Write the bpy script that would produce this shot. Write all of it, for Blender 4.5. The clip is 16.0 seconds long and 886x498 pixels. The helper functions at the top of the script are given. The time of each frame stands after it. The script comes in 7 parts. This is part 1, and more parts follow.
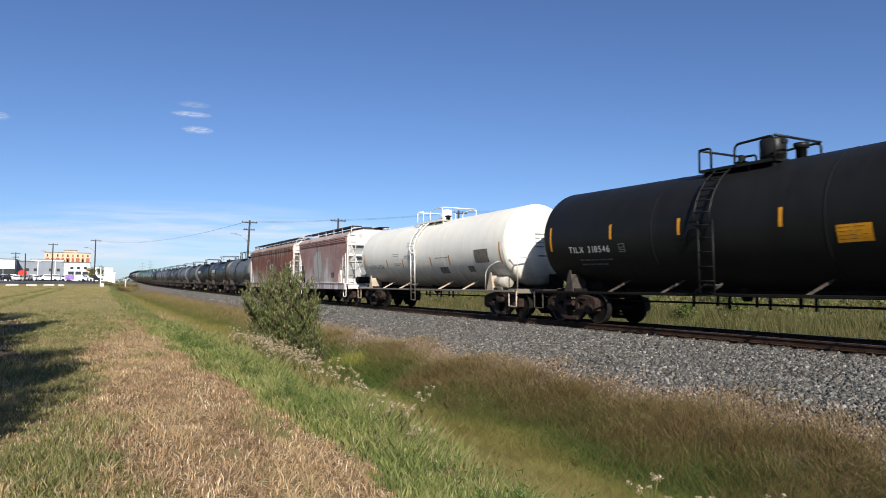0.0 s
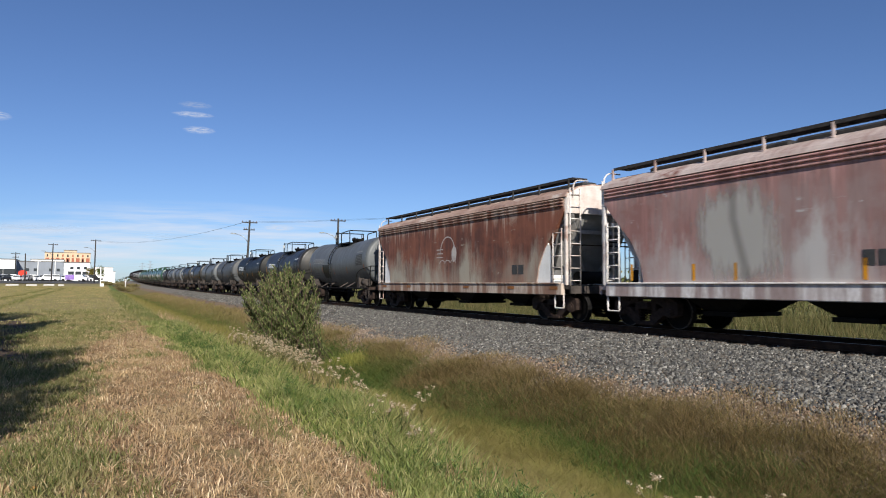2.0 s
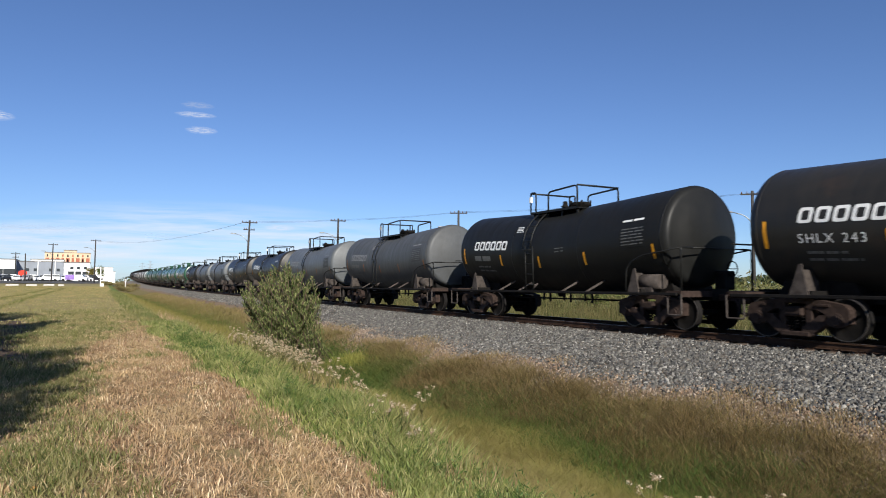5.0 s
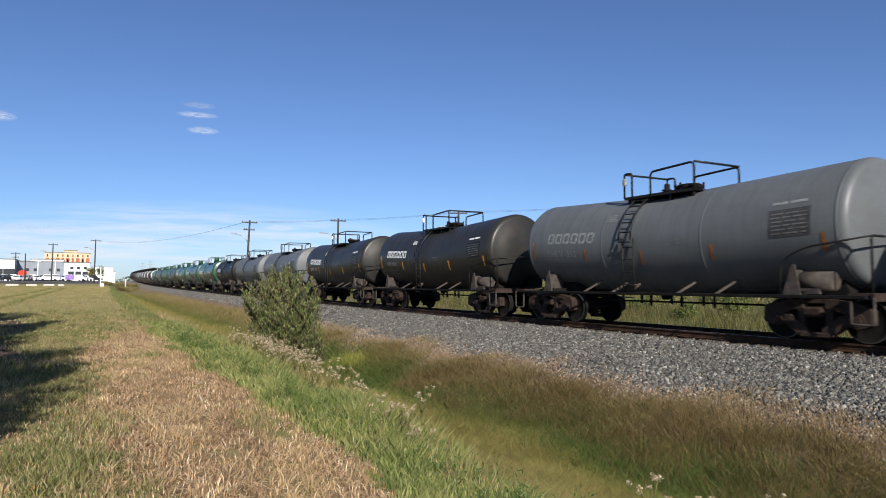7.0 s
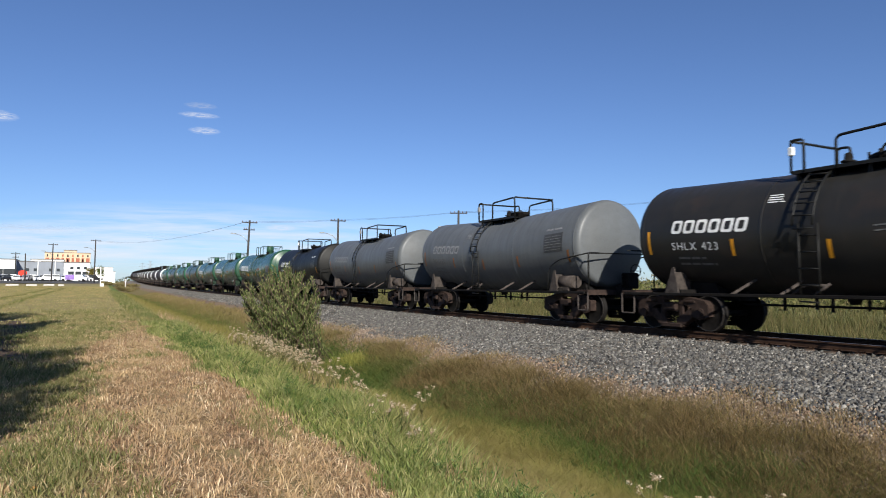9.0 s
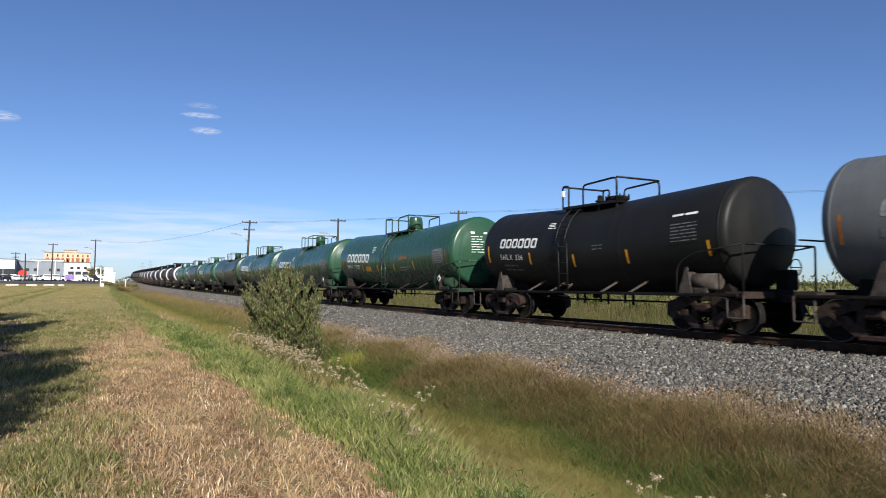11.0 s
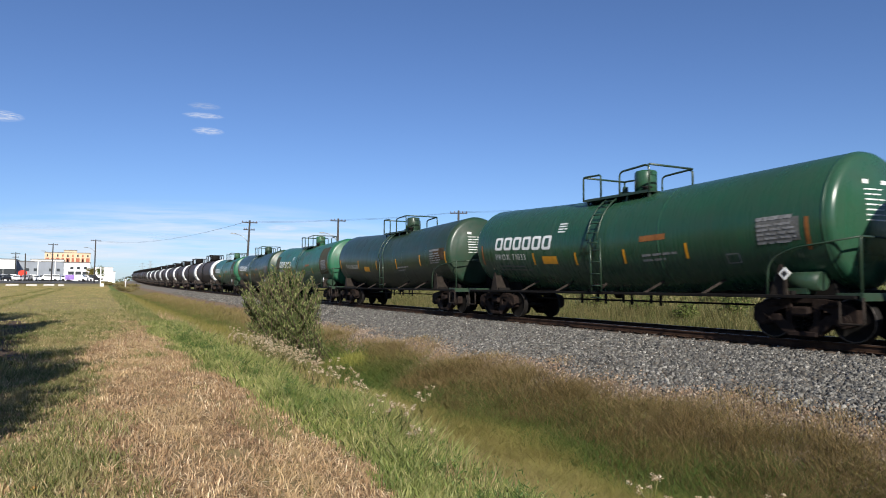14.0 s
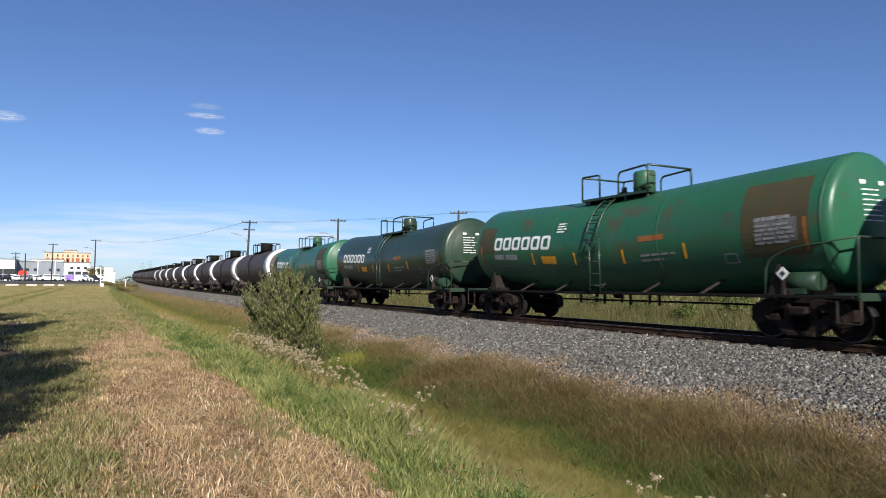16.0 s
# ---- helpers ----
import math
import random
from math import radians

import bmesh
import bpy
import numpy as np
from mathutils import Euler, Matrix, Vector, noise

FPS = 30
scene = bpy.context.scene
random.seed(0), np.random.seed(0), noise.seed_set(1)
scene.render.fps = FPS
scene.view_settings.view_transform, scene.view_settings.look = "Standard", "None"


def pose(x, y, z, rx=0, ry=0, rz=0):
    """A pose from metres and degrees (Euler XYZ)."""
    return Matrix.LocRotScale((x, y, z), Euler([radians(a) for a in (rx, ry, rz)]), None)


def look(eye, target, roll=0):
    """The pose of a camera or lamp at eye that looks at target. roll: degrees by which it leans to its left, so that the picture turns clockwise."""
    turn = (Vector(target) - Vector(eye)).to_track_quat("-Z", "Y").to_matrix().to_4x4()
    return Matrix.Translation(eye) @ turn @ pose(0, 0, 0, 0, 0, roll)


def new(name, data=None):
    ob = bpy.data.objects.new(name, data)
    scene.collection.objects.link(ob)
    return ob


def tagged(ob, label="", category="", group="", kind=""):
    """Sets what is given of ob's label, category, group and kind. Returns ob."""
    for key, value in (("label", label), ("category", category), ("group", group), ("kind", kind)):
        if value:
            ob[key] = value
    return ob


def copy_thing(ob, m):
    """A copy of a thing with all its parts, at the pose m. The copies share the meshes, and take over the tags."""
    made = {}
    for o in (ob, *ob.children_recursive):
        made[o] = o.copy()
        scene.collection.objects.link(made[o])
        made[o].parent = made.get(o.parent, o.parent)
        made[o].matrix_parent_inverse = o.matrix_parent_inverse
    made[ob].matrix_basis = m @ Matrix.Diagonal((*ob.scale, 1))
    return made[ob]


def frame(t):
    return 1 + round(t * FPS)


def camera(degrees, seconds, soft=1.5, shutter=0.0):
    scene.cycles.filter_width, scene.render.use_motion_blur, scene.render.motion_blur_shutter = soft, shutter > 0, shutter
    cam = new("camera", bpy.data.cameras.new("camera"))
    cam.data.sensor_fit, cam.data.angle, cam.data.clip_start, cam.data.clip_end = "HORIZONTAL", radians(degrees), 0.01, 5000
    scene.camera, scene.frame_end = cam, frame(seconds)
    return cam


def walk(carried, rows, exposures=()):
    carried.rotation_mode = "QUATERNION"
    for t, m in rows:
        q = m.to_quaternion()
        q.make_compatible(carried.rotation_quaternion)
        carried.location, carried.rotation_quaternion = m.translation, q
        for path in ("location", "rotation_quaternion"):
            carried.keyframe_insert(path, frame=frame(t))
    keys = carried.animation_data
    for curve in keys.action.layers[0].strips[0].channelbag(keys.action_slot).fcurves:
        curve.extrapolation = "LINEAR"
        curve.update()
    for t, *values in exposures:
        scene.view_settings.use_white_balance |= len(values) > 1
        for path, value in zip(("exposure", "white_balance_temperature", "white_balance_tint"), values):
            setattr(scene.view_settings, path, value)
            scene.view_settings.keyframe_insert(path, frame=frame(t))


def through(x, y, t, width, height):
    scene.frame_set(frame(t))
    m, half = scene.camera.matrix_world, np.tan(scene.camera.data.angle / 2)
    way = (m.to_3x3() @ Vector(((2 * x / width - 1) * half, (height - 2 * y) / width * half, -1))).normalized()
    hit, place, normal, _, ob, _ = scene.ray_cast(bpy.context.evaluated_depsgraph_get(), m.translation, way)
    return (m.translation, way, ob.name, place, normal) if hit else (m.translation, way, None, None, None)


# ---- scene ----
# camera: stands still beside the ditch
cam = camera(67.1, 16.0, soft=0.95, shutter=0.12)
EYE = (0.0, 0.0, 1.15)


def camera_pose():
    yaw, tilt = radians(28.25), radians(3.094)
    way = Vector((math.sin(yaw) * math.cos(tilt), math.cos(yaw) * math.cos(tilt), math.sin(tilt)))
    return look(EYE, Vector(EYE) + way * 10, 0.2146)


walk(cam, [(0.0, camera_pose()), (16.0, camera_pose())],
     exposures=[(0.0, 0.54), (0.5, 0.45), (1.0, 0.44), (1.5, 0.32), (2.0, 0.42), (2.5, 0.54), (3.0, 0.57), (16.0, 0.57)])

# light: clear late-summer afternoon, sun behind the camera to its left
SUN_TO = Vector((-0.25, -0.82, 0.47)).normalized()
world = bpy.data.worlds.new("sky")
scene.world = world
world.use_nodes = True
wt = world.node_tree
sky = wt.nodes.new("ShaderNodeTexSky")
sky.sky_type, sky.sun_disc = "NISHITA", False
sky.sun_elevation = math.asin(SUN_TO.z)
sky.sun_rotation = math.atan2(SUN_TO.x, SUN_TO.y)
sky.altitude, sky.air_density, sky.dust_density, sky.ozone_density = 1000, 0.9, 0.8, 3.0
bg = wt.nodes["Background"]
tint = wt.nodes.new("ShaderNodeMix")
tint.data_type, tint.blend_type = "RGBA", "MULTIPLY"
tint.inputs[0].default_value = 1.0
tint.inputs[7].default_value = (0.86, 0.985, 1.23, 1)
wt.links.new(sky.outputs[0], tint.inputs[6])
wt.links.new(tint.outputs[2], bg.inputs[0])
bg.inputs[1].default_value = 0.0645
sun = new("sun", bpy.data.lights.new("sun", "SUN"))
sun.data.energy, sun.data.angle, sun.data.color = 5.0, radians(0.55), (1.0, 0.95, 0.86)
sun.matrix_basis = look(SUN_TO * 50, (0, 0, 0))

# plan: track along +y, near rail at x = 13.7, railhead at z = 0, swinging gently to the right and rising far away
NEAR = 13.7
MID = NEAR + 0.75
SPEED = 15.7


def track_at(s):
    """Middle of the track at the distance s: x, z and the slopes of both."""
    c = min(max(s, 0.0), 62.0)
    dx, ddx = c * c / 6650, c / 3325
    dx += ddx * max(s - 62.0, 0.0)
    c = min(max(s - 190.0, 0.0), 160.0)
    dx += c * c / 11000 + c / 5500 * max(s - 350.0, 0.0)
    ddx += c / 5500
    c = min(max(s, 0.0), 280.0)
    dz, ddz = c * c / 46800, c / 23400
    if s > 280:
        dz += ddz * (s - 280)
    return MID + dx, dz, ddx, ddz


# offset from the middle of the track, height
PROFILE = [(-30, -0.45), (-13.0, -0.42), (-11.9, -0.5), (-10.2, -1.05), (-8.6, -1.32), (-7.6, -1.28), (-6.3, -0.85), (-5.2, -0.62),
           (-2.1, -0.2), (2.1, -0.2), (4.4, -0.7), (6.5, -1.1), (9, -1.0), (14, -0.7), (60, -0.5)]
GRID_U = np.linspace(-32, 62, 1881)
GRID_Z = np.interp(GRID_U, [p[0] for p in PROFILE], [p[1] for p in PROFILE])
GRID_Z = np.convolve(np.pad(GRID_Z, 9, mode="edge"), np.ones(19) / 19, "valid")


def track_x(y):
    """Middle of the track and its rise, for arrays."""
    y = np.asarray(y, float)
    c = np.clip(y, 0, 62)
    x = MID + c * c / 6650 + c / 3325 * np.maximum(y - 62, 0)
    c = np.clip(y - 190, 0, 160)
    x = x + c * c / 11000 + c / 5500 * np.maximum(y - 350, 0)
    c = np.clip(y, 0, 280)
    return x, c * c / 46800 + c / 23400 * np.maximum(np.minimum(y, 1200) - 280, 0) * 0.5


def land(x, y):
    """Height of the land: mown field, ditch, railway bank, rough field behind it."""
    x, y = np.asarray(x, float), np.asarray(y, float)
    tx, tz = track_x(y)
    u = x - tx
    z = np.interp(u, GRID_U, GRID_Z)
    yy = np.maximum(y, 0)
    left = np.clip((-6.5 - u) / 5.0, 0, 1)
    rise = np.minimum(yy, 150) ** 2 / 22500 + np.clip(yy - 150, 0, 60) * 0.022
    off = np.clip(np.abs(u) - 3.4, 0, 1)
    bumps = 0.03 * np.sin(x * 1.7 + 0.6 * np.sin(y * 0.9)) * np.sin(y * 1.1 + 0.5 * x) + 0.015 * np.sin(x * 4.1 + 1) * np.sin(y * 3.3)
    return z + tz * (1 - left) + rise * left + bumps * off

# ---------------------------------------------------------------- materials
def nodes_of(name):
    m = bpy.data.materials.new(name)
    m.use_nodes = True
    t = m.node_tree
    return m, t, t.nodes["Principled BSDF"], t.nodes.new("ShaderNodeTexCoord")


def mapped(t, tc, scale, out="Object", rot=(0, 0, 0)):
    mp = t.nodes.new("ShaderNodeMapping")
    mp.inputs["Scale"].default_value = scale
    mp.inputs["Rotation"].default_value = rot
    t.links.new(tc.outputs[out], mp.inputs["Vector"])
    return mp.outputs[0]


def noise_of(t, vec, scale, detail=4.0, rough=0.6):
    n = t.nodes.new("ShaderNodeTexNoise")
    n.inputs["Scale"].default_value = scale
    n.inputs["Detail"].default_value = detail
    n.inputs["Roughness"].default_value = rough
    if vec is not None:
        t.links.new(vec, n.inputs["Vector"])
    return n.outputs["Fac"]


def ramp_of(t, fac, stops):
    r = t.nodes.new("ShaderNodeValToRGB")
    while len(r.color_ramp.elements) < len(stops):
        r.color_ramp.elements.new(0.5)
    for e, (p, c) in zip(r.color_ramp.elements, stops):
        e.position = p
        e.color = (c, c, c, 1) if isinstance(c, (int, float)) else (*c, 1)
    t.links.new(fac, r.inputs[0])
    return r.outputs[0]


def mixed(t, fac, a, b, blend="MIX"):
    n = t.nodes.new("ShaderNodeMix")
    n.data_type, n.blend_type = "RGBA", blend
    for sock, v in ((n.inputs[0], fac), (n.inputs[6], a), (n.inputs[7], b)):
        if isinstance(v, (int, float)):
            sock.default_value = v
        elif isinstance(v, tuple):
            sock.default_value = (*v, 1)
        else:
            t.links.new(v, sock)
    return n.outputs[2]


def bumped(t, b, height, strength=0.3, dist=0.02):
    n = t.nodes.new("ShaderNodeBump")
    n.inputs["Strength"].default_value = strength
    n.inputs["Distance"].default_value = dist
    t.links.new(height, n.inputs["Height"])
    t.links.new(n.outputs[0], b.inputs["Normal"])


def math_of(t, op, a, b=0.0):
    n = t.nodes.new("ShaderNodeMath")
    n.operation = op
    for sock, v in ((n.inputs[0], a), (n.inputs[1], b)):
        if isinstance(v, (int, float)):
            sock.default_value = v
        else:
            t.links.new(v, sock)
    return n.outputs[0]


def plain(name, col, rough=0.6, metal=0.0, vary=0.25, scale=6.0):
    """A lightly mottled surface."""
    m, t, b, tc = nodes_of(name)
    n = noise_of(t, mapped(t, tc, (1, 1, 1)), scale)
    lo = tuple(c * (1 - vary) for c in col)
    hi = tuple(min(1, c * (1 + vary)) for c in col)
    t.links.new(ramp_of(t, n, [(0.3, lo), (0.7, hi)]), b.inputs["Base Color"])
    b.inputs["Roughness"].default_value = rough
    b.inputs["Metallic"].default_value = metal
    b.inputs["Specular IOR Level"].default_value = 0.12 if rough > 0.65 else 0.4
    return m


def paint(name, col, dirt, amount=0.4, rough=0.45, streak=0.4, patch=None, patch_amount=0.0, fade=0.12, belly=None, gloss=0.35):
    """Weathered paint on a railway car: faded panels, road film, rain streaks that run down, rust patches."""
    m, t, b, tc = nodes_of(name)
    big = noise_of(t, mapped(t, tc, (0.5, 0.5, 0.5)), 1.0, 5)
    drip = noise_of(t, mapped(t, tc, (0.8, 3.2, 0.22)), 2.0, 5, 0.65)
    fine = noise_of(t, mapped(t, tc, (1, 1, 1)), 22.0, 4)
    base = mixed(t, ramp_of(t, big, [(0.3, 0.0), (0.75, 1.0)]), tuple(c * (1 - fade) for c in col), tuple(min(1, c * (1 + fade) + fade * 0.02) for c in col))
    dirty = mixed(t, math_of(t, "MULTIPLY", ramp_of(t, drip, [(0.42, 0.0), (0.72, 1.0)]), streak), base, dirt)
    cloud = ramp_of(t, noise_of(t, mapped(t, tc, (0.6, 0.35, 1.1)), 1.7, 6, 0.7), [(0.4, 0.0), (0.75, 1.0)])
    dirty = mixed(t, math_of(t, "MULTIPLY", cloud, amount), dirty, dirt)
    if patch:
        spots = ramp_of(t, noise_of(t, mapped(t, tc, (0.9, 0.6, 0.9)), 1.3, 7, 0.62), [(0.56, 0.0), (0.66, 1.0)])
        dirty = mixed(t, math_of(t, "MULTIPLY", spots, patch_amount), dirty, patch)
    # low belly: road dirt, with the underside's shade painted into the same dark tone
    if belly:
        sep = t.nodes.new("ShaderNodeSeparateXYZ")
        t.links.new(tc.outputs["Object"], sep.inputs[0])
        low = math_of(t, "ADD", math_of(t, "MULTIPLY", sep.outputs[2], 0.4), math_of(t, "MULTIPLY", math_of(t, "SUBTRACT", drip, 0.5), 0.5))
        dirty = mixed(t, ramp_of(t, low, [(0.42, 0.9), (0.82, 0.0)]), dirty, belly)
    speck = mixed(t, ramp_of(t, fine, [(0.3, 0.12 if belly else 0.25), (0.45, 0.0)]), dirty, tuple(c * 0.6 for c in dirt))
    t.links.new(speck, b.inputs["Base Color"])
    t.links.new(ramp_of(t, drip, [(0.3, rough - 0.05), (0.7, min(0.9, rough + 0.14))]), b.inputs["Roughness"])
    b.inputs["Specular IOR Level"].default_value = gloss
    bumped(t, b, noise_of(t, mapped(t, tc, (1.2, 0.8, 1.2)), 1.3, 2), 0.12, 0.05)
    return m


def rusty(name, top, mid, low, reach=(0.6, 1.12), rough=0.75, eave=None, hold=(0.4, 0.15, 0.56)):
    """Old hopper paint, eaten by rust that runs down in curtains, paler wash-off low on the sides."""
    m, t, b, tc = nodes_of(name)
    drip = noise_of(t, mapped(t, tc, (0.6, 2.6, 0.16)), 1.8, 6, 0.7)
    drip2 = noise_of(t, mapped(t, tc, (0.6, 7.0, 0.5)), 1.6, 5, 0.7)
    big = noise_of(t, mapped(t, tc, (0.5, 0.45, 0.6)), 1.1, 5)
    sep = t.nodes.new("ShaderNodeSeparateXYZ")
    t.links.new(tc.outputs["Object"], sep.inputs[0])
    col = mixed(t, ramp_of(t, big, [(0.42, 0.0), (0.56, 1.0)]), top, mid)
    col = mixed(t, ramp_of(t, drip, [(0.45, 0.0), (0.68, 0.8)]), col, tuple(min(1, c * 1.5) for c in top))
    broad = noise_of(t, mapped(t, tc, (0.6, 0.9, 0.3)), 1.4, 6, 0.7)
    col = mixed(t, ramp_of(t, drip2, [(0.5, 0.0), (0.85, 0.6)]), col, tuple(c * 0.55 for c in top))
    run = noise_of(t, mapped(t, tc, (0.6, 4.0, 0.12)), 1.3, 6, 0.7)
    high = math_of(t, "ADD", math_of(t, "MULTIPLY", sep.outputs[2], 0.25), math_of(t, "SUBTRACT", run, 0.5))
    col = mixed(t, ramp_of(t, high, [(0.86, 0.0), (1.1, 0.75)]), col, eave or tuple(min(1, c * 2.0 + 0.035) for c in top))
    h = math_of(t, "ADD", math_of(t, "MULTIPLY", sep.outputs[2], 0.4), math_of(t, "MULTIPLY", math_of(t, "ADD", math_of(t, "MULTIPLY", math_of(t, "SUBTRACT", broad, 0.5), 2.2), math_of(t, "MULTIPLY", math_of(t, "SUBTRACT", drip2, 0.5), 0.5)), -0.8))
    wash = ramp_of(t, h, [(reach[0], 0.88), (reach[1], 0.0)])
    held = ramp_of(t, noise_of(t, mapped(t, tc, (0.2, 0.32, 0.1)), 1.0, 4, 0.6), [(hold[0], hold[1]), (hold[2], 1.0)])
    col = mixed(t, math_of(t, "MULTIPLY", wash, held), col, low)
    chips = noise_of(t, mapped(t, tc, (1.5, 1.1, 2.6)), 1.6, 8, 0.75)
    col = mixed(t, ramp_of(t, chips, [(0.62, 0.0), (0.68, 0.75)]), col, low)
    col = mixed(t, ramp_of(t, noise_of(t, mapped(t, tc, (0.6, 5.5, 0.2)), 1.5, 6, 0.7), [(0.6, 0.0), (0.72, 0.7)]), col, tuple(c * 0.35 for c in top))
    col = mixed(t, ramp_of(t, big, [(0.58, 0.0), (0.72, 0.55)]), col, mid)
    t.links.new(col, b.inputs["Base Color"])
    b.inputs["Roughness"].default_value = rough
    bumped(t, b, drip2, 0.15, 0.02)
    return m


def dripped(name, base, pale):
    """A dull sill with pale wash running down it in separate drips."""
    m, t, b, tc = nodes_of(name)
    drip = noise_of(t, mapped(t, tc, (0.3, 3.4, 0.25)), 1.0, 2, 0.4)
    fine = noise_of(t, mapped(t, tc, (1, 2, 0.6)), 6.0, 5, 0.7)
    col = mixed(t, ramp_of(t, drip, [(0.44, 0.15), (0.58, 0.95)]), base, pale)
    col = mixed(t, ramp_of(t, fine, [(0.35, 0.5), (0.6, 0.0)]), col, tuple(c * 0.7 for c in base))
    t.links.new(col, b.inputs["Base Color"])
    b.inputs["Roughness"].default_value = 0.7
    return m


def worn_oval(name, col, centre, size):
    """A rubbed-out oval that fades into the paint under it, with a dull streak down its middle; centre and size in the car's y and z."""
    m, t, b, tc = nodes_of(name)
    sep = t.nodes.new("ShaderNodeSeparateXYZ")
    t.links.new(tc.outputs["Object"], sep.inputs[0])
    wob = math_of(t, "MULTIPLY", math_of(t, "SUBTRACT", noise_of(t, mapped(t, tc, (1, 2.2, 0.4)), 1.6, 6, 0.7), 0.5), 1.3)
    v = math_of(t, "DIVIDE", math_of(t, "SUBTRACT", sep.outputs[2], centre[1]), size[1])
    skew = math_of(t, "ADD", math_of(t, "SUBTRACT", sep.outputs[1], centre[0]), math_of(t, "MULTIPLY", math_of(t, "MINIMUM", v, 0.3), -0.34))
    u = math_of(t, "DIVIDE", skew, size[0])
    d = math_of(t, "ADD", math_of(t, "SQRT", math_of(t, "ADD", math_of(t, "MULTIPLY", u, u), math_of(t, "MULTIPLY", v, v))), wob)
    cover = ramp_of(t, d, [(0.6, 0.78), (1.02, 0.0)])
    tone = ramp_of(t, math_of(t, "ABSOLUTE", math_of(t, "ADD", u, math_of(t, "MULTIPLY", wob, 0.05))), [(0.03, 0.6), (0.14, 1.0)])
    t.links.new(mixed(t, 1.0, col, tone, "MULTIPLY"), b.inputs["Base Color"])
    b.inputs["Roughness"].default_value = 0.7
    t.links.new(cover, b.inputs["Alpha"])
    return m


M = {}
M["black"] = paint("black_tank_paint", (0.0085, 0.0088, 0.0085), (0.02, 0.019, 0.017), 0.3, 0.42, 0.25, gloss=0.18)
M["soot"] = paint("sooty_black_tank_paint", (0.0165, 0.0165, 0.0155), (0.034, 0.029, 0.024), 0.45, 0.36, 0.3, (0.045, 0.03, 0.022), 0.3, gloss=0.3)
M["grey"] = paint("faded_grey_tank_paint", (0.105, 0.113, 0.118), (0.058, 0.06, 0.06), 0.4, 0.42, 0.3)
M["grey_dark"] = paint("dark_grey_tank_paint", (0.072, 0.076, 0.079), (0.038, 0.038, 0.038), 0.4, 0.5, 0.4)
# belly colour holds both road dirt and the shade under the shell
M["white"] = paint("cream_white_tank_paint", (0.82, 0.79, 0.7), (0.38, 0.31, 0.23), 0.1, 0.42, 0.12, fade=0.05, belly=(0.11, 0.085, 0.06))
M["white_rust"] = paint("rust_stained_white_steel", (0.5, 0.42, 0.32), (0.22, 0.12, 0.07), 0.5, 0.6, 0.4, (0.25, 0.11, 0.06), 0.7)
# dirt tone of these two greens made paler, painting in the sky's sheen
M["green"] = paint("deep_green_tank_paint", (0.017, 0.068, 0.037), (0.04, 0.052, 0.034), 0.35, 0.24, 0.18, gloss=0.42)
M["green_dark"] = paint("dull_dark_green_tank_paint", (0.014, 0.04, 0.023), (0.05, 0.047, 0.034), 0.5, 0.3, 0.2, gloss=0.4)
M["green_pale"] = paint("sun_faded_green_tank_paint", (0.016, 0.105, 0.054), (0.045, 0.075, 0.046), 0.4, 0.3, 0.22, (0.07, 0.055, 0.03), 0.7)
M["brown"] = paint("brown_black_tank_paint", (0.048, 0.037, 0.036), (0.075, 0.056, 0.048), 0.45, 0.55, 0.4)
M["hopper_rust"] = rusty("rusted_brown_hopper_paint", (0.185, 0.066, 0.038), (0.095, 0.034, 0.024), (0.38, 0.35, 0.28), (0.56, 1.0), eave=(0.5, 0.4, 0.33), hold=(0.36, 0.2, 0.52))
M["hopper_mauve"] = rusty("faded_mauve_hopper_paint", (0.25, 0.128, 0.114), (0.29, 0.2, 0.186), (0.48, 0.47, 0.455), (0.58, 1.15))
M["hopper_white"] = paint("chalky_white_hopper_paint", (0.74, 0.72, 0.69), (0.36, 0.27, 0.24), 0.5, 0.6, 0.45, (0.27, 0.12, 0.1), 0.7)
M["web_white"] = paint("clean_white_web_paint", (0.82, 0.82, 0.8), (0.5, 0.46, 0.42), 0.2, 0.55, 0.2)
M["hopper_grey"] = paint("grey_slope_sheet_paint", (0.42, 0.44, 0.45), (0.24, 0.22, 0.2), 0.4, 0.6, 0.3)
M["emblem"] = paint("worn_white_emblem_paint", (0.55, 0.53, 0.5), (0.2, 0.1, 0.07), 0.5, 0.65, 0.5)
M["roof_wash"] = paint("chalky_worn_roof_paint", (0.5, 0.42, 0.39), (0.2, 0.1, 0.08), 0.7, 0.65, 0.5, (0.17, 0.06, 0.04), 0.9)
M["rust_patch"] = plain("rusted_through_paint", (0.075, 0.05, 0.03), 0.8, 0.0, 0.5, 4)
M["olive_patch"] = paint("faded_olive_paint", (0.045, 0.05, 0.022), (0.075, 0.045, 0.022), 0.5, 0.6, 0.5, (0.09, 0.045, 0.02), 0.5)
M["roof_rust"] = paint("rust_worn_roof_paint", (0.44, 0.31, 0.25), (0.12, 0.04, 0.025), 0.6, 0.65, 0.5, (0.62, 0.56, 0.5), 0.85)
M["roof_dark"] = plain("sooted_roof_steel", (0.04, 0.037, 0.036), 0.7, 0.0, 0.4)
M["sill_wash"] = dripped("washed_out_sill_paint", (0.26, 0.18, 0.165), (0.72, 0.7, 0.69))
M["sill_rust"] = dripped("rusty_pale_sill_paint", (0.2, 0.09, 0.05), (0.56, 0.48, 0.4))
M["end_grey"] = paint("sooted_grey_end_paint", (0.27, 0.27, 0.265), (0.13, 0.1, 0.08), 0.5, 0.65, 0.4)
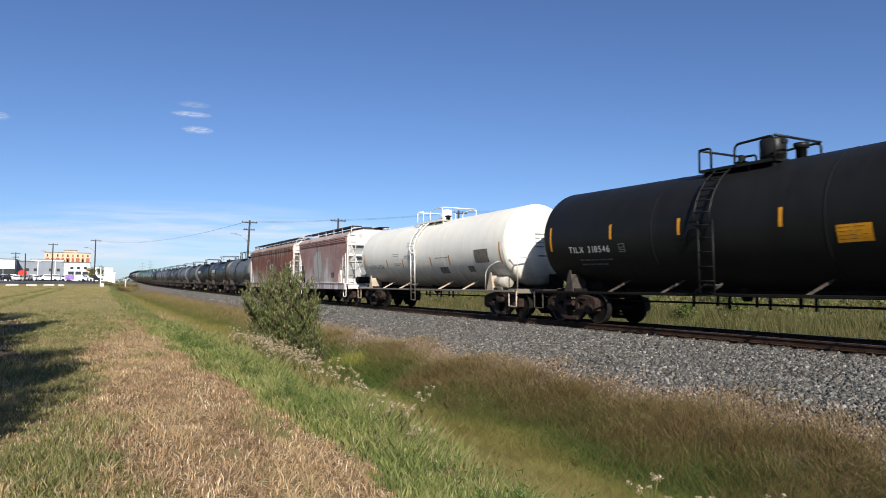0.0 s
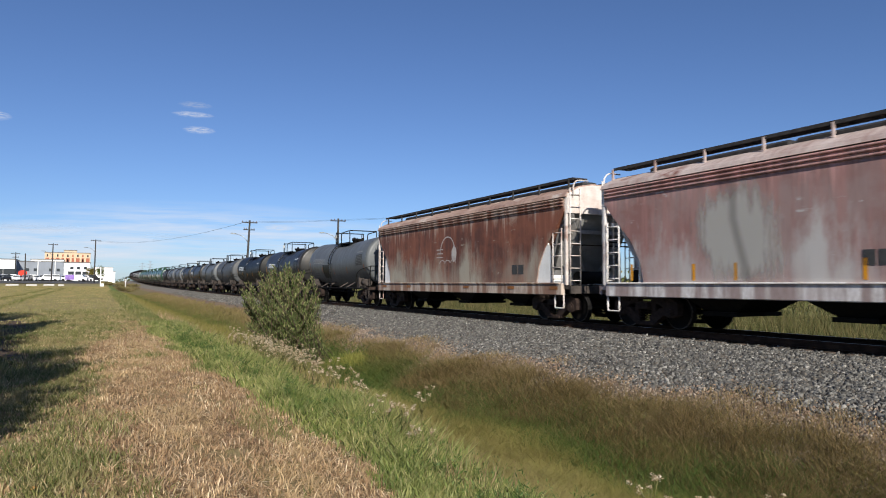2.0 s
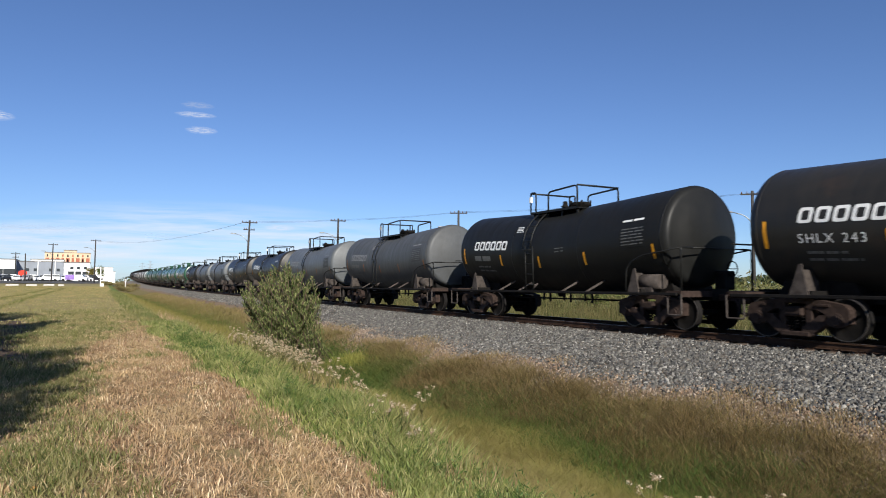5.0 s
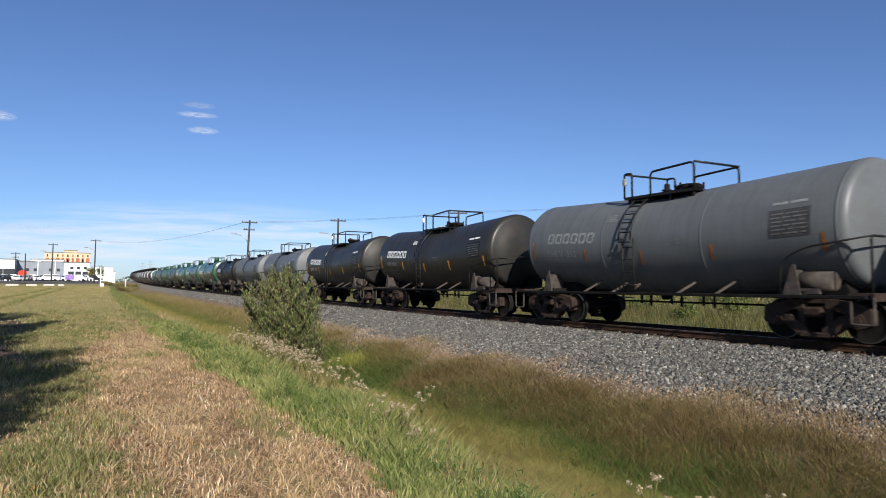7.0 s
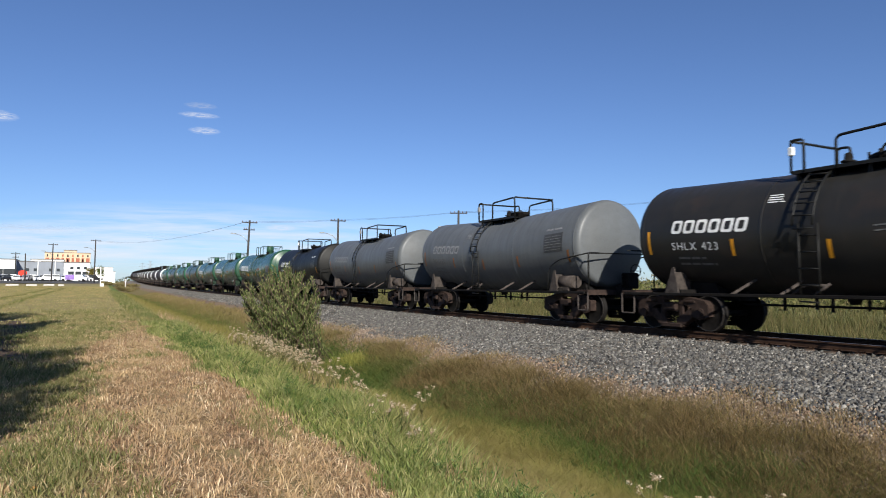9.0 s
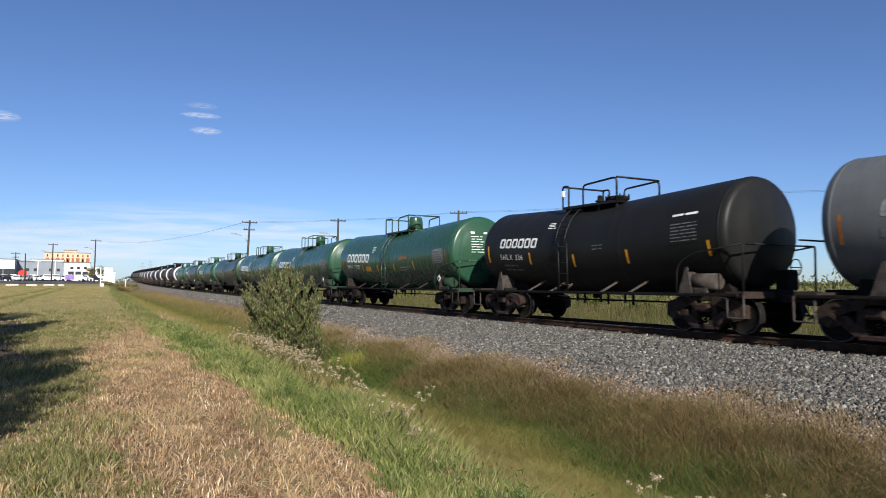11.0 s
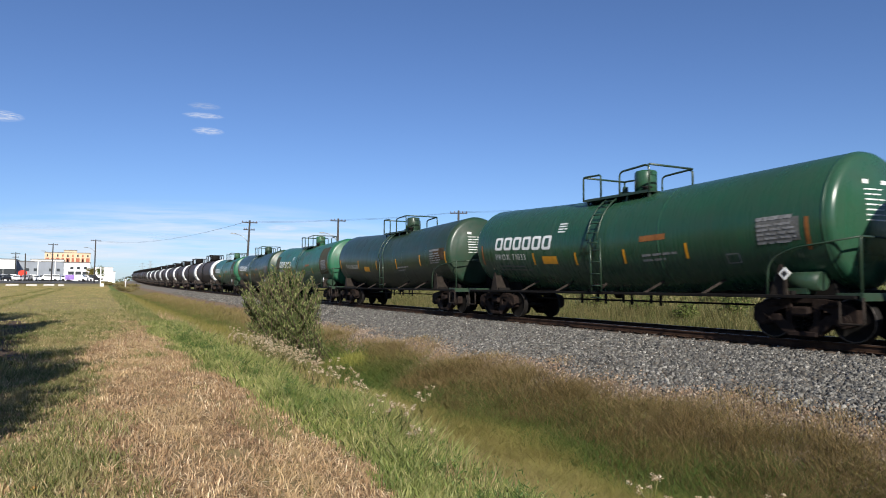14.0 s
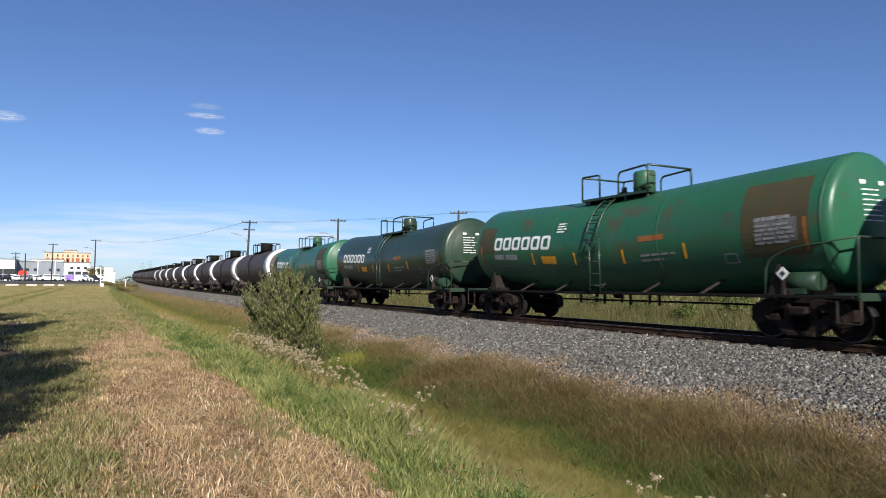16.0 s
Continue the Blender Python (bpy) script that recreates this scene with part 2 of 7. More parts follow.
M["end_rusty"] = paint("rust_streaked_white_end_paint", (0.68, 0.64, 0.6), (0.32, 0.2, 0.15), 0.6, 0.6, 0.6, (0.2, 0.075, 0.045), 0.75)
M["cast"] = plain("dusty_cast_steel", (0.034, 0.023, 0.019), 0.75, 0.0, 0.4, 9)
M["cast_dark"] = plain("oil_darkened_cast_steel", (0.018, 0.012, 0.01), 0.75, 0.0, 0.4, 9)
M["dust_dark"] = plain("grimy_brown_plate", (0.024, 0.019, 0.016), 0.8, 0.0, 0.45)
M["grime"] = plain("black_underframe_grime", (0.009, 0.008, 0.0075), 0.75, 0.0, 0.4)
M["dust"] = plain("dust_coated_steel_plate", (0.055, 0.046, 0.041), 0.8, 0.0, 0.45)
M["steel"] = plain("worn_wheel_steel", (0.1, 0.088, 0.08), 0.4, 0.7, 0.4)
M["rail"] = plain("rust_brown_rail_steel", (0.05, 0.028, 0.018), 0.7, 0.0, 0.4, 4)
M["railhead"] = plain("train_polished_railhead", (0.12, 0.095, 0.08), 0.45, 0.5, 0.3)
M["tie"] = plain("weathered_creosoted_timber", (0.075, 0.058, 0.046), 0.85, 0.0, 0.5, 5)
M["ink"] = plain("white_stencil_paint", (0.72, 0.72, 0.7), 0.5, 0.0, 0.12)
M["ink_grey"] = plain("worn_grey_stencil_paint", (0.21, 0.21, 0.21), 0.6, 0.0, 0.5, 14)
M["ink_faint"] = plain("faint_worn_stencil_paint", (0.11, 0.11, 0.105), 0.6, 0.0, 0.4, 14)
M["ink_black"] = plain("black_stencil_paint", (0.035, 0.035, 0.035), 0.6, 0.0, 0.3)
M["yellow"] = plain("amber_reflective_tape", (0.62, 0.27, 0.015), 0.4, 0.0, 0.2)
M["orange_dull"] = plain("dulled_orange_tape", (0.24, 0.09, 0.022), 0.5, 0.0, 0.3)
M["red"] = plain("red_placard_paint", (0.5, 0.05, 0.03), 0.5, 0.0, 0.2)
M["panel_grey"] = plain("dark_grey_stencil_panel", (0.045, 0.045, 0.045), 0.6, 0.0, 0.3)
M["placard"] = plain("white_metal_placard", (0.7, 0.7, 0.68), 0.5, 0.0, 0.1)
M["panel_worn"] = plain("worn_grey_brown_panel", (0.17, 0.145, 0.12), 0.6, 0.0, 0.4, 5)


# ---------------------------------------------------------------- mesh helpers
def part(name, bm, material, parent=None, label="", smooth=False):
    """Links a bmesh as one mesh object, under a thing or a part."""
    me = bpy.data.meshes.new(name)
    bm.to_mesh(me)
    bm.free()
    for m in material if isinstance(material, (list, tuple)) else [material]:
        me.materials.append(m)
    if smooth:
        me.shade_smooth()
    ob = new(name, me)
    if parent:
        ob.parent = parent
    return tagged(ob, label)


def empty(name, label="", category="", group=""):
    return tagged(new(name), label, category, group)


def box(bm, at, size, rot=None, mat=0, bevel=0.0):
    m = Matrix.Translation(at) @ (rot or Matrix()) @ Matrix.Diagonal((*size, 1))
    made = bmesh.ops.create_cube(bm, size=1, matrix=m)["verts"]
    fs = {f for v in made for f in v.link_faces}
    for f in fs:
        f.material_index = mat
    if bevel:
        es = list({e for v in made for e in v.link_edges})
        bmesh.ops.bevel(bm, geom=es, offset=bevel, segments=1, affect="EDGES", profile=0.5)
    return bm


def cyl(bm, a, b, r, r2=None, seg=12, mat=0):
    a, b = Vector(a), Vector(b)
    d = b - a
    m = Matrix.Translation((a + b) / 2) @ d.to_track_quat("Z", "Y").to_matrix().to_4x4()
    made = bmesh.ops.create_cone(bm, cap_ends=True, segments=seg, radius1=r, radius2=r if r2 is None else r2, depth=d.length, matrix=m)["verts"]
    for f in {f for v in made for f in v.link_faces}:
        f.material_index = mat
        f.smooth = len(f.verts) == 4
    return bm


def tube(bm, pts, r, seg=6, mat=0):
    """A bent round bar along pts, corners mitred."""
    pts = [Vector(p) for p in pts]
    rings = []
    side = None
    for i, p in enumerate(pts):
        d = (pts[min(i + 1, len(pts) - 1)] - pts[max(i - 1, 0)]).normalized()
        if side is None:
            side = d.cross(Vector((0.31, 0.2, 0.93))).normalized()
        side = (side - d * side.dot(d)).normalized()
        other = d.cross(side)
        rings.append([bm.verts.new(p + (side * math.cos(a) + other * math.sin(a)) * r) for a in (2 * math.pi * k / seg for k in range(seg))])
    for q, w in zip(rings, rings[1:]):
        for k in range(seg):
            f = bm.faces.new((q[k], q[(k + 1) % seg], w[(k + 1) % seg], w[k]))
            f.material_index, f.smooth = mat, True
    for ring in (rings[0][::-1], rings[-1]):
        bm.faces.new(ring).material_index = mat
    return bm


def bend(pts, r=0.12, n=4):
    """Rounds the inner corners of a polyline."""
    pts = [Vector(p) for p in pts]
    out = [pts[0]]
    for a, p, b in zip(pts, pts[1:], pts[2:]):
        u, w = (a - p), (b - p)
        k = min(r, u.length * 0.45, w.length * 0.45)
        s, e = p + u.normalized() * k, p + w.normalized() * k
        for i in range(n + 1):
            f = i / n
            out.append(s.lerp(p, f).lerp(p.lerp(e, f), f))
    return out + [pts[-1]]


def lathe(bm, profile, seg, mat=0, centre=(0, 0, 0), axis="Y"):
    """Turns a profile of (distance along the axis, radius) round the axis."""
    c = Vector(centre)
    rings = []
    for d, r in profile:
        ring = []
        for k in range(seg):
            a = 2 * math.pi * k / seg
            v = Vector((r * math.cos(a), d, r * math.sin(a))) if axis == "Y" else Vector((d, r * math.cos(a), r * math.sin(a))) if axis == "X" else Vector((r * math.cos(a), r * math.sin(a), d))
            ring.append(bm.verts.new(c + v))
        rings.append(ring)
    for q, w in zip(rings, rings[1:]):
        for k in range(seg):
            f = bm.faces.new((q[k], q[(k + 1) % seg], w[(k + 1) % seg], w[k]))
            f.material_index, f.smooth = mat, True
    bm.faces.new(rings[0]).material_index = mat
    bm.faces.new(rings[-1][::-1]).material_index = mat
    bmesh.ops.recalc_face_normals(bm, faces=bm.faces)
    return bm


def prism(bm, outline, x0, x1, mat=0):
    """An outline in (y, z), drawn out along x."""
    a = [bm.verts.new((x0, y, z)) for y, z in outline]
    b = [bm.verts.new((x1, y, z)) for y, z in outline]
    n = len(outline)
    fs = [bm.faces.new(a), bm.faces.new(b[::-1])] + [bm.faces.new((a[k], b[k], b[(k + 1) % n], a[(k + 1) % n])) for k in range(n)]
    for f in fs:
        f.material_index = mat
    bmesh.ops.recalc_face_normals(bm, faces=fs)
    return bm


def flat_bars(bm, rects, step=0.12):
    """Rectangles (u0, v0, u1, v1), cut into strips so that they can be wrapped round a tank; skew in the fifth value."""
    for u0, v0, u1, v1, *skew in rects:
        k = skew[0] if skew else 0.0
        n = max(1, int(math.ceil((v1 - v0) / step)))
        rows = []
        for i in range(n + 1):
            v = v0 + (v1 - v0) * i / n
            d = k * (v - v0)
            rows.append((bm.verts.new((u0 + d, v, 0)), bm.verts.new((u1 + d, v, 0))))
        for q, w in zip(rows, rows[1:]):
            bm.faces.new((q[0], q[1], w[1], w[0]))
    return bm


def writing(text, height, step=0.1):
    """The text as a flat mesh from (0, 0) upwards, cut into strips."""
    cu = bpy.data.curves.new("text", "FONT")
    cu.body, cu.size, cu.space_character = text, height * 1.38, 1.08
    ob = bpy.data.objects.new("text", cu)
    scene.collection.objects.link(ob)
    me = bpy.data.meshes.new_from_object(ob)
    bm = bmesh.new()
    bm.from_mesh(me)
    bpy.data.objects.remove(ob)
    bpy.data.curves.remove(cu)
    bpy.data.meshes.remove(me)
    v = step
    while v < height:
        bmesh.ops.bisect_plane(bm, geom=bm.verts[:] + bm.edges[:] + bm.faces[:], plane_co=(0, v, 0), plane_no=(0, 1, 0))
        v += step
    return bm


def on_side(bm, y, v, r, zc, lift=0.006):
    """Wraps a flat mesh on the near side of a tank: its origin at y along the car and arc v over mid-height."""
    for p in bm.verts:
        a = (v + p.co.y) / r
        p.co = Vector((-(r + lift) * math.cos(a), y - p.co.x, zc + (r + lift) * math.sin(a)))
    bmesh.ops.recalc_face_normals(bm, faces=bm.faces)
    return bm


def on_head(bm, x, z, half, r, depth, zc, lift=0.012):
    """Lays a flat mesh on the front head of a tank."""
    for p in bm.verts:
        px, pz = x + p.co.x, z + p.co.y
        rr = min(math.hypot(px, pz - zc) / r, 0.995)
        p.co = Vector((px, -half - depth * dished(rr) - lift, pz))
    return bm


# ---------------------------------------------------------------- trucks
def wheelset(parent, y):
    bm = bmesh.new()
    tread = [(-0.79, 0.08), (-0.79, 0.10), (-0.765, 0.14), (-0.755, 0.39), (-0.785, 0.425), (-0.786, 0.455), (-0.69, 0.463), (-0.675, 0.488), (-0.655, 0.488), (-0.65, 0.43), (-0.66, 0.12), (-0.6, 0.09)]
    lathe(bm, tread, 20, 0, axis="X")
    lathe(bm, [(-d, r) for d, r in tread[::-1]], 20, 0, axis="X")
    cyl(bm, (-1.0, 0, 0), (1.0, 0, 0), 0.075, seg=10, mat=1)
    for sx in (-1, 1):
        for k in range(3):
            a = 2 * math.pi * k / 3
            cyl(bm, (sx * 0.99, 0.05 * math.cos(a), 0.05 * math.sin(a)), (sx * 1.02, 0.05 * math.cos(a), 0.05 * math.sin(a)), 0.018, seg=6, mat=0)
    for f in bm.faces:
        if f.material_index == 0:
            rr = sum(math.hypot(v.co.y, v.co.z) for v in f.verts) / len(f.verts)
            f.material_index = 2 if rr > 0.43 and abs(f.calc_center_median().x) > 0.78 else 0
    ob = part("wheelset", bm, [M["grime"], M["grime"], M["steel"]], parent)
    ob.location = (0, y, 0.463)
    return ob


def build_truck(parent, y):
    """A two-axle freight truck under the parent at y."""
    tr = new("truck")
    tr.parent, tr.location = parent, (0, y, 0)
    for sx in (-1, 1):
        bm = bmesh.new()
        x0, x1 = sx * 0.9, sx * 1.11
        for sy in (-1, 1):
            prism(bm, [(sy * 1.15, 0.4), (sy * 1.15, 0.68), (sy * 1.04, 0.78), (sy * 0.6, 0.86), (sy * 0.24, 0.9), (sy * 0.24, 0.7), (sy * 0.5, 0.66), (sy * 0.66, 0.58), (sy * 0.64, 0.4), (sy * 0.76, 0.34), (sy * 1.02, 0.34)], x0, x1)
            prism(bm, [(sy * 0.7, 0.56), (sy * 0.66, 0.36), (sy * 0.44, 0.2), (sy * 0.26, 0.1), (sy * 0.16, 0.12), (sy * 0.16, 0.3), (sy * 0.36, 0.42), (sy * 0.54, 0.56)], x0, x1)
            box(bm, (sx * 1.0, sy * 0.3, 0.48), (0.19, 0.15, 0.72), bevel=0.015)
            cyl(bm, (sx * 0.95, sy * 0.89, 0.463), (sx * 1.14, sy * 0.89, 0.463), 0.15, seg=16)
            cyl(bm, (sx * 1.14, sy * 0.89, 0.463), (sx * 1.18, sy * 0.89, 0.463), 0.1, seg=12)
            box(bm, (sx * 1.125, sy * 0.62, 0.76), (0.04, 0.3, 0.06), bevel=0.01)
        box(bm, (sx * 1.0, 0, 0.85), (0.2, 0.7, 0.12), bevel=0.02)
        box(bm, (sx * 1.0, 0, 0.15), (0.26, 0.66, 0.11), bevel=0.02)
        box(bm, (sx * 1.09, 0, 0.62), (0.2, 0.4, 0.2), bevel=0.03)
        part("side_frame", bm, M["cast"], tr)
        for k in (-0.15, 0.0, 0.15):
            bm = tube(bmesh.new(), [(sx * 1.03 + 0.055 * math.cos(i * 1.571), k + 0.055 * math.sin(i * 1.571), 0.24 + i * 0.018) for i in range(16)], 0.018, 4)
            part("spring", bm, M["grime"], tr)
    bm = bmesh.new()
    box(bm, (0, 0, 0.62), (2.2, 0.4, 0.22), bevel=0.03)
    cyl(bm, (0, 0, 0.7), (0, 0, 0.86), 0.2)
    part("bolster", bm, M["cast"], tr)
    bm = bmesh.new()
    for sy in (-1, 1):
        box(bm, (0, sy * 0.38, 0.42), (1.5, 0.08, 0.1))
        for sx in (-1, 1):
            box(bm, (sx * 0.74, sy * 0.43, 0.46), (0.1, 0.06, 0.3))
    part("brake_beam", bm, M["grime"], tr)
    WHEELS.append((wheelset(tr, -0.89), wheelset(tr, 0.89)))
    return tr


WHEELS = []


def coupler(parent, y, sy):
    bm = bmesh.new()
    box(bm, (0, y - sy * 0.45, 0.86), (0.16, 0.9, 0.18), bevel=0.02)
    box(bm, (0, y - sy * 0.05, 0.86), (0.34, 0.26, 0.3), bevel=0.05)
    box(bm, (0.1 * sy, y + sy * 0.08, 0.86), (0.12, 0.16, 0.26), bevel=0.03)
    tube(bm, bend([(-0.1, y - sy * 0.3, 0.8), (-0.12, y - sy * 0.15, 0.5), (-0.1, y + sy * 0.02, 0.42)], 0.1), 0.025)
    return part("coupler", bm, M["cast"], parent)


# ---------------------------------------------------------------- tank cars
def dished(f):
    """Depth of a tank head at the share f of its radius, 1 in the middle, 0 at the rim."""
    if f < 0.872:
        return 1 - 0.5 * (f / 0.872) ** 2
    return 0.5 * math.sqrt(max(0.0, 1 - min(1.0, (f - 0.872) / 0.128) ** 2))


def tank_profile(half, r, depth):
    """Shell with dished heads of that depth: (along, radius)."""
    out = []
    for i in range(11):
        f = 0.002 + 0.87 * i / 5 if i <= 5 else 0.872 + 0.128 * math.sin(math.pi / 2 * (i - 5) / 5)
        out.append((-half - depth * dished(f), r * f if i < 10 else r))
    out += [(half * k, r) for k in (-0.8, -0.6, -0.4, -0.2, -0.03, -0.006, 0.006, 0.03, 0.2, 0.4, 0.6, 0.8)]
    return out + [(-d, rr) for d, rr in out[10::-1]]


STRAIGHT = ("placard_post", "side_sill", "strut", "gusset", "stub_sill", "end_platform", "coupler", "hand_rail", "stirrup", "end_hand_rail", "brake", "belly_beam", "hand_brake", "step",
            "wheelset", "side_frame", "spring", "bolster", "placard", "symbol")
SAGGED = set()


def sag(car, half, dip):
    """Lowers the middle of the tank and all that sits on it, so that each half slopes down to the outlet."""
    for o in car.children_recursive:
        if o.type != "MESH" or o.data.name in SAGGED or o.name.startswith(STRAIGHT):
            continue
        SAGGED.add(o.data.name)
        for v in o.data.vertices:
            foot = min(max((v.co.z - 1.0) / 0.8, 0), 1) if o.name.startswith("lower_ladder") else 1
            v.co.z -= dip * foot * max(0.0, 1 - abs(v.co.y) / half)


def tank_car(kind, length, r, zc, shell, metal, frame_mat, dome_mat, plat_y, plat_len, rail_h, ladder_y, stripes, label, group, head=0.45, second_dome=False, low_ladder=False, band=False, boxy=False, gap=None):
    """A tank car at the origin, its front towards -y, near side towards -x. metal: railings and ladders; frame_mat: sill and end platforms."""
    car = empty(kind, label, "tank car", group)
    half = length / 2 - 0.83 - head
    dusty = M["white_rust"] if frame_mat is M["white"] else M["dust"]
    bm = lathe(bmesh.new(), tank_profile(half, r, head), 64, centre=(0, 0, zc))
    sh = part("shell", bm, shell, car)
    # welded seams
    for y in (-half, -half * 0.34, half * 0.34, half):
        bm = lathe(bmesh.new(), [(y - 0.03, r - 0.01), (y - 0.022, r + 0.004), (y + 0.022, r + 0.004), (y + 0.03, r - 0.01)], 64, centre=(0, 0, zc))
        part("seam", bm, shell, car)
    if band:
        bm = lathe(bmesh.new(), [(d - 0.008, rr + 0.008) for d, rr in tank_profile(half, r, head)[5:11]] + [(-half + 1.05, r + 0.009), (-half + 1.06, r - 0.02)], 64, centre=(0, 0, zc))
        part("white_band", bm, M["ink"], car, "broad white painted band round the tank end")
    top = zc + r
    # walkway round the dome
    pz = top - 0.08
    hw = 0.85
    y0, y1 = plat_y - plat_len / 2, plat_y + plat_len / 2
    bm = bmesh.new()
    for sx in (-1, 1):
        box(bm, (sx * (hw - 0.24), plat_y, pz), (0.48, plat_len, 0.04))
        box(bm, (sx * hw, plat_y, pz + 0.01), (0.03, plat_len, 0.075))
        for k in range(4):
            y = y0 + 0.1 + (plat_len - 0.2) * k / 3
            zs = zc + math.sqrt(r * r - (hw - 0.1) ** 2)
            box(bm, (sx * (hw - 0.1), y, (pz + zs) / 2 - 0.02), (0.06, 0.06, pz - zs + 0.06))
    for y in (y0 + 0.12, y1 - 0.12):
        box(bm, (0, y, pz + 0.002), (2 * hw, 0.24, 0.04))
    part("walkway", bm, metal, car)
    rt = pz + rail_h
    g = (0.022 if frame_mat is M["white"] else 0.03) if not boxy else 0.04
    gap0, gap1 = gap or (ladder_y - 0.34, ladder_y + 0.34)
    for sx in (-1, 1):
        # the longer loop rises to the end rail, the shorter one stands beyond the ladder
        part("side_rail", tube(bmesh.new(), bend([(sx * hw, y0, pz), (sx * hw, y0, rt), (sx * hw, gap0, rt - 0.03), (sx * hw, gap0, pz)], 0.16, 5), g), metal, car)
        part("side_rail", tube(bmesh.new(), bend([(sx * hw, gap1, pz), (sx * hw, gap1, rt), (sx * hw, y1, rt), (sx * hw, y1, pz)], 0.09), g), metal, car)
    for y, z in ((y0, rt), (y1, rt - 0.01)):
        bm = tube(bmesh.new(), [(-hw, y, z), (hw, y, z)], g)
        part("end_rail", bm, metal, car)
    # dome housing and valves
    if dome_mat:
        small = dome_mat is M["white"]
        dy = plat_y - 0.05 if boxy or small else plat_y - 0.4
        dr, dh = (0.3 if second_dome else 0.24 if small else 0.32, 0.6 if second_dome else 0.52 if small else 0.7) if not boxy else (0.55, 0.75)
        bm = lathe(bmesh.new(), [(top - 0.08, dr), (top + dh - 0.05, dr), (top + dh, dr - 0.03), (top + dh + 0.03, dr - 0.2), (top + dh + 0.03, 0.01)], 24, centre=(0, dy, 0), axis="Z")
        dome = part("dome_housing", bm, dome_mat, car)
        bm = lathe(bmesh.new(), [(top + 0.02, dr + 0.06), (top + 0.06, dr + 0.07), (top + 0.09, dr + 0.01)], 24, centre=(0, dy, 0), axis="Z")
        box(bm, (0, dy - dr, top + dh - 0.1), (0.2, 0.05, 0.1))
        part("flange", bm, dome_mat, dome)
    else:
        dy = plat_y - 0.35
        bm = lathe(bmesh.new(), [(top - 0.05, 0.3), (top + 0.1, 0.3), (top + 0.12, 0.36), (top + 0.2, 0.36), (top + 0.24, 0.3), (top + 0.26, 0.05)], 20, centre=(0, dy, 0), axis="Z")
        hatch = part("manway_hatch", bm, M["grime"], car)
        for k in range(6):
            a = 2 * math.pi * k / 6
            bm = cyl(bmesh.new(), (0.36 * math.cos(a), dy + 0.36 * math.sin(a), top + 0.1), (0.36 * math.cos(a), dy + 0.36 * math.sin(a), top + 0.28), 0.03, seg=6)
            part("bolt", bm, M["grime"], hatch)
    vy = plat_y + 0.55
    bm = lathe(bmesh.new(), [(top - 0.05, 0.11), (top + 0.16, 0.11), (top + 0.17, 0.16), (top + 0.2, 0.16), (top + 0.22, 0.09), (top + 0.36, 0.08), (top + 0.38, 0.03)], 12, centre=(0.1, vy, 0), axis="Z")
    part("valve", bm, metal if dome_mat else M["grime"], car)
    if second_dome:
        bm = lathe(bmesh.new(), [(top - 0.05, 0.12), (top + 0.3, 0.12), (top + 0.3, 0.17), (top + 0.42, 0.17), (top + 0.44, 0.05)], 14, centre=(0.25, plat_y - 0.95, 0), axis="Z")
        part("vent_stack", bm, metal, car)
    bm = lathe(bmesh.new(), [(top - 0.05, 0.1), (top + 0.12, 0.1), (top + 0.14, 0.15), (top + 0.18, 0.15), (top + 0.2, 0.04)], 12, centre=(-0.3, plat_y - 0.75, 0), axis="Z")
    part("valve", bm, M["grime"], car)
    # ladder over the curve of the shell, then straight down
    bm = bmesh.new()
    bottom = 0.5 if low_ladder else 0.98
    for dy in (-0.22, 0.22):
        pts = [(-(r + 0.13) * math.cos(a), ladder_y + dy, zc + (r + 0.13) * math.sin(a)) for a in (radians(58 - 9 * k) for k in range(7))]
        tube(bm, pts, 0.024)
    lad = part("ladder", bm, metal, car)
    for k in range(6):
        a = radians(54 - 10.5 * k)
        x, z = -(r + 0.13) * math.cos(a), zc + (r + 0.13) * math.sin(a)
        part("rung", tube(bmesh.new(), [(x, ladder_y - 0.22, z), (x, ladder_y + 0.22, z)], 0.018, 6), metal, lad)
    bm = bmesh.new()
    for dy in (-0.21, 0.21):
        tube(bm, [(-r - 0.1, ladder_y + dy - 0.1, zc + 0.15), (-r - 0.06, ladder_y + dy - 0.1, bottom)], 0.024)
    lad = part("lower_ladder", bm, metal, car)
    z = bottom + 0.03
    while z < zc + 0.15:
        part("rung", tube(bmesh.new(), [(-r - 0.08, ladder_y - 0.31, z), (-r - 0.08, ladder_y + 0.11, z)], 0.018, 6), metal, lad)
        z += 0.34
    bm = bmesh.new()
    tube(bm, [(-r - 0.04, ladder_y + 0.28, 1.0), (-r + 0.02, ladder_y + 0.0, 1.18), (-r - 0.04, ladder_y - 0.45, 1.16)], 0.03)
    tube(bm, [(-r - 0.04, ladder_y - 0.2, 0.98), (-r - 0.04, ladder_y - 0.5, 1.2)], 0.03)
    part("step", bm, M["dust"], car)
    # side sills, slanted struts, gussets
    ty = length / 2 - 2.28
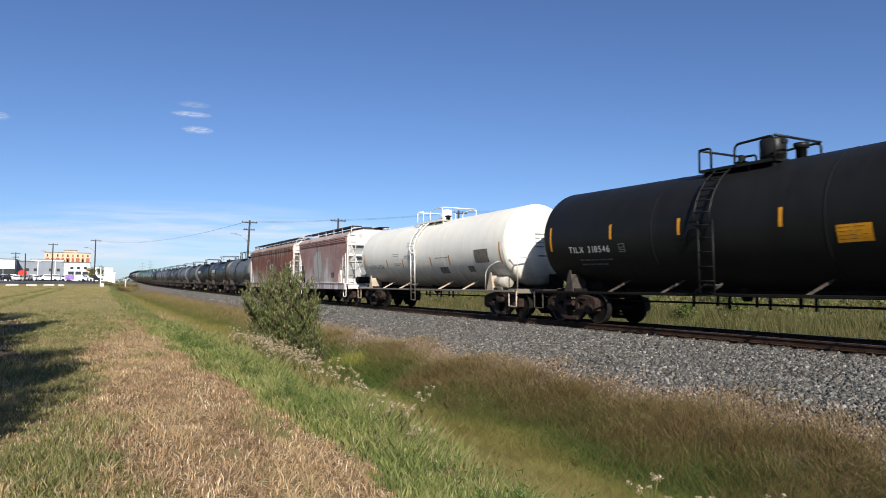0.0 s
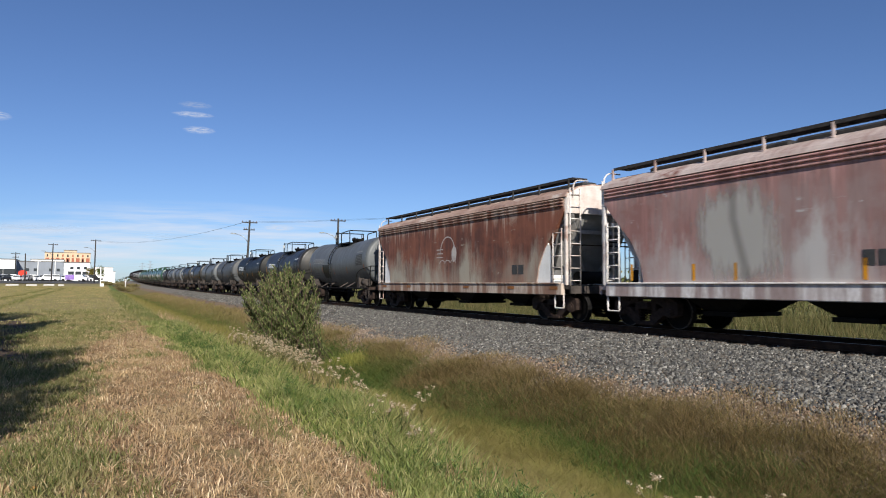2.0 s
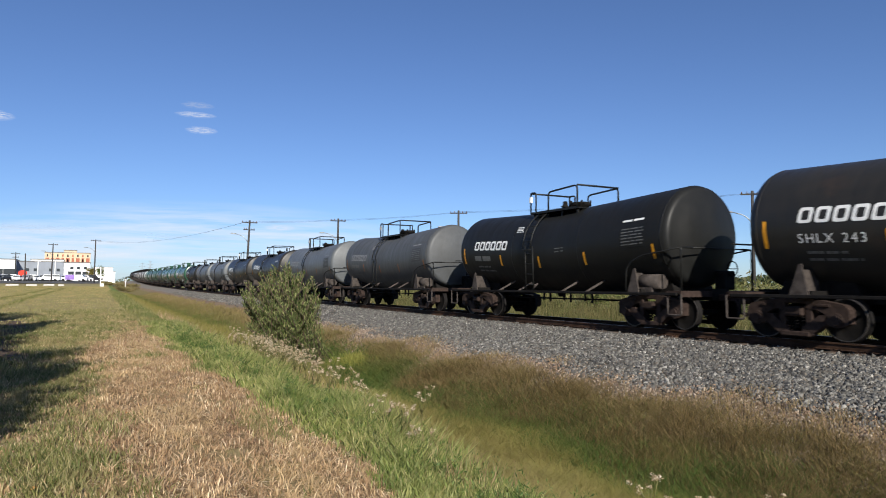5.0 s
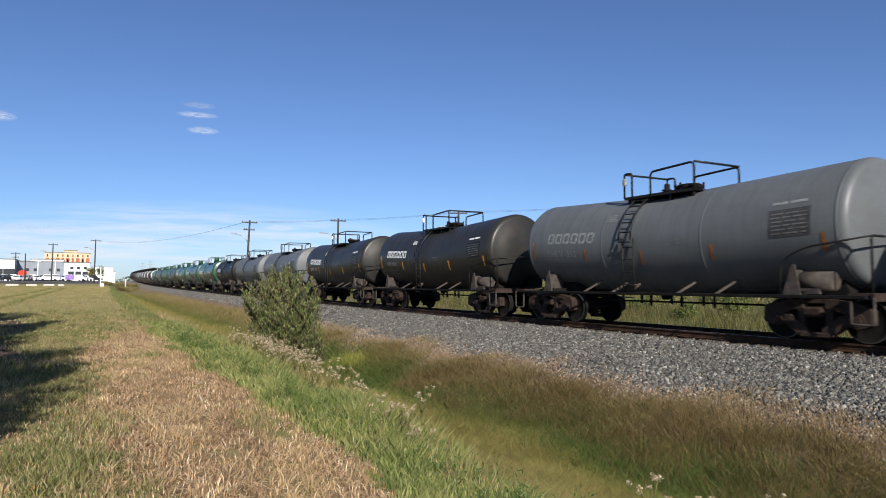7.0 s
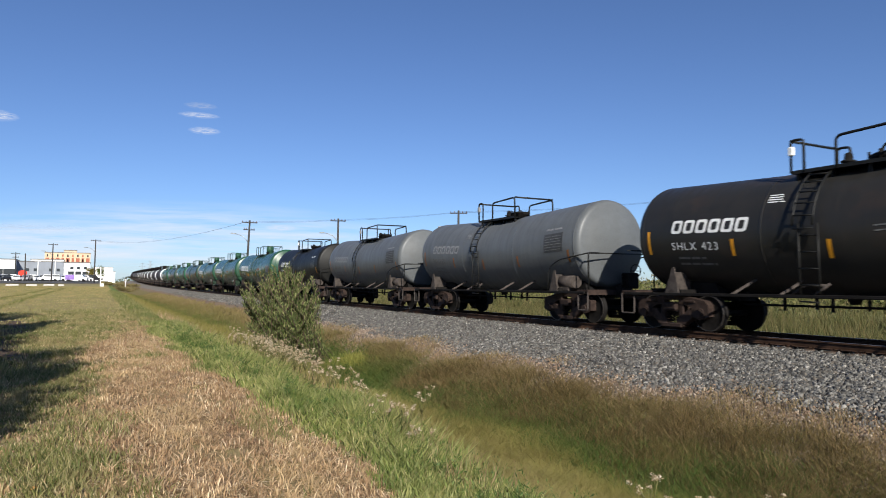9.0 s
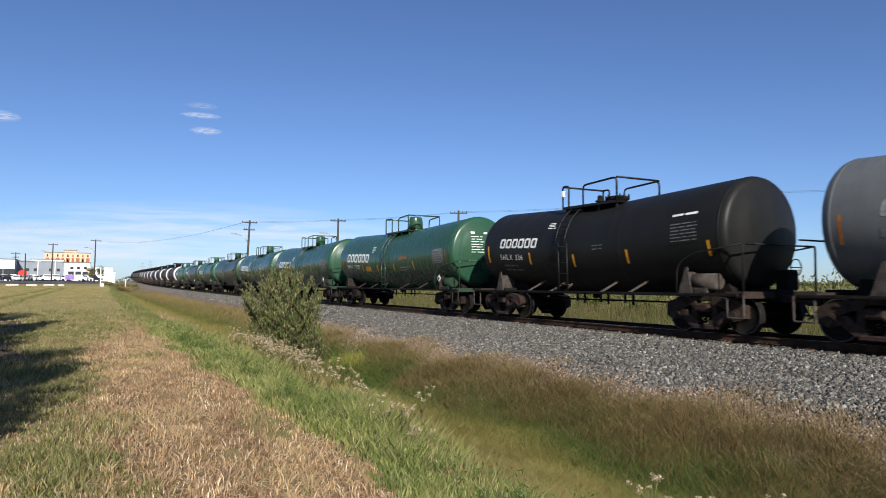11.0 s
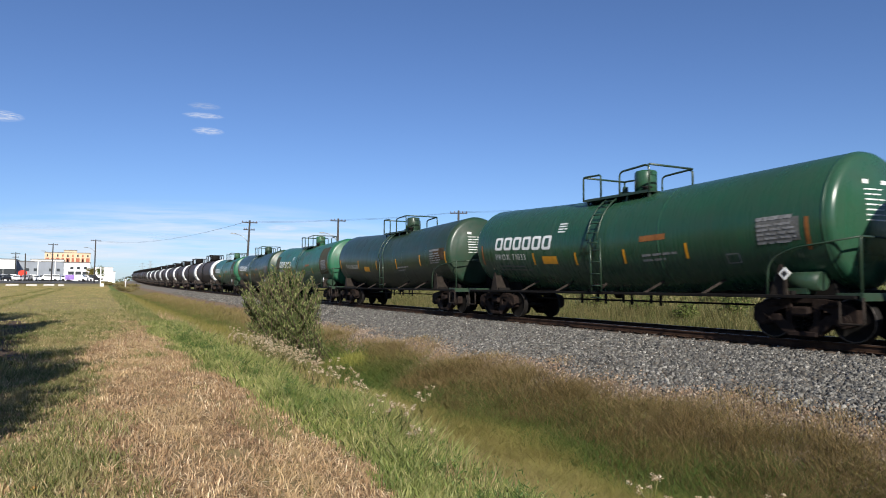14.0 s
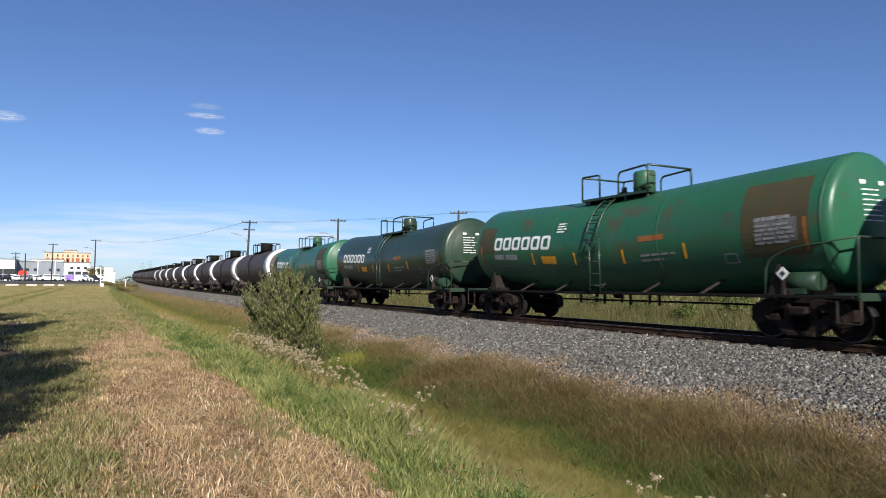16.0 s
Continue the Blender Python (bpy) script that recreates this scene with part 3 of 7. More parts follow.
    for sx in (-1, 1):
        bm = box(bmesh.new(), (sx * 1.43, 0, 0.94), (0.07, length - 1.3, 0.075), bevel=0.012)
        part("side_sill", bm, M["grime"] if frame_mat is M["green_dark"] else frame_mat, car)
        for k in range(-2, 3):
            if k == 0:
                continue
            y = k * (ty - 1.9) / 2.0
            bm = bmesh.new()
            a = Vector((sx * 1.42, y + 0.1, 0.97))
            b = Vector((sx * 0.82, y - 0.14, zc - math.sqrt(r * r - 0.82 ** 2) - 0.02))
            box(bm, (a + b) / 2, (0.03, 0.055, (b - a).length + 0.05), (b - a).to_track_quat("Z", "Y").to_matrix().to_4x4())
            part("strut", bm, dusty, car)
        for sy in (-1, 1):
            y = sy * ty
            bm = prism(bmesh.new(), [(y - 0.2, 0.96), (y + 0.24, 0.96), (y + 0.0, 1.62), (y - 0.06, 1.62)], sx * 1.36, sx * 1.39)
            prism(bm, [(y - 0.02, 0.9), (y + 0.02, 0.9), (y + 0.02, 1.5), (y - 0.02, 1.5)], sx * 0.6, sx * 1.36)
            part("gusset", bm, dusty, car)
    # stub sills, end platforms, rails round the heads
    for sy in (-1, 1):
        e = sy * (length / 2)
        bm = bmesh.new()
        box(bm, (0, e - sy * 1.95, 0.93), (0.62, 2.9, 0.3))
        box(bm, (0, sy * ty, 0.98), (2.7, 0.5, 0.16))
        prism(bm, [(sy * (ty - 0.9), 0.95), (sy * (ty + 0.9), 0.95), (sy * (ty + 0.7), zc - r * 0.75), (sy * (ty - 0.7), zc - r * 0.75)], -0.75, 0.75)
        part("stub_sill", bm, M["grime"], car)
        bm = box(bmesh.new(), (0, e - sy * 0.78, 1.0), (2.85, 0.5, 0.05))
        box(bm, (0, e - sy * 0.55, 0.94), (2.85, 0.06, 0.14))
        part("end_platform", bm, frame_mat if frame_mat is not M["grime"] else M["cast"], car)
        coupler(car, e, sy)
        for sx in (-1, 1) if sy < 0 else ():
            bm = tube(bmesh.new(), bend([(sx * 1.42, e - sy * 2.55, 0.96), (sx * 1.44, e - sy * 2.5, 1.7), (sx * 1.4, e - sy * 2.0, 1.95), (sx * 1.3, e - sy * 0.62, 2.12)], 0.3, 6), 0.022)
            tube(bm, bend([(sx * 1.32, e - sy * 0.6, 0.98), (sx * 1.32, e - sy * 0.6, 2.12), (sx * 0.9, e - sy * 0.6, 2.12)], 0.08), 0.026)
            part("hand_rail", bm, metal, car)
        for sx in (-1, 1):
            bm = tube(bmesh.new(), bend([(sx * 1.42, e - sy * 0.52, 0.94), (sx * 1.42, e - sy * 0.52, 0.42), (sx * 1.42, e - sy * 0.98, 0.42), (sx * 1.42, e - sy * 0.98, 0.94)], 0.05), 0.024)
            part("stirrup", bm, dusty, car)
        bm = tube(bmesh.new(), [(-1.3, e - sy * 0.6, 2.12), (1.3, e - sy * 0.6, 2.12)], 0.02)
        part("end_hand_rail", bm, metal, car)
        build_truck(car, sy * (length / 2 - 1.98))
    # brake gear under the belly and on the rear platform
    bm = bmesh.new()
    for x, z in ((-0.5, 0.72), (0.45, 0.68)):
        tube(bm, [(x, -ty + 1.4, z), (x, ty - 1.4, z)], 0.022)
    for k in range(-3, 4):
        y = k * 0.55 + (0.2 if k % 2 else 0)
        box(bm, (-0.5, y, 0.78), (0.05, 0.06, 0.36 if k % 2 else 0.26))
    cyl(bm, (-0.3, 0.4, zc - r - 0.32), (-0.3, 0.4, zc - r + 0.1), 0.1, 0.28, seg=12)
    part("brake_rod", bm, M["grime"], car)
    part("belly_beam", box(bmesh.new(), (0, 0, zc - r - 0.06), (0.5, length - 7.0, 0.22), bevel=0.02), M["grime"], car)
    bm = bmesh.new()
    cyl(bm, (-1.05, -ty + 0.25, 1.26), (-1.05, -ty - 0.75, 1.26), 0.2, seg=16)
    box(bm, (-1.05, -ty - 0.25, 1.05), (0.3, 0.5, 0.12))
    part("brake_reservoir", bm, M["dust"] if frame_mat is M["grime"] else frame_mat, car)
    bm = bmesh.new()
    box(bm, (0.5, -length / 2 + 0.8, 1.3), (0.45, 0.35, 0.5), bevel=0.04)
    tube(bm, [(0.5 + 0.2 * math.cos(a), -length / 2 + 0.55, 1.6 + 0.2 * math.sin(a)) for a in (2 * math.pi * k / 14 for k in range(15))], 0.016, 5)
    tube(bm, [(0.3, -length / 2 + 0.55, 1.6), (0.7, -length / 2 + 0.55, 1.6)], 0.012, 5)
    part("hand_brake", bm, M["grime"], car)
    for y, v, h, m in stripes:
        bm = on_side(flat_bars(bmesh.new(), [(-0.045, -h / 2, 0.045, h / 2)]), y, v, r, zc)
        part("reflector", bm, m, car)
    return car, sh


def stencil(car, text, height, y, v, r, zc, mat):
    """Stencilled characters on the side of a tank, each a part of its own."""
    u = 0.0
    for ch in text:
        if ch != " ":
            bm = writing(ch, height)
            wide = max(p.co.x for p in bm.verts)
            part("character", on_side(bm, y - u, v, r, zc), mat, car)
            u += wide + 0.045
        else:
            u += 0.12


def bar_lines(w, rows, h, gap, seed=1, ragged=0.3):
    """Unreadable small print: rows of bars."""
    rnd = random.Random(seed)
    out = []
    for i in range(rows):
        v = -i * (h + gap)
        u = 0.0
        end = w * (1 - ragged * rnd.random())
        while u < end - 0.02:
            n = min(rnd.uniform(0.12, 0.4), end - u)
            out.append((u, v, u + n, v + h))
            u += n + 0.05
    return out


def name_blocks(car, y, v, w, h, r, zc, mat):
    """A company name, drawn as six plain slanted rings with rounded corners."""
    def loop(x0, z0, x1, z1, c):
        """Points along a rounded rectangle, the same number on each side."""
        out = []
        for cx, cz, a0 in ((x1 - c, z0 + c, -90), (x1 - c, z1 - c, 0), (x0 + c, z1 - c, 90), (x0 + c, z0 + c, 180)):
            arc = [(cx + c * math.cos(radians(a0 + 22.5 * i)), cz + c * math.sin(radians(a0 + 22.5 * i))) for i in range(5)]
            if out:
                p = out[-1]
                out += [(p[0] + (arc[0][0] - p[0]) * f, p[1] + (arc[0][1] - p[1]) * f) for f in (0.33, 0.67)]
            out += arc
        p, q = out[-1], out[0]
        return out + [(p[0] + (q[0] - p[0]) * f, p[1] + (q[1] - p[1]) * f) for f in (0.33, 0.67)]

    k = w / 6
    for i in range(6):
        a, sx, sz = k * 0.84, k * 0.22, h * 0.2
        bm = bmesh.new()
        rings = [[bm.verts.new((i * k + x + 0.2 * z, z, 0)) for x, z in pts] for pts in (loop(0, 0, a, h, h * 0.2), loop(sx, sz, a - sx, h - sz, h * 0.1))]
        n = len(rings[0])
        for q in range(n):
            bm.faces.new((rings[0][q], rings[0][(q + 1) % n], rings[1][(q + 1) % n], rings[1][q]))
        part("name_ring", on_side(bm, y, v, r, zc), mat, car)


# ---------------------------------------------------------------- covered hoppers
def hopper_car(length, side, sill, roof, bays, label):
    """A covered hopper with sloping end sheets over open end frames."""
    car = empty("hopper_car", label, "hopper car", "covered hopper cars")
    h = length / 2 - 0.75
    w = 1.5
    white = M["hopper_white"] if bays == 2 else M["end_rusty"]
    brace, slope = (M["web_white"], M["hopper_grey"]) if bays == 2 else (M["end_grey"], M["end_grey"])
    # body: side sheets, end slope sheets
    bm = bmesh.new()
    side_out = [(-h + 0.12, 3.86), (-h + 0.12, 3.45), (-h + 0.55, 2.98), (-h + 1.15, 2.35), (-h + 1.5, 1.75), (-h + 1.62, 1.2)]
    side_out += [(-y, z) for y, z in side_out[::-1]]
    prism(bm, side_out, -w, w)
    part("body", bm, side, car)
    # ribbed fascia under the eaves
    for z in (3.62, 3.72, 3.82):
        for sx in (-1, 1):
            bm = box(bmesh.new(), (sx * (w + 0.025), 0, z), (0.06, 2 * h - 0.3, 0.05), bevel=0.015)
            part("rib", bm, side, car)
    bm = bmesh.new()
    outline = [(-w - 0.04, 3.88), (-w + 0.02, 4.0), (-1.0, 4.24), (-0.5, 4.33), (0.5, 4.33), (1.0, 4.24), (w - 0.02, 4.0), (w + 0.04, 3.88)]
    a = [bm.verts.new((x, -h, z)) for x, z in outline]
    b = [bm.verts.new((x, h, z)) for x, z in outline]
    n = len(outline)
    bm.faces.new(a), bm.faces.new(b[::-1])
    for k in range(n):
        bm.faces.new((a[k], b[k], b[(k + 1) % n], a[(k + 1) % n]))
    bmesh.ops.recalc_face_normals(bm, faces=bm.faces)
    part("roof", bm, roof, car)
    for k in range(3 if bays == 3 else 2):
        ln = (2 * h - 1.2) / (3 if bays == 3 else 2)
        y = -h + 0.6 + ln * (k + 0.5)
        bm = box(bmesh.new(), (0, y, 4.42), (0.6, ln - 0.12, 0.2), bevel=0.05)
        part("hatch", bm, M["roof_dark"], car)
    for sx in (-1, 1):
        bm = bmesh.new()
        box(bm, (sx * 0.84, 0, 4.5), (0.56, 2 * h - 0.25, 0.035))
        box(bm, (sx * 1.12, 0, 4.48), (0.03, 2 * h - 0.25, 0.08))
        part("roof_walk", bm, M["roof_dark"], car)
        y = -h + 0.35
        while y < h:
            bm = box(bmesh.new(), (sx * 1.13, y, 4.32), (0.05, 0.05, 0.34))
            part("walk_bracket", bm, M["roof_wash"] if bays == 2 else M["roof_dark"], car)
            y += 1.62
    # side sill with reflector patches
    for sx in (-1, 1):
        bm = box(bmesh.new(), (sx * (w - 0.02), 0, 1.03), (0.14, 2 * h - 0.4, 0.36), bevel=0.02)
        part("side_sill", bm, sill, car)
        bm = box(bmesh.new(), (sx * (w + 0.03), 0, 1.215), (0.12, 2 * h - 0.6, 0.045), bevel=0.01)
        part("sill_ledge", bm, white if bays == 2 else sill, car)
    # discharge bays
    for k in range(bays):
        ln = (2 * h - 3.6) / bays
        y = -h + 1.8 + ln * (k + 0.5)
        bm = bmesh.new()
        t = [(-1.2, y - ln * 0.48), (1.2, y - ln * 0.48), (1.2, y + ln * 0.48), (-1.2, y + ln * 0.48)]
        q = [(-0.75, y - 0.4), (0.75, y - 0.4), (0.75, y + 0.4), (-0.75, y + 0.4)]
        lo = [bm.verts.new((x, yy, 0.52)) for x, yy in q]
        up = [bm.verts.new((x, yy, 1.2)) for x, yy in t]
        bm.faces.new(lo), bm.faces.new(up[::-1])
        for i in range(4):
            bm.faces.new((lo[i], up[i], up[(i + 1) % 4], lo[(i + 1) % 4]))
        bmesh.ops.recalc_face_normals(bm, faces=bm.faces)
        box(bm, (0, y, 0.47), (1.7, 0.95, 0.1))
        part("discharge_bay", bm, M["grime"], car)
    # open ends
    for sy in (-1, 1):
        e = sy * h
        bm = bmesh.new()
        face = [(-1.47, 3.38), (-1.47, 3.96), (-1.0, 4.2), (-0.5, 4.29), (0.5, 4.29), (1.0, 4.2), (1.47, 3.96), (1.47, 3.38)]
        lo = [bm.verts.new((x, e - sy * 0.1, z)) for x, z in face]
        up = [bm.verts.new((x, e + sy * 0.02, z)) for x, z in face]
        bm.faces.new(lo), bm.faces.new(up[::-1])
        for i in range(len(face)):
            bm.faces.new((lo[i], up[i], up[(i + 1) % len(face)], lo[(i + 1) % len(face)]))
        bmesh.ops.recalc_face_normals(bm, faces=bm.faces)
        part("end_sheet", bm, white, car)
        bm = bmesh.new()
        a = [(-1.34, e - sy * 0.12, 3.42), (1.34, e - sy * 0.12, 3.42), (1.34, e - sy * 1.5, 1.3), (-1.34, e - sy * 1.5, 1.3)]
        lo = [bm.verts.new(p) for p in a]
        up = [bm.verts.new((p[0], p[1] - sy * 0.1, p[2] + 0.03)) for p in a]
        bm.faces.new(lo), bm.faces.new(up[::-1])
        for i in range(4):
            bm.faces.new((lo[i], up[i], up[(i + 1) % 4], lo[(i + 1) % 4]))
        bmesh.ops.recalc_face_normals(bm, faces=bm.faces)
        part("slope_sheet", bm, slope, car)
        for sx in (-1, 1):
            bm = box(bmesh.new(), (sx * 1.44, e - sy * 0.08, 2.55), (0.09, 0.1, 2.8), bevel=0.015)
            part("corner_post", bm, white, car)
            bm = bmesh.new()
            p, q = Vector((sx * 1.36, e - sy * 0.16, 3.4)), Vector((sx * 0.22, e - sy * 0.95, 1.15))
            box(bm, (p + q) / 2, (0.44, 0.05, (q - p).length), (q - p).to_track_quat("Z", "Y").to_matrix().to_4x4())
            part("diagonal_brace", bm, brace, car)
            # ladders
            bm = bmesh.new()
            for dx in (0.0, 0.4):
                tube(bm, [(sx * (1.4 - dx), e + sy * 0.06, 1.1), (sx * (1.4 - dx), e + sy * 0.06, 4.15)], 0.02)
            for i in range(8):
                tube(bm, [(sx * 1.4, e + sy * 0.06, 1.3 + 0.38 * i), (sx * 1.0, e + sy * 0.06, 1.3 + 0.38 * i)], 0.016)
            part("end_ladder", bm, white, car)
            bm = bmesh.new()
            for dy in (0.25, 0.7):
                tube(bm, [(sx * 1.5, e - sy * dy, 1.15), (sx * 1.5, e - sy * dy, 3.0 - dy * 0.3)], 0.02)
            for i in range(5):
                tube(bm, [(sx * 1.5, e - sy * 0.25, 1.35 + 0.36 * i), (sx * 1.5, e - sy * 0.7, 1.35 + 0.36 * i)], 0.014)
            part("side_ladder", bm, white, car)
            bm = tube(bmesh.new(), bend([(sx * 1.3, e + sy * 0.1, 3.9), (sx * 1.3, e + sy * 0.1, 4.25), (sx * 1.15, e + sy * 0.08, 4.4), (sx * 0.7, e + sy * 0.08, 4.4)], 0.15), 0.022)
            part("grab_rail", bm, white, car)
            bm = tube(bmesh.new(), bend([(sx * 1.46, e - sy * 0.2, 0.9), (sx * 1.46, e - sy * 0.2, 0.45), (sx * 1.46, e - sy * 0.65, 0.45), (sx * 1.46, e - sy * 0.65, 0.9)], 0.05), 0.024)
            part("stirrup", bm, white, car)
        bm = bmesh.new()
        box(bm, (0, e - sy * 1.4, 1.66), (2.88, 0.04, 0.98))
        part("web_plate", bm, M["web_white"], car, "white painted web plate")
        if bays == 3:
            web = [(1.63, 1.2), (1.54, 1.75), (1.3, 2.3), (1.16, 2.47), (1.02, 2.5), (0.92, 2.38), (0.88, 2.1), (0.88, 1.2)]
            for sx in (-1, 1):
                part("side_web", prism(bmesh.new(), [(e - sy * y, z) for y, z in web], sx * 1.45 - 0.015, sx * 1.45 + 0.015), M["web_white"], car, "clean white side web plate")
        bm = box(bmesh.new(), (0, e - sy * 0.34, 2.84), (2.8, 0.1, 0.13))
        part("cross_bar", bm, brace, car)
        bm = tube(bmesh.new(), [(-1.4, e + sy * 0.04, 2.4), (1.4, e + sy * 0.04, 2.4)], 0.02)
        part("end_grab", bm, M["cast"], car)
        bm = bmesh.new()
        box(bm, (0, e - sy * 0.35, 1.08), (2.9, 0.95, 0.1))
        box(bm, (0, e + sy * 0.12, 1.02), (2.9, 0.06, 0.24))
        part("end_platform", bm, sill if bays == 2 else M["dust"], car)
        bm = box(bmesh.new(), (0, e - sy * 1.2, 0.93), (0.62, 2.9, 0.34))
        cyl(bm, (-0.7, e - sy * 0.5, 1.4), (0.5, e - sy * 0.5, 1.4), 0.2, seg=14)
        part("stub_sill", bm, M["grime"], car)
        coupler(car, sy * length / 2, sy)
        build_truck(car, sy * (length / 2 - 1.98))
    return car


def on_wall(bm, y, z, w=1.5, lift=0.008):
    for p in bm.verts:
        p.co = Vector((-(w + lift), y - p.co.x, z + p.co.y))
    return bm


def disc(bm, r, squash=1.0, seg=40, hole=0.0, a0=0.0, a1=360.0):
    n = seg
    ring = [(math.cos(radians(a0 + (a1 - a0) * k / n)), math.sin(radians(a0 + (a1 - a0) * k / n))) for k in range(n + 1)]
    o = [bm.verts.new((r * c, r * s * squash, 0)) for c, s in ring]
    i = [bm.verts.new((hole * c, hole * s * squash, 0)) for c, s in ring] if hole else None
    mid = None if hole else bm.verts.new((0, 0, 0))
    for k in range(n):
        bm.faces.new((o[k], o[k + 1], i[k + 1], i[k]) if hole else (o[k], o[k + 1], mid))
    return bm


# ---------------------------------------------------------------- the train, front to rear
TRAIN = []          # (thing, distance of its middle from the camera's foot along the track at the start)


def short_nose(car, length, nose, keep=()):
    """Draws the front half of a car in by nose metres, but for the parts named in keep."""
    f = 1 - nose / (length / 2)
    for o in car.children_recursive:
        if o.name.startswith("truck") and o.location.y < 0:
            o.location.y *= f
        elif o.type == "MESH" and not o.name.startswith(keep) and not o.parent.name.startswith("truck"):
            for v in o.data.vertices:
                if v.co.y < 0:
                    v.co.y *= f


def set_off(car, rear, length, dip=0.0):
    if dip:
        sag(car, length / 2 - 1.25, dip)
    TRAIN.append((car, rear - length / 2))


def swap_paint(car, pairs):
    """Another coat on a copied car."""
    for o in car.children_recursive:
        for s in o.material_slots if o.type == "MESH" else ():
            for a, b in pairs:
                if s.material is a:
                    s.link = "OBJECT"
                    s.material = b
                    break


Y = M["yellow"]
# long black tank car
L = 16.2
c, sh = tank_car("tank_car", L, 1.53, 2.63, M["black"], M["black"], M["grime"], M["black"], L / 2 - 7.85, 2.1, 0.56, L / 2 - 7.5,
                 [(L / 2 - y, 0.06, 0.42, Y) for y in (4.27, 6.71, 9.47, 12.2)] + [(L / 2 - 1.55, -0.05, 0.75, Y)],
                 "long black tank car with two domes and amber reflectors", "tank cars of the train", second_dome=True)
stencil(c, "TILX 318546", 0.2, L / 2 - 2.4, -0.5, 1.53, 2.63, M["ink"])
part("yellow_panel", on_side(flat_bars(bmesh.new(), [(0, 0, 0.68, 0.36)]), L / 2 - 10.64, -0.58, 1.53, 2.63), Y, c, "yellow notice panel")
part("small_print", on_side(flat_bars(bmesh.new(), [(a + 0.04, b + 0.02, min(d, 0.64), e) for a, b, d, e in bar_lines(0.6, 4, 0.03, 0.05, 3)]), L / 2 - 10.64, -0.3, 1.53, 2.63, 0.011), M["ink_black"], c)
part("data_panel", on_side(flat_bars(bmesh.new(), [(0, 0, 0.22, 0.02), (0, 0.22, 0.22, 0.24), (0, 0.02, 0.02, 0.22), (0.2, 0.02, 0.22, 0.22), (0.05, 0.06, 0.17, 0.08), (0.05, 0.13, 0.17, 0.15)]), L / 2 - 4.55, -0.52, 1.53, 2.63), M["ink_grey"], c)
part("small_print", on_side(flat_bars(bmesh.new(), bar_lines(1.5, 2, 0.05, 0.1, 4)), L / 2 - 2.8, -0.75, 1.53, 2.63), M["ink_faint"], c)
set_off(c, 18.48, L, 0.09)

# cream tank car
L = 16.36
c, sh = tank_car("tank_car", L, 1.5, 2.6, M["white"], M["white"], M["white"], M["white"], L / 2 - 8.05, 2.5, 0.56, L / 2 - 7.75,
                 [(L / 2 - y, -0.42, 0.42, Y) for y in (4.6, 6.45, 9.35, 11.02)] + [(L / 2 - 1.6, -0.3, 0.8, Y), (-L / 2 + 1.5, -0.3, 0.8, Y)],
                 "cream-white tank car with dusty, shade-painted belly and open dome walkway", "tank cars of the train", low_ladder=True)
stencil(c, "CGTX 26336", 0.2, L / 2 - 2.25, -0.66, 1.5, 2.6, M["ink_black"])
for y, v, w, rows in ((5.4, 0.0, 0.9, 2), (5.5, -0.45, 0.8, 2), (6.9, 0.5, 0.5, 3), (6.7, -0.1, 0.8, 2), (9.8, -0.3, 1.4, 1)):
    part("small_print", on_side(flat_bars(bmesh.new(), bar_lines(w, rows, 0.03, 0.06, int(y * 10))), L / 2 - y, v, 1.5, 2.6), M["ink_grey"], c)
part("notice_panel", on_side(flat_bars(bmesh.new(), [(0, 0, 0.72, 0.3)]), L / 2 - 10.0, -1.0, 1.5, 2.6), M["panel_worn"], c, "dulled brown notice panel")
part("notice_panel", on_side(flat_bars(bmesh.new(), [(0, 0, 0.45, 0.26)]), L / 2 - 12.35, -0.98, 1.5, 2.6), M["panel_worn"], c)
part("data_panel", on_side(flat_bars(bmesh.new(), [(0, 0, 1.0, 0.52)]), L / 2 - 13.05, -0.62, 1.5, 2.6), M["panel_worn"], c, "dark stencilled data panel")
part("head_print", on_head(flat_bars(bmesh.new(), bar_lines(0.8, 4, 0.05, 0.1, 8)), -0.4, 2.95, L / 2 - 1.28, 1.5, 0.45, 2.6), M["ink_grey"], c)
set_off(c, 34.84, L, 0.06)

# short faded hopper
L = 11.66
c = hopper_car(L, M["hopper_mauve"], M["sill_wash"], M["roof_wash"], 2, "short faded mauve covered hopper with white end frames")
part("faded_emblem", on_wall(flat_bars(bmesh.new(), [(-1.8, -1.3, 1.8, 1.12)]), L / 2 - 5.25, 2.42), worn_oval("rubbed_pale_emblem", (0.44, 0.43, 0.4), (L / 2 - 5.25, 2.3), (1.2, 1.3)), c, "pale worn oval emblem")
for y, z, h in ((1.9, 1.28, 0.44), (3.97, 1.28, 0.4), (5.15, 1.28, 0.4), (8.0, 1.28, 0.42), (9.75, 1.3, 0.62)):
    part("reflector", on_wall(flat_bars(bmesh.new(), [(0, 0, 0.09, h)]), L / 2 - y, z), Y, c)
part("data_panel", on_wall(flat_bars(bmesh.new(), [(0, 0, 0.24, 0.3), (0.29, 0, 0.53, 0.3)]), L / 2 - 8.0, 1.55), M["panel_grey"], c, "pair of dark data panels")
short_nose(c, L, 0.15, ("coupler", "data_panel", "reflector"))
set_off(c, 46.75, L)

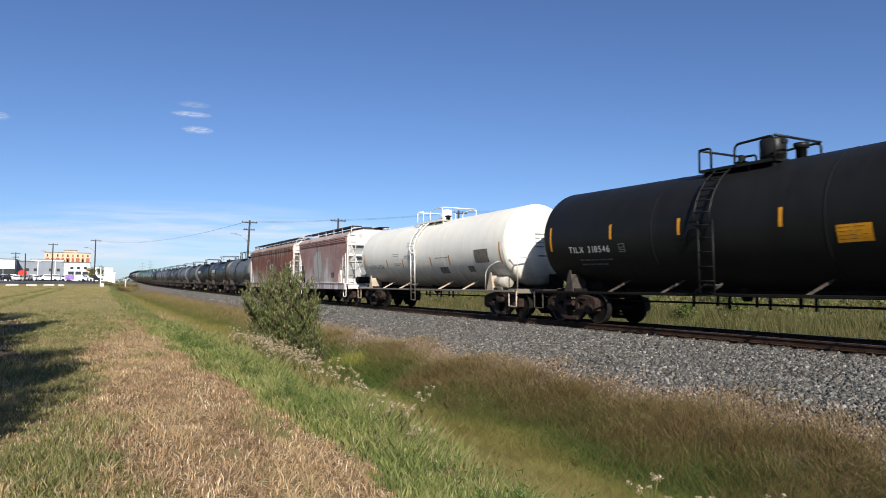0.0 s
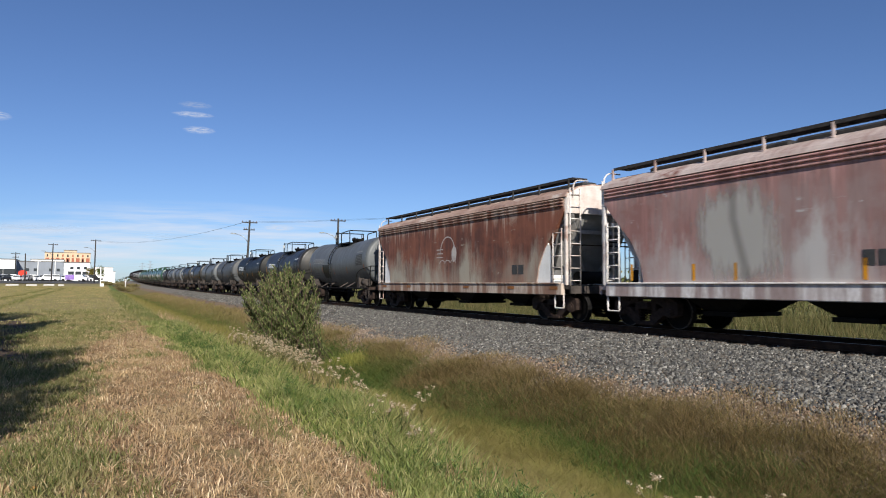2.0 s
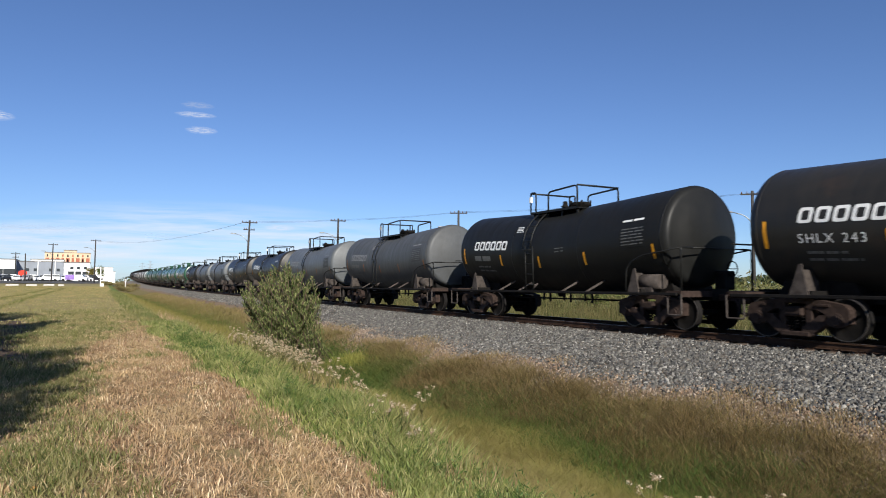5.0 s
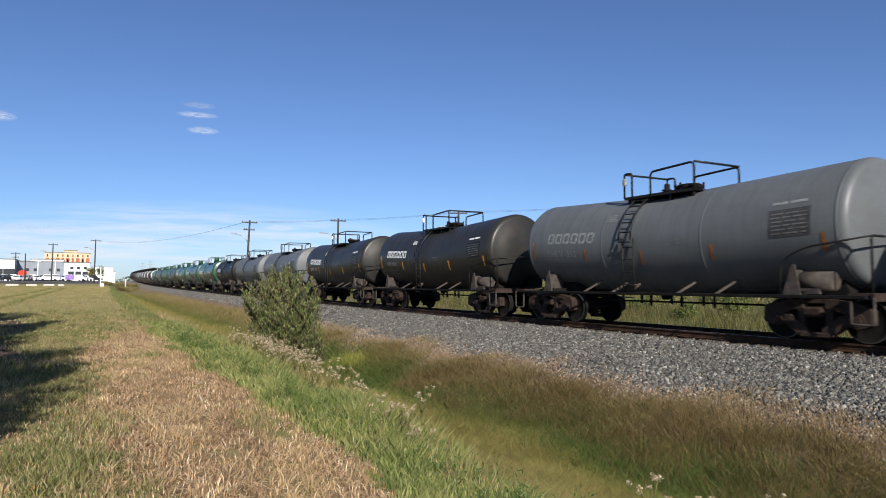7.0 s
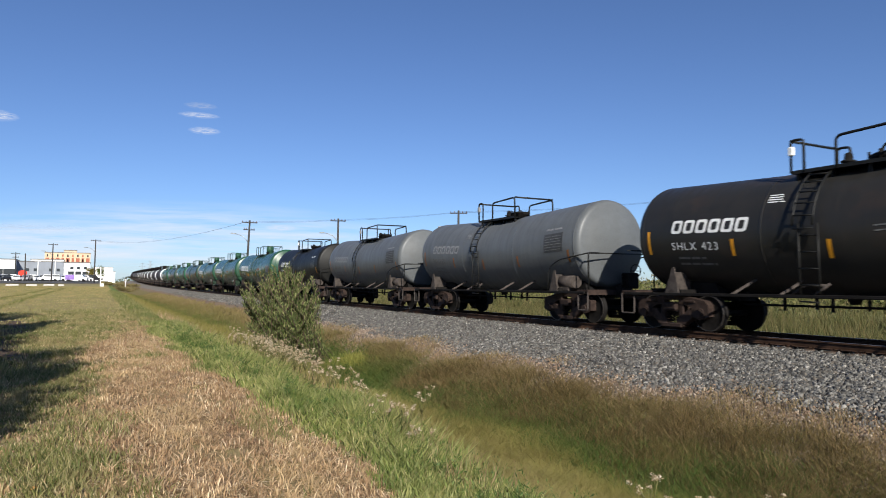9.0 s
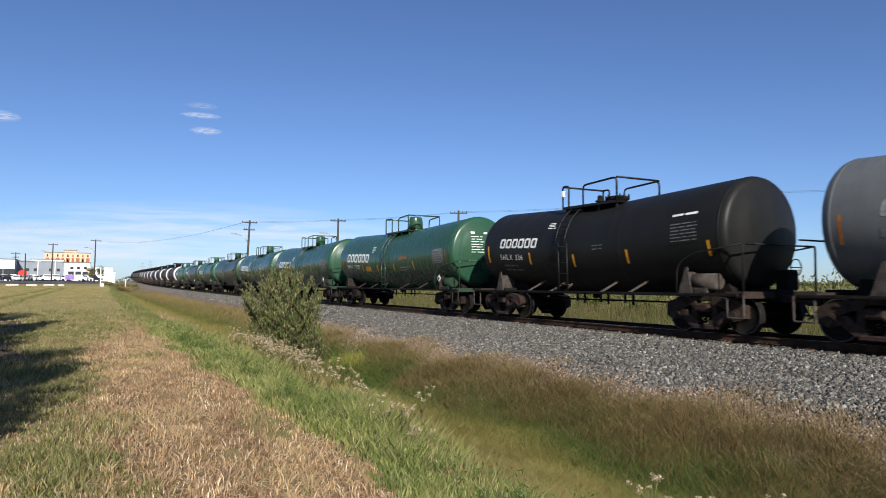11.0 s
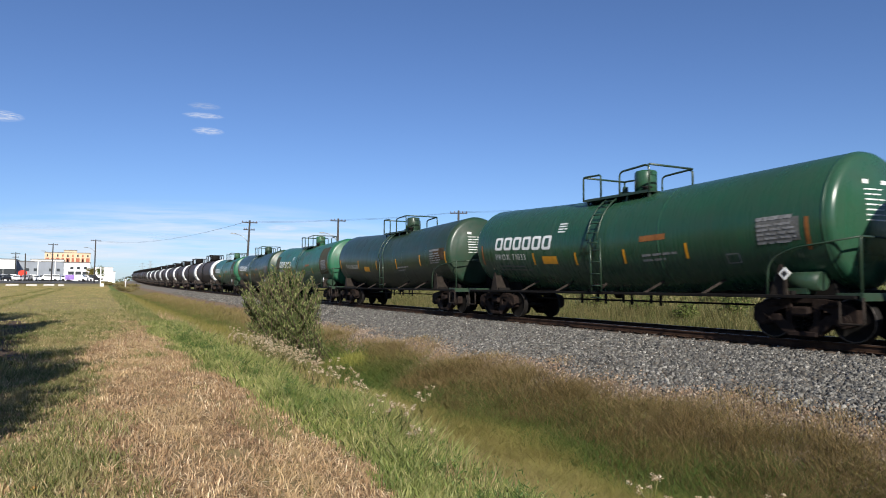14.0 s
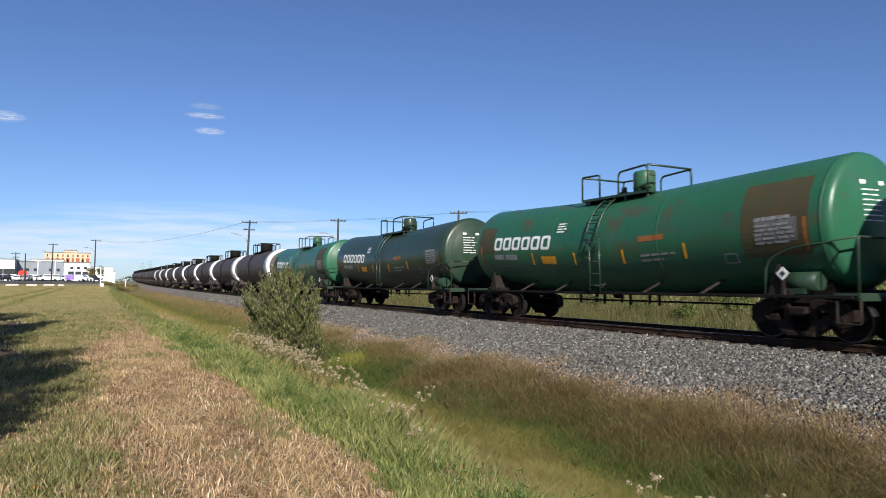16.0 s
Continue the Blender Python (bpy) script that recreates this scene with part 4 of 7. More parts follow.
# long rusted hopper
L = 16.9
c = hopper_car(L, M["hopper_rust"], M["sill_rust"], M["roof_rust"], 3, "long rust-streaked brown covered hopper with worn white emblem")
ey = L / 2 - 8.2
part("emblem", on_wall(disc(bmesh.new(), 0.62, 1.0, hole=0.575, a0=10, a1=190), ey, 2.5), M["emblem"], c, "worn white arc emblem")
part("emblem", on_wall(disc(bmesh.new(), 0.22, 1.5, seg=7), ey - 0.55, 2.38), M["emblem"], c)
for i in range(3):
    part("emblem", on_wall(flat_bars(bmesh.new(), [(0, 0, 0.55, 0.035)]), ey + 0.95, 2.26 + 0.16 * i), M["emblem"], c)
for i in range(3):
    part("emblem", on_wall(disc(bmesh.new(), 0.3, 0.9, hole=0.26, a0=30, a1=150, seg=10), ey + 0.45 - 0.45 * i, 1.9), M["emblem"], c)
part("data_panel", on_wall(flat_bars(bmesh.new(), [(0, 0, 0.32, 0.32), (0.37, 0, 0.69, 0.32)]), L / 2 - 12.9, 1.52), M["panel_grey"], c, "pair of dark data panels")
for y in (1.6, 4.4, 9.6, 12.7, 15.1):
    part("reflector", on_wall(flat_bars(bmesh.new(), [(0, 0, 0.42, 0.1)]), L / 2 - y, 1.02, w=1.555), M["orange_dull"], c)
short_nose(c, L, 0.3, ("coupler", "emblem", "data_panel", "reflector"))
set_off(c, 63.45, L)

# the ten short tank cars: one built, the rest copied and repainted
SR, SZ, L, NOSE = 1.38, 2.47, 13.17, 0.33
S_STRIPES = [(L / 2 - y, v, 0.4, M["orange_dull"]) for y, v in ((4.05, -0.33), (6.32, -0.38), (8.6, -0.4), (11.35, -0.4))] + [(L / 2 - 1.5, -0.2, 0.6, M["orange_dull"])]
short, sh = tank_car("tank_car", L, SR, SZ, M["grey"], M["black"], M["grime"], None, L / 2 - 6.45, 2.5, 0.72, L / 2 - 5.85, S_STRIPES,
                     "short faded grey tank car with railed hatch walkway", "tank cars of the train", gap=(L / 2 - 6.2, L / 2 - 5.5))
short_nose(short, L, NOSE, ("coupler", "reflector", "walkway", "side_rail", "end_rail", "valve", "manway_hatch", "bolt"))
bm = box(bmesh.new(), (-0.86, L / 2 - 5.22, SZ + SR + 0.4), (0.09, 0.13, 0.2), bevel=0.02)
part("sign_box", bm, M["ink_grey"], short)
name_blocks(short, L / 2 - 2.25, 0.03, 2.24, 0.33, SR, SZ, M["ink_grey"])
part("small_print", on_side(flat_bars(bmesh.new(), bar_lines(0.42, 4, 0.026, 0.036, 5, 0.25)), L / 2 - 4.88, 0.86, SR, SZ), M["ink_grey"], short)
part("small_print", on_side(flat_bars(bmesh.new(), bar_lines(1.1, 2, 0.06, 0.1, 6)), L / 2 - 2.4, -0.62, SR, SZ), M["ink_faint"], short)
part("small_print", on_side(flat_bars(bmesh.new(), bar_lines(0.5, 2, 0.03, 0.07, 16)), L / 2 - 7.2, 0.0, SR, SZ), M["ink_faint"], short)
part("head_print", on_head(flat_bars(bmesh.new(), [(0, 0.1, 0.5, 0.17)] + bar_lines(0.42, 5, 0.026, 0.075, 9)), -0.5, 2.95, L / 2 - 1.28 - NOSE, SR, 0.45, SZ), M["ink_grey"], short)
part("data_panel", on_side(flat_bars(bmesh.new(), [(0, 0, 0.95, 0.6)]), L / 2 - 10.15, -0.22, SR, SZ), M["panel_grey"], short, "dark stencilled data panel")
part("small_print", on_side(flat_bars(bmesh.new(), bar_lines(0.85, 6, 0.03, 0.055, 12, 0.1)), L / 2 - 10.2, 0.27, SR, SZ, 0.011), M["ink_faint"], short)

part("small_print", on_side(flat_bars(bmesh.new(), [(0, 0, 0.36, 0.06), (0.42, 0, 0.8, 0.06)]), L / 2 - 10.2, 0.5, SR, SZ), M["ink_grey"], short)

SHORTS = [(76.45, "grey", ""), (89.5, "soot", "SHLX 243"), (102.65, "black", ""), (116.25, "grey_dark", ""), (129.45, "grey", "SHLX 355"),
          (142.55, "soot", ""), (155.7, "soot", "SHLX 423"), (168.95, "grey", ""), (182.05, "grey", ""), (195.07, "black", "SHLX 336")]
cars = [short] + [copy_thing(short, Matrix()) for k in SHORTS[1:]]
for car, (rear, coat, num) in zip(cars, SHORTS):
    if coat != "grey":
        pairs = [(M["grey"], M[coat])]
        if coat != "grey_dark":
            pairs += [(M["ink_grey"], M["ink"]), (M["orange_dull"], Y), (M["panel_grey"], M["black"])]
        swap_paint(car, pairs)
        if coat != "grey_dark":
            tagged(car, "short sooty black tank car with white stencilled rings")
    if num:
        stencil(car, num, 0.2, L / 2 - 2.25, -0.38, SR, SZ, M["ink"] if coat in ("soot", "black") else M["ink_grey"])
    else:
        for a, b in ((0, 0.45), (0.55, 1.1)):
            part("car_number", on_side(flat_bars(bmesh.new(), [(a, 0, b, 0.18)]), L / 2 - 2.25, -0.36, SR, SZ), M["ink_faint"], car)
# grey patches and a brown head that set two of them apart
SHORT_CARS = cars
part("dark_patch", on_side(flat_bars(bmesh.new(), [(0, 0, 1.15, 0.86)]), L / 2 - 4.15, -0.86, SR, SZ, 0.012), M["black"], short, "black painted-out rectangle")
bm = bmesh.new()
lathe(bm, [(d - 0.006, rr + 0.002) for d, rr in tank_profile(L / 2 - 1.28 - NOSE, SR, 0.45)[:11]] + [(-L / 2 + 2.3, SR + 0.004)], 64, centre=(0, 0, SZ))
part("rusted_head", bm, M["brown"], SHORT_CARS[1], "rust-brown stained tank head")
for i in (5, 9):
    part("red_flag", on_head(flat_bars(bmesh.new(), [(0, 0, 0.3, 0.12)]), 0.4, 2.45, L / 2 - 1.28 - NOSE, SR, 0.45, SZ), M["red"], SHORT_CARS[i - 4])
for car, (rear, coat, num) in zip(SHORT_CARS, SHORTS):
    set_off(car, rear, L, 0.2)

# the green tank cars
GR, GZ, L = 1.45, 2.55, 15.87
G_STRIPES = [(L / 2 - y, -0.43, 0.4, Y) for y in (4.72, 6.87, 8.94, 11.1)] + [(L / 2 - 1.55, -0.3, 0.7, M["orange_dull"]), (-L / 2 + 1.6, -0.3, 0.7, M["orange_dull"])]
long_green, sh = tank_car("tank_car", L, GR, GZ, M["green"], M["green_dark"], M["green_dark"], M["green"], L / 2 - 7.98, 2.75, 0.75, L / 2 - 7.82, G_STRIPES,
                          "glossy deep green tank car with dome and railed walkway", "tank cars of the train", gap=(L / 2 - 8.2, L / 2 - 7.4))
name_blocks(long_green, L / 2 - 2.41, -0.12, 3.35, 0.45, GR, GZ, M["ink"])
part("yellow_panel", on_side(flat_bars(bmesh.new(), [(0, 0, 0.75, 0.26)]), L / 2 - 5.2, -0.6, GR, GZ), Y, long_green, "yellow notice panel")
part("orange_panel", on_side(flat_bars(bmesh.new(), [(0, 0, 0.9, 0.15)]), L / 2 - 9.57, -0.08, GR, GZ), M["orange_dull"], long_green, "dulled orange notice panel")
part("small_print", on_side(flat_bars(bmesh.new(), bar_lines(0.45, 4, 0.04, 0.05, 5, 0.1)), L / 2 - 6.0, 0.68, GR, GZ), M["ink"], long_green)
part("small_print", on_side(flat_bars(bmesh.new(), bar_lines(1.3, 2, 0.06, 0.08, 21, 0.5)), L / 2 - 9.6, -0.48, GR, GZ), M["ink_grey"], long_green)
part("small_print", on_side(flat_bars(bmesh.new(), bar_lines(2.2, 2, 0.05, 0.09, 22)), L / 2 - 2.5, -0.72, GR, GZ), M["ink_faint"], long_green)
part("data_panel", on_side(flat_bars(bmesh.new(), [(0.0, 0.0, 1.0, 0.5)]), L / 2 - 13.1, -0.42, GR, GZ), M["ink_faint"], long_green, "pale stencilled data panel")
part("small_print", on_side(flat_bars(bmesh.new(), [(0.0, 0.08, 0.85, 0.16)] + [(u, v - 0.05, w, q - 0.05) for u, v, w, q in bar_lines(0.95, 5, 0.05, 0.045, 23, 0.15)]), L / 2 - 13.1, -0.02, GR, GZ, 0.012), M["ink_grey"], long_green)
part("data_frame", on_side(flat_bars(bmesh.new(), [(0, 0, 0.36, 0.03), (0, 0.23, 0.36, 0.26), (0, 0.03, 0.03, 0.23), (0.33, 0.03, 0.36, 0.23)]), L / 2 - 12.2, -0.85, GR, GZ), M["ink_grey"], long_green)
part("head_print", on_head(flat_bars(bmesh.new(), [(0, 0.13, 0.75, 0.22)] + bar_lines(0.66, 7, 0.026, 0.08, 24)), -0.6, 3.12, L / 2 - 1.28, GR, 0.45, GZ), M["ink"], long_green)
bm = bmesh.new()
box(bm, (-1.46, -L / 2 + 2.1, 1.42), (0.02, 0.2, 0.2), Matrix.Rotation(radians(45), 4, "X"))
pl = part("placard", bm, M["placard"], long_green, "white diamond hazard placard")
part("placard_post", box(bmesh.new(), (-1.44, -L / 2 + 2.1, 1.14), (0.03, 0.05, 0.4)), M["dust"], pl)
bm = box(bmesh.new(), (-1.474, -L / 2 + 2.1, 1.42), (0.006, 0.1, 0.1), Matrix.Rotation(radians(45), 4, "X"))
part("symbol", bm, M["ink_black"], pl)
GREENS = [(211.14, "green", "PROX 71058"), (226.95, "green", "PROX 71077"), (242.55, "green", "PROX 71033"), (258.5, "green_dark", "TILX 261272"),
          (274.0, "green_pale", ""), (290.3, "green_dark", ""), (306.2, "green_pale", "")]
cars = [long_green] + [copy_thing(long_green, Matrix()) for k in GREENS[1:]]
for k, (car, (rear, coat, num)) in enumerate(zip(cars, GREENS)):
    swap_paint(car, [(M["cast"], M["cast_dark"]), (M["dust"], M["dust_dark"])])
    if coat != "green":
        swap_paint(car, [(M["green"], M[coat])])
        tagged(car, "dull dark green tank car with dome and railed walkway" if coat == "green_dark" else "sun-faded rust-patched green tank car with dome")
    if k == 3:
        for o in [o for o in car.children_recursive if o.name.startswith(("symbol", "placard_post"))] + [o for o in car.children if o.name.startswith(("name_ring", "orange_panel", "reflector", "brake_reservoir", "placard", "data_frame", "data_panel")) or (o.name.startswith("small_print") and o.material_slots[0].material is M["ink"])]:
            bpy.data.objects.remove(o)
        for y in (1.5, 4.4, 7.0, 9.5, 12.1, 14.5):
            part("reflector", on_side(flat_bars(bmesh.new(), [(-0.05, -0.24, 0.05, 0.24)]), L / 2 - y, -0.25, GR, GZ), Y, car)
        part("data_panel", on_side(flat_bars(bmesh.new(), [(0, 0, 1.05, 0.5)]), L / 2 - 13.4, -0.35, GR, GZ), M["rust_patch"], car, "rust-brown worn data panel")
    if coat == "green_pale":
        part("olive_patch", on_side(flat_bars(bmesh.new(), [(0, 0, 1.6, 1.75)]), L / 2 - 12.75, -0.75, GR, GZ, 0.004), M["olive_patch"], car, "olive-brown patch where paint has faded")
        part("rust_patch", on_side(flat_bars(bmesh.new(), [(0, 0, 1.0, 1.0)]), L / 2 - 1.4, -0.25, GR, GZ, 0.004), M["olive_patch"], car)
    if num:
        stencil(car, num, 0.21, L / 2 - 2.41, -0.46, GR, GZ, M["ink"])
    else:
        for r in ((0, 0, 0.6, 0.19), (0.7, 0, 1.4, 0.19)):
            part("car_number", on_side(flat_bars(bmesh.new(), [r]), L / 2 - 2.41, -0.46, GR, GZ), M["ink_grey"], car)
    set_off(car, rear, L, 0.21)

# brown-black cars with white bands, then plain ones to the far end
L = 16.0
banded, sh = tank_car("tank_car", L, 1.48, 2.6, M["brown"], M["grime"], M["grime"], M["grime"], 0.0, 3.4, 0.8, 0.3, [],
                      "brown-black tank car with broad white band round one end", "tank cars of the train", band=True, boxy=True)
rear = 306.2
for k in range(9):
    rear += L
    car = banded if k == 0 else copy_thing(banded, Matrix())
    set_off(car, rear, L)
for k in range(15):
    rear += L
    car = copy_thing(banded, Matrix())
    for o in [o for o in car.children if o.name.startswith("white_band")]:
        bpy.data.objects.remove(o)
    if k % 3 == 1:
        swap_paint(car, [(M["brown"], M["grey_dark"])])
    tagged(car, "plain brown-black tank car far down the train")
    set_off(car, rear, L)


# ---------------------------------------------------------------- the land
def sheet(name, verts, faces, mats, parent=None, smooth=False):
    """A mesh from arrays: vertices, and faces of one size each in a list of (n, k) arrays."""
    me = bpy.data.meshes.new(name)
    verts = np.asarray(verts, np.float32)
    me.vertices.add(len(verts))
    me.vertices.foreach_set("co", verts.ravel())
    loops = np.concatenate([f.ravel() for f in faces]).astype(np.int32)
    sizes = np.concatenate([np.full(len(f), f.shape[1]) for f in faces])
    me.loops.add(len(loops))
    me.loops.foreach_set("vertex_index", loops)
    me.polygons.add(len(sizes))
    me.polygons.foreach_set("loop_start", np.concatenate([[0], np.cumsum(sizes)[:-1]]).astype(np.int32))
    me.update(calc_edges=True)
    me.validate()
    for m in mats:
        me.materials.append(m)
    if smooth:
        me.shade_smooth()
    ob = new(name, me)
    if parent:
        ob.parent = parent
    return ob


def ground_material():
    """Dry mown field, green verge, olive ditch, grey ballast, rough field, told apart by the distance from the track."""
    m, t, b, tc = nodes_of("field_ground")
    at = t.nodes.new("ShaderNodeAttribute")
    at.attribute_name = "across"
    wob = noise_of(t, mapped(t, tc, (0.35, 0.2, 0.35)), 1.0, 4)
    u = math_of(t, "ADD", at.outputs["Fac"], math_of(t, "MULTIPLY", math_of(t, "SUBTRACT", wob, 0.5), 1.6))
    fine = noise_of(t, mapped(t, tc, (1, 1, 1)), 26.0, 6, 0.75)
    mid = noise_of(t, mapped(t, tc, (1, 0.5, 1)), 1.3, 5, 0.65)
    far = noise_of(t, mapped(t, tc, (0.9, 0.035, 0.5)), 0.6, 4)
    straw = mixed(t, ramp_of(t, fine, [(0.42, 0.0), (0.62, 1.0)]), (0.12, 0.075, 0.045), (0.42, 0.28, 0.165))
    for turn, pale in ((0.5, (0.62, 0.46, 0.27)), (1.6, (0.5, 0.35, 0.2)), (2.5, (0.75, 0.6, 0.39)), (3.3, (0.46, 0.33, 0.17))):
        lie = noise_of(t, mapped(t, tc, (14.0, 60.0, 20.0), rot=(0, 0, turn)), 1.0, 5, 0.75)
        straw = mixed(t, ramp_of(t, lie, [(0.57, 0.0), (0.66, 0.4)]), straw, pale)
    straw = mixed(t, ramp_of(t, mid, [(0.45, 0.0), (0.7, 0.6)]), straw, (0.25, 0.23, 0.09))
    straw = mixed(t, ramp_of(t, far, [(0.4, 0.0), (0.6, 0.7)]), straw, (0.36, 0.31, 0.13))
    sep = t.nodes.new("ShaderNodeSeparateXYZ")
    t.links.new(tc.outputs["Object"], sep.inputs[0])
    straw = mixed(t, ramp_of(t, math_of(t, "ADD", math_of(t, "MULTIPLY", sep.outputs[1], 0.02), math_of(t, "MULTIPLY", math_of(t, "SUBTRACT", mid, 0.5), 0.5)), [(0.3, 0.0), (0.6, 0.75)]), straw, mixed(t, fine, (0.15, 0.14, 0.05), (0.34, 0.28, 0.13)))
    so = t.nodes.new("ShaderNodeAttribute")
    so.attribute_name = "soil"
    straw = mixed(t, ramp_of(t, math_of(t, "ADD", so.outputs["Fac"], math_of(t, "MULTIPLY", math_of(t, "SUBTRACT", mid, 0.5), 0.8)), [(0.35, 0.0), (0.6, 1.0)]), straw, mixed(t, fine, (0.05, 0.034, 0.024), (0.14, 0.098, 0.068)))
    green = mixed(t, fine, (0.09, 0.13, 0.035), (0.2, 0.25, 0.075))
    ditch = mixed(t, ramp_of(t, mid, [(0.35, 0.0), (0.65, 1.0)]), (0.15, 0.14, 0.045), (0.17, 0.12, 0.055))
    vor = t.nodes.new("ShaderNodeTexVoronoi")
    vor.inputs["Scale"].default_value = 22.0
    t.links.new(mapped(t, tc, (1, 1, 1)), vor.inputs["Vector"])
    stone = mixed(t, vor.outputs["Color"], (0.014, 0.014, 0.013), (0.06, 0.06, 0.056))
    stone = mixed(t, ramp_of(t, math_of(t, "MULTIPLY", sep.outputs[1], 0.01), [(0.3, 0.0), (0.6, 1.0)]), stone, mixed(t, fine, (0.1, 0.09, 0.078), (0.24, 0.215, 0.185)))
    warm = mixed(t, vor.outputs["Color"], (0.1, 0.072, 0.05), (0.26, 0.185, 0.125))
    rough = mixed(t, mid, (0.1, 0.11, 0.035), (0.17, 0.155, 0.06))

    def step(a, w):
        k = t.nodes.new("ShaderNodeMapRange")
        k.inputs[1].default_value, k.inputs[2].default_value = a - w, a + w
        t.links.new(u, k.inputs[0])
        return k.outputs[0]

    col = mixed(t, step(-12.25, 0.15), straw, green)
    col = mixed(t, step(-10.9, 0.4), col, ditch)
    col = mixed(t, step(-6.5, 0.35), col, warm)
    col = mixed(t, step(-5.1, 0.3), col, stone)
    col = mixed(t, step(3.9, 0.4), col, rough)
    t.links.new(col, b.inputs["Base Color"])
    b.inputs["Roughness"].default_value = 0.95
    b.inputs["Specular IOR Level"].default_value = 0.15
    bumped(t, b, fine, 0.7, 0.05)
    return m


gx = np.concatenate([[-4500, -1800, -700, -300, -150, -80, -50, -30, -20], np.arange(-14, 30, 0.3), np.arange(30, 60, 2), [70, 100, 180, 400, 900, 2000, 4500]])
gy = np.concatenate([[-400, -120, -50, -25], np.arange(-14, 50, 0.5), np.arange(50, 330, 4), [350, 420, 520, 700, 1000, 1600, 2600, 4700]])
X, YY = np.meshgrid(gx, gy)
Z = land(X, YY)
tx, tz = track_x(YY)
n = len(gx)
idx = np.arange(len(gy) * n).reshape(len(gy), n)
quads = np.stack([idx[:-1, :-1], idx[:-1, 1:], idx[1:, 1:], idx[1:, :-1]], -1).reshape(-1, 4)
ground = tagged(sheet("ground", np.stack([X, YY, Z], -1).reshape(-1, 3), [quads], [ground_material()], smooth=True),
                "dry mown field falling into a grassy railway ditch", "ground", kind="structure")
att = ground.data.attributes.new("across", "FLOAT", "POINT")
u = X - tx
u = u - np.interp(YY, [15, 50], [0, 0.9]) * np.clip((u + 9) / 2.5, 0, 1) * np.clip((-3 - u) / 0.8, 0, 1)
att.data.foreach_set("value", u.ravel().astype(np.float32))


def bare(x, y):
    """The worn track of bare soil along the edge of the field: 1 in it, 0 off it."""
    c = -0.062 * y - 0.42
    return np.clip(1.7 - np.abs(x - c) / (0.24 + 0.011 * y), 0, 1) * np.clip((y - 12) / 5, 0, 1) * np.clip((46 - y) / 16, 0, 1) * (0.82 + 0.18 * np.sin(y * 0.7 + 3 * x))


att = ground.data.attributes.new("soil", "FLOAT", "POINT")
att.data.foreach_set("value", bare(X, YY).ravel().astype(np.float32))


def leaf_material(name, cols, rough=0.7, through=0.3, patch=None, bands=None):
    """Blades and leaves: a colour each, with light let through."""
    m, t, b, tc = nodes_of(name)
    geo = t.nodes.new("ShaderNodeNewGeometry")
    k = len(cols)
    col = ramp_of(t, geo.outputs["Random Per Island"], [((i + 0.5) / k, c) for i, c in enumerate(cols)])
    if patch:
        f = patch[2] if len(patch) > 2 else 1.0
        big = noise_of(t, mapped(t, tc, (0.45 * f, 0.28 * f, 0.45 * f)), 1.0, 5)
        col = mixed(t, ramp_of(t, big, [(0.48, 0.0), (0.62, 0.6)]), col, patch[0])
        low = noise_of(t, mapped(t, tc, (0.6 * f, 0.3 * f, 0.6 * f), rot=(0, 0, 0.6)), 1.1, 5)
        col = mixed(t, ramp_of(t, low, [(0.5, 0.0), (0.64, 0.6)]), col, patch[1])
    if bands:
        sep = t.nodes.new("ShaderNodeSeparateXYZ")
        t.links.new(tc.outputs["Object"], sep.inputs[0])
        wob = math_of(t, "MULTIPLY", math_of(t, "SUBTRACT", noise_of(t, mapped(t, tc, (0.5, 0.4, 0.2)), 1.0, 5, 0.65), 0.5), 3.6)
        x = math_of(t, "DIVIDE", math_of(t, "SUBTRACT", math_of(t, "ADD", sep.outputs[0], wob), bands[0]), bands[1] - bands[0])
        col = mixed(t, 0.55, col, ramp_of(t, x, bands[2]))
    t.links.new(col, b.inputs["Base Color"])
    b.inputs["Roughness"].default_value = rough
    b.inputs["Specular IOR Level"].default_value = 0.25
    tr = t.nodes.new("ShaderNodeBsdfTranslucent")
    t.links.new(col, tr.inputs[0])
    mx = t.nodes.new("ShaderNodeMixShader")
    mx.inputs[0].default_value = through
    out = t.nodes["Material Output"]
    t.links.new(b.outputs[0], mx.inputs[1])
    t.links.new(tr.outputs[0], mx.inputs[2])
    t.links.new(mx.outputs[0], out.inputs[0])
    return m


RNG = np.random.default_rng(7)


def blades(p, h, w, lean, flat=0.0):
    """Tapered bent blades: feet p, heights, widths, lean as a share of the height; flat: the share of their height that they keep lying down."""
    k = len(p)
    a = RNG.uniform(0, 2 * np.pi, k)
    d = np.stack([np.cos(a), np.sin(a)], 1)
    b = RNG.uniform(0, 2 * np.pi, k)
    l = np.stack([np.cos(b), np.sin(b)], 1) * (h * lean * RNG.uniform(0.3, 1.4, k))[:, None]
    v = np.zeros((k, 4, 3))
    half = (d * w[:, None]) / 2
    v[:, 0, :2] = p[:, :2]
    v[:, 1, :2], v[:, 3, :2] = p[:, :2] + half + l * 0.25, p[:, :2] - half + l * 0.25
    v[:, 2, :2] = p[:, :2] + l
    v[:, 0, 2] = p[:, 2] - 0.01
    v[:, 1, 2] = v[:, 3, 2] = p[:, 2] + h * 0.48 * (1 - flat)
    v[:, 2, 2] = p[:, 2] + h * (1 - flat)
    o = (np.arange(k) * 4)[:, None]
    return v.reshape(-1, 3), o + np.array([[0, 1, 3]]), o + np.array([[1, 2, 3]])


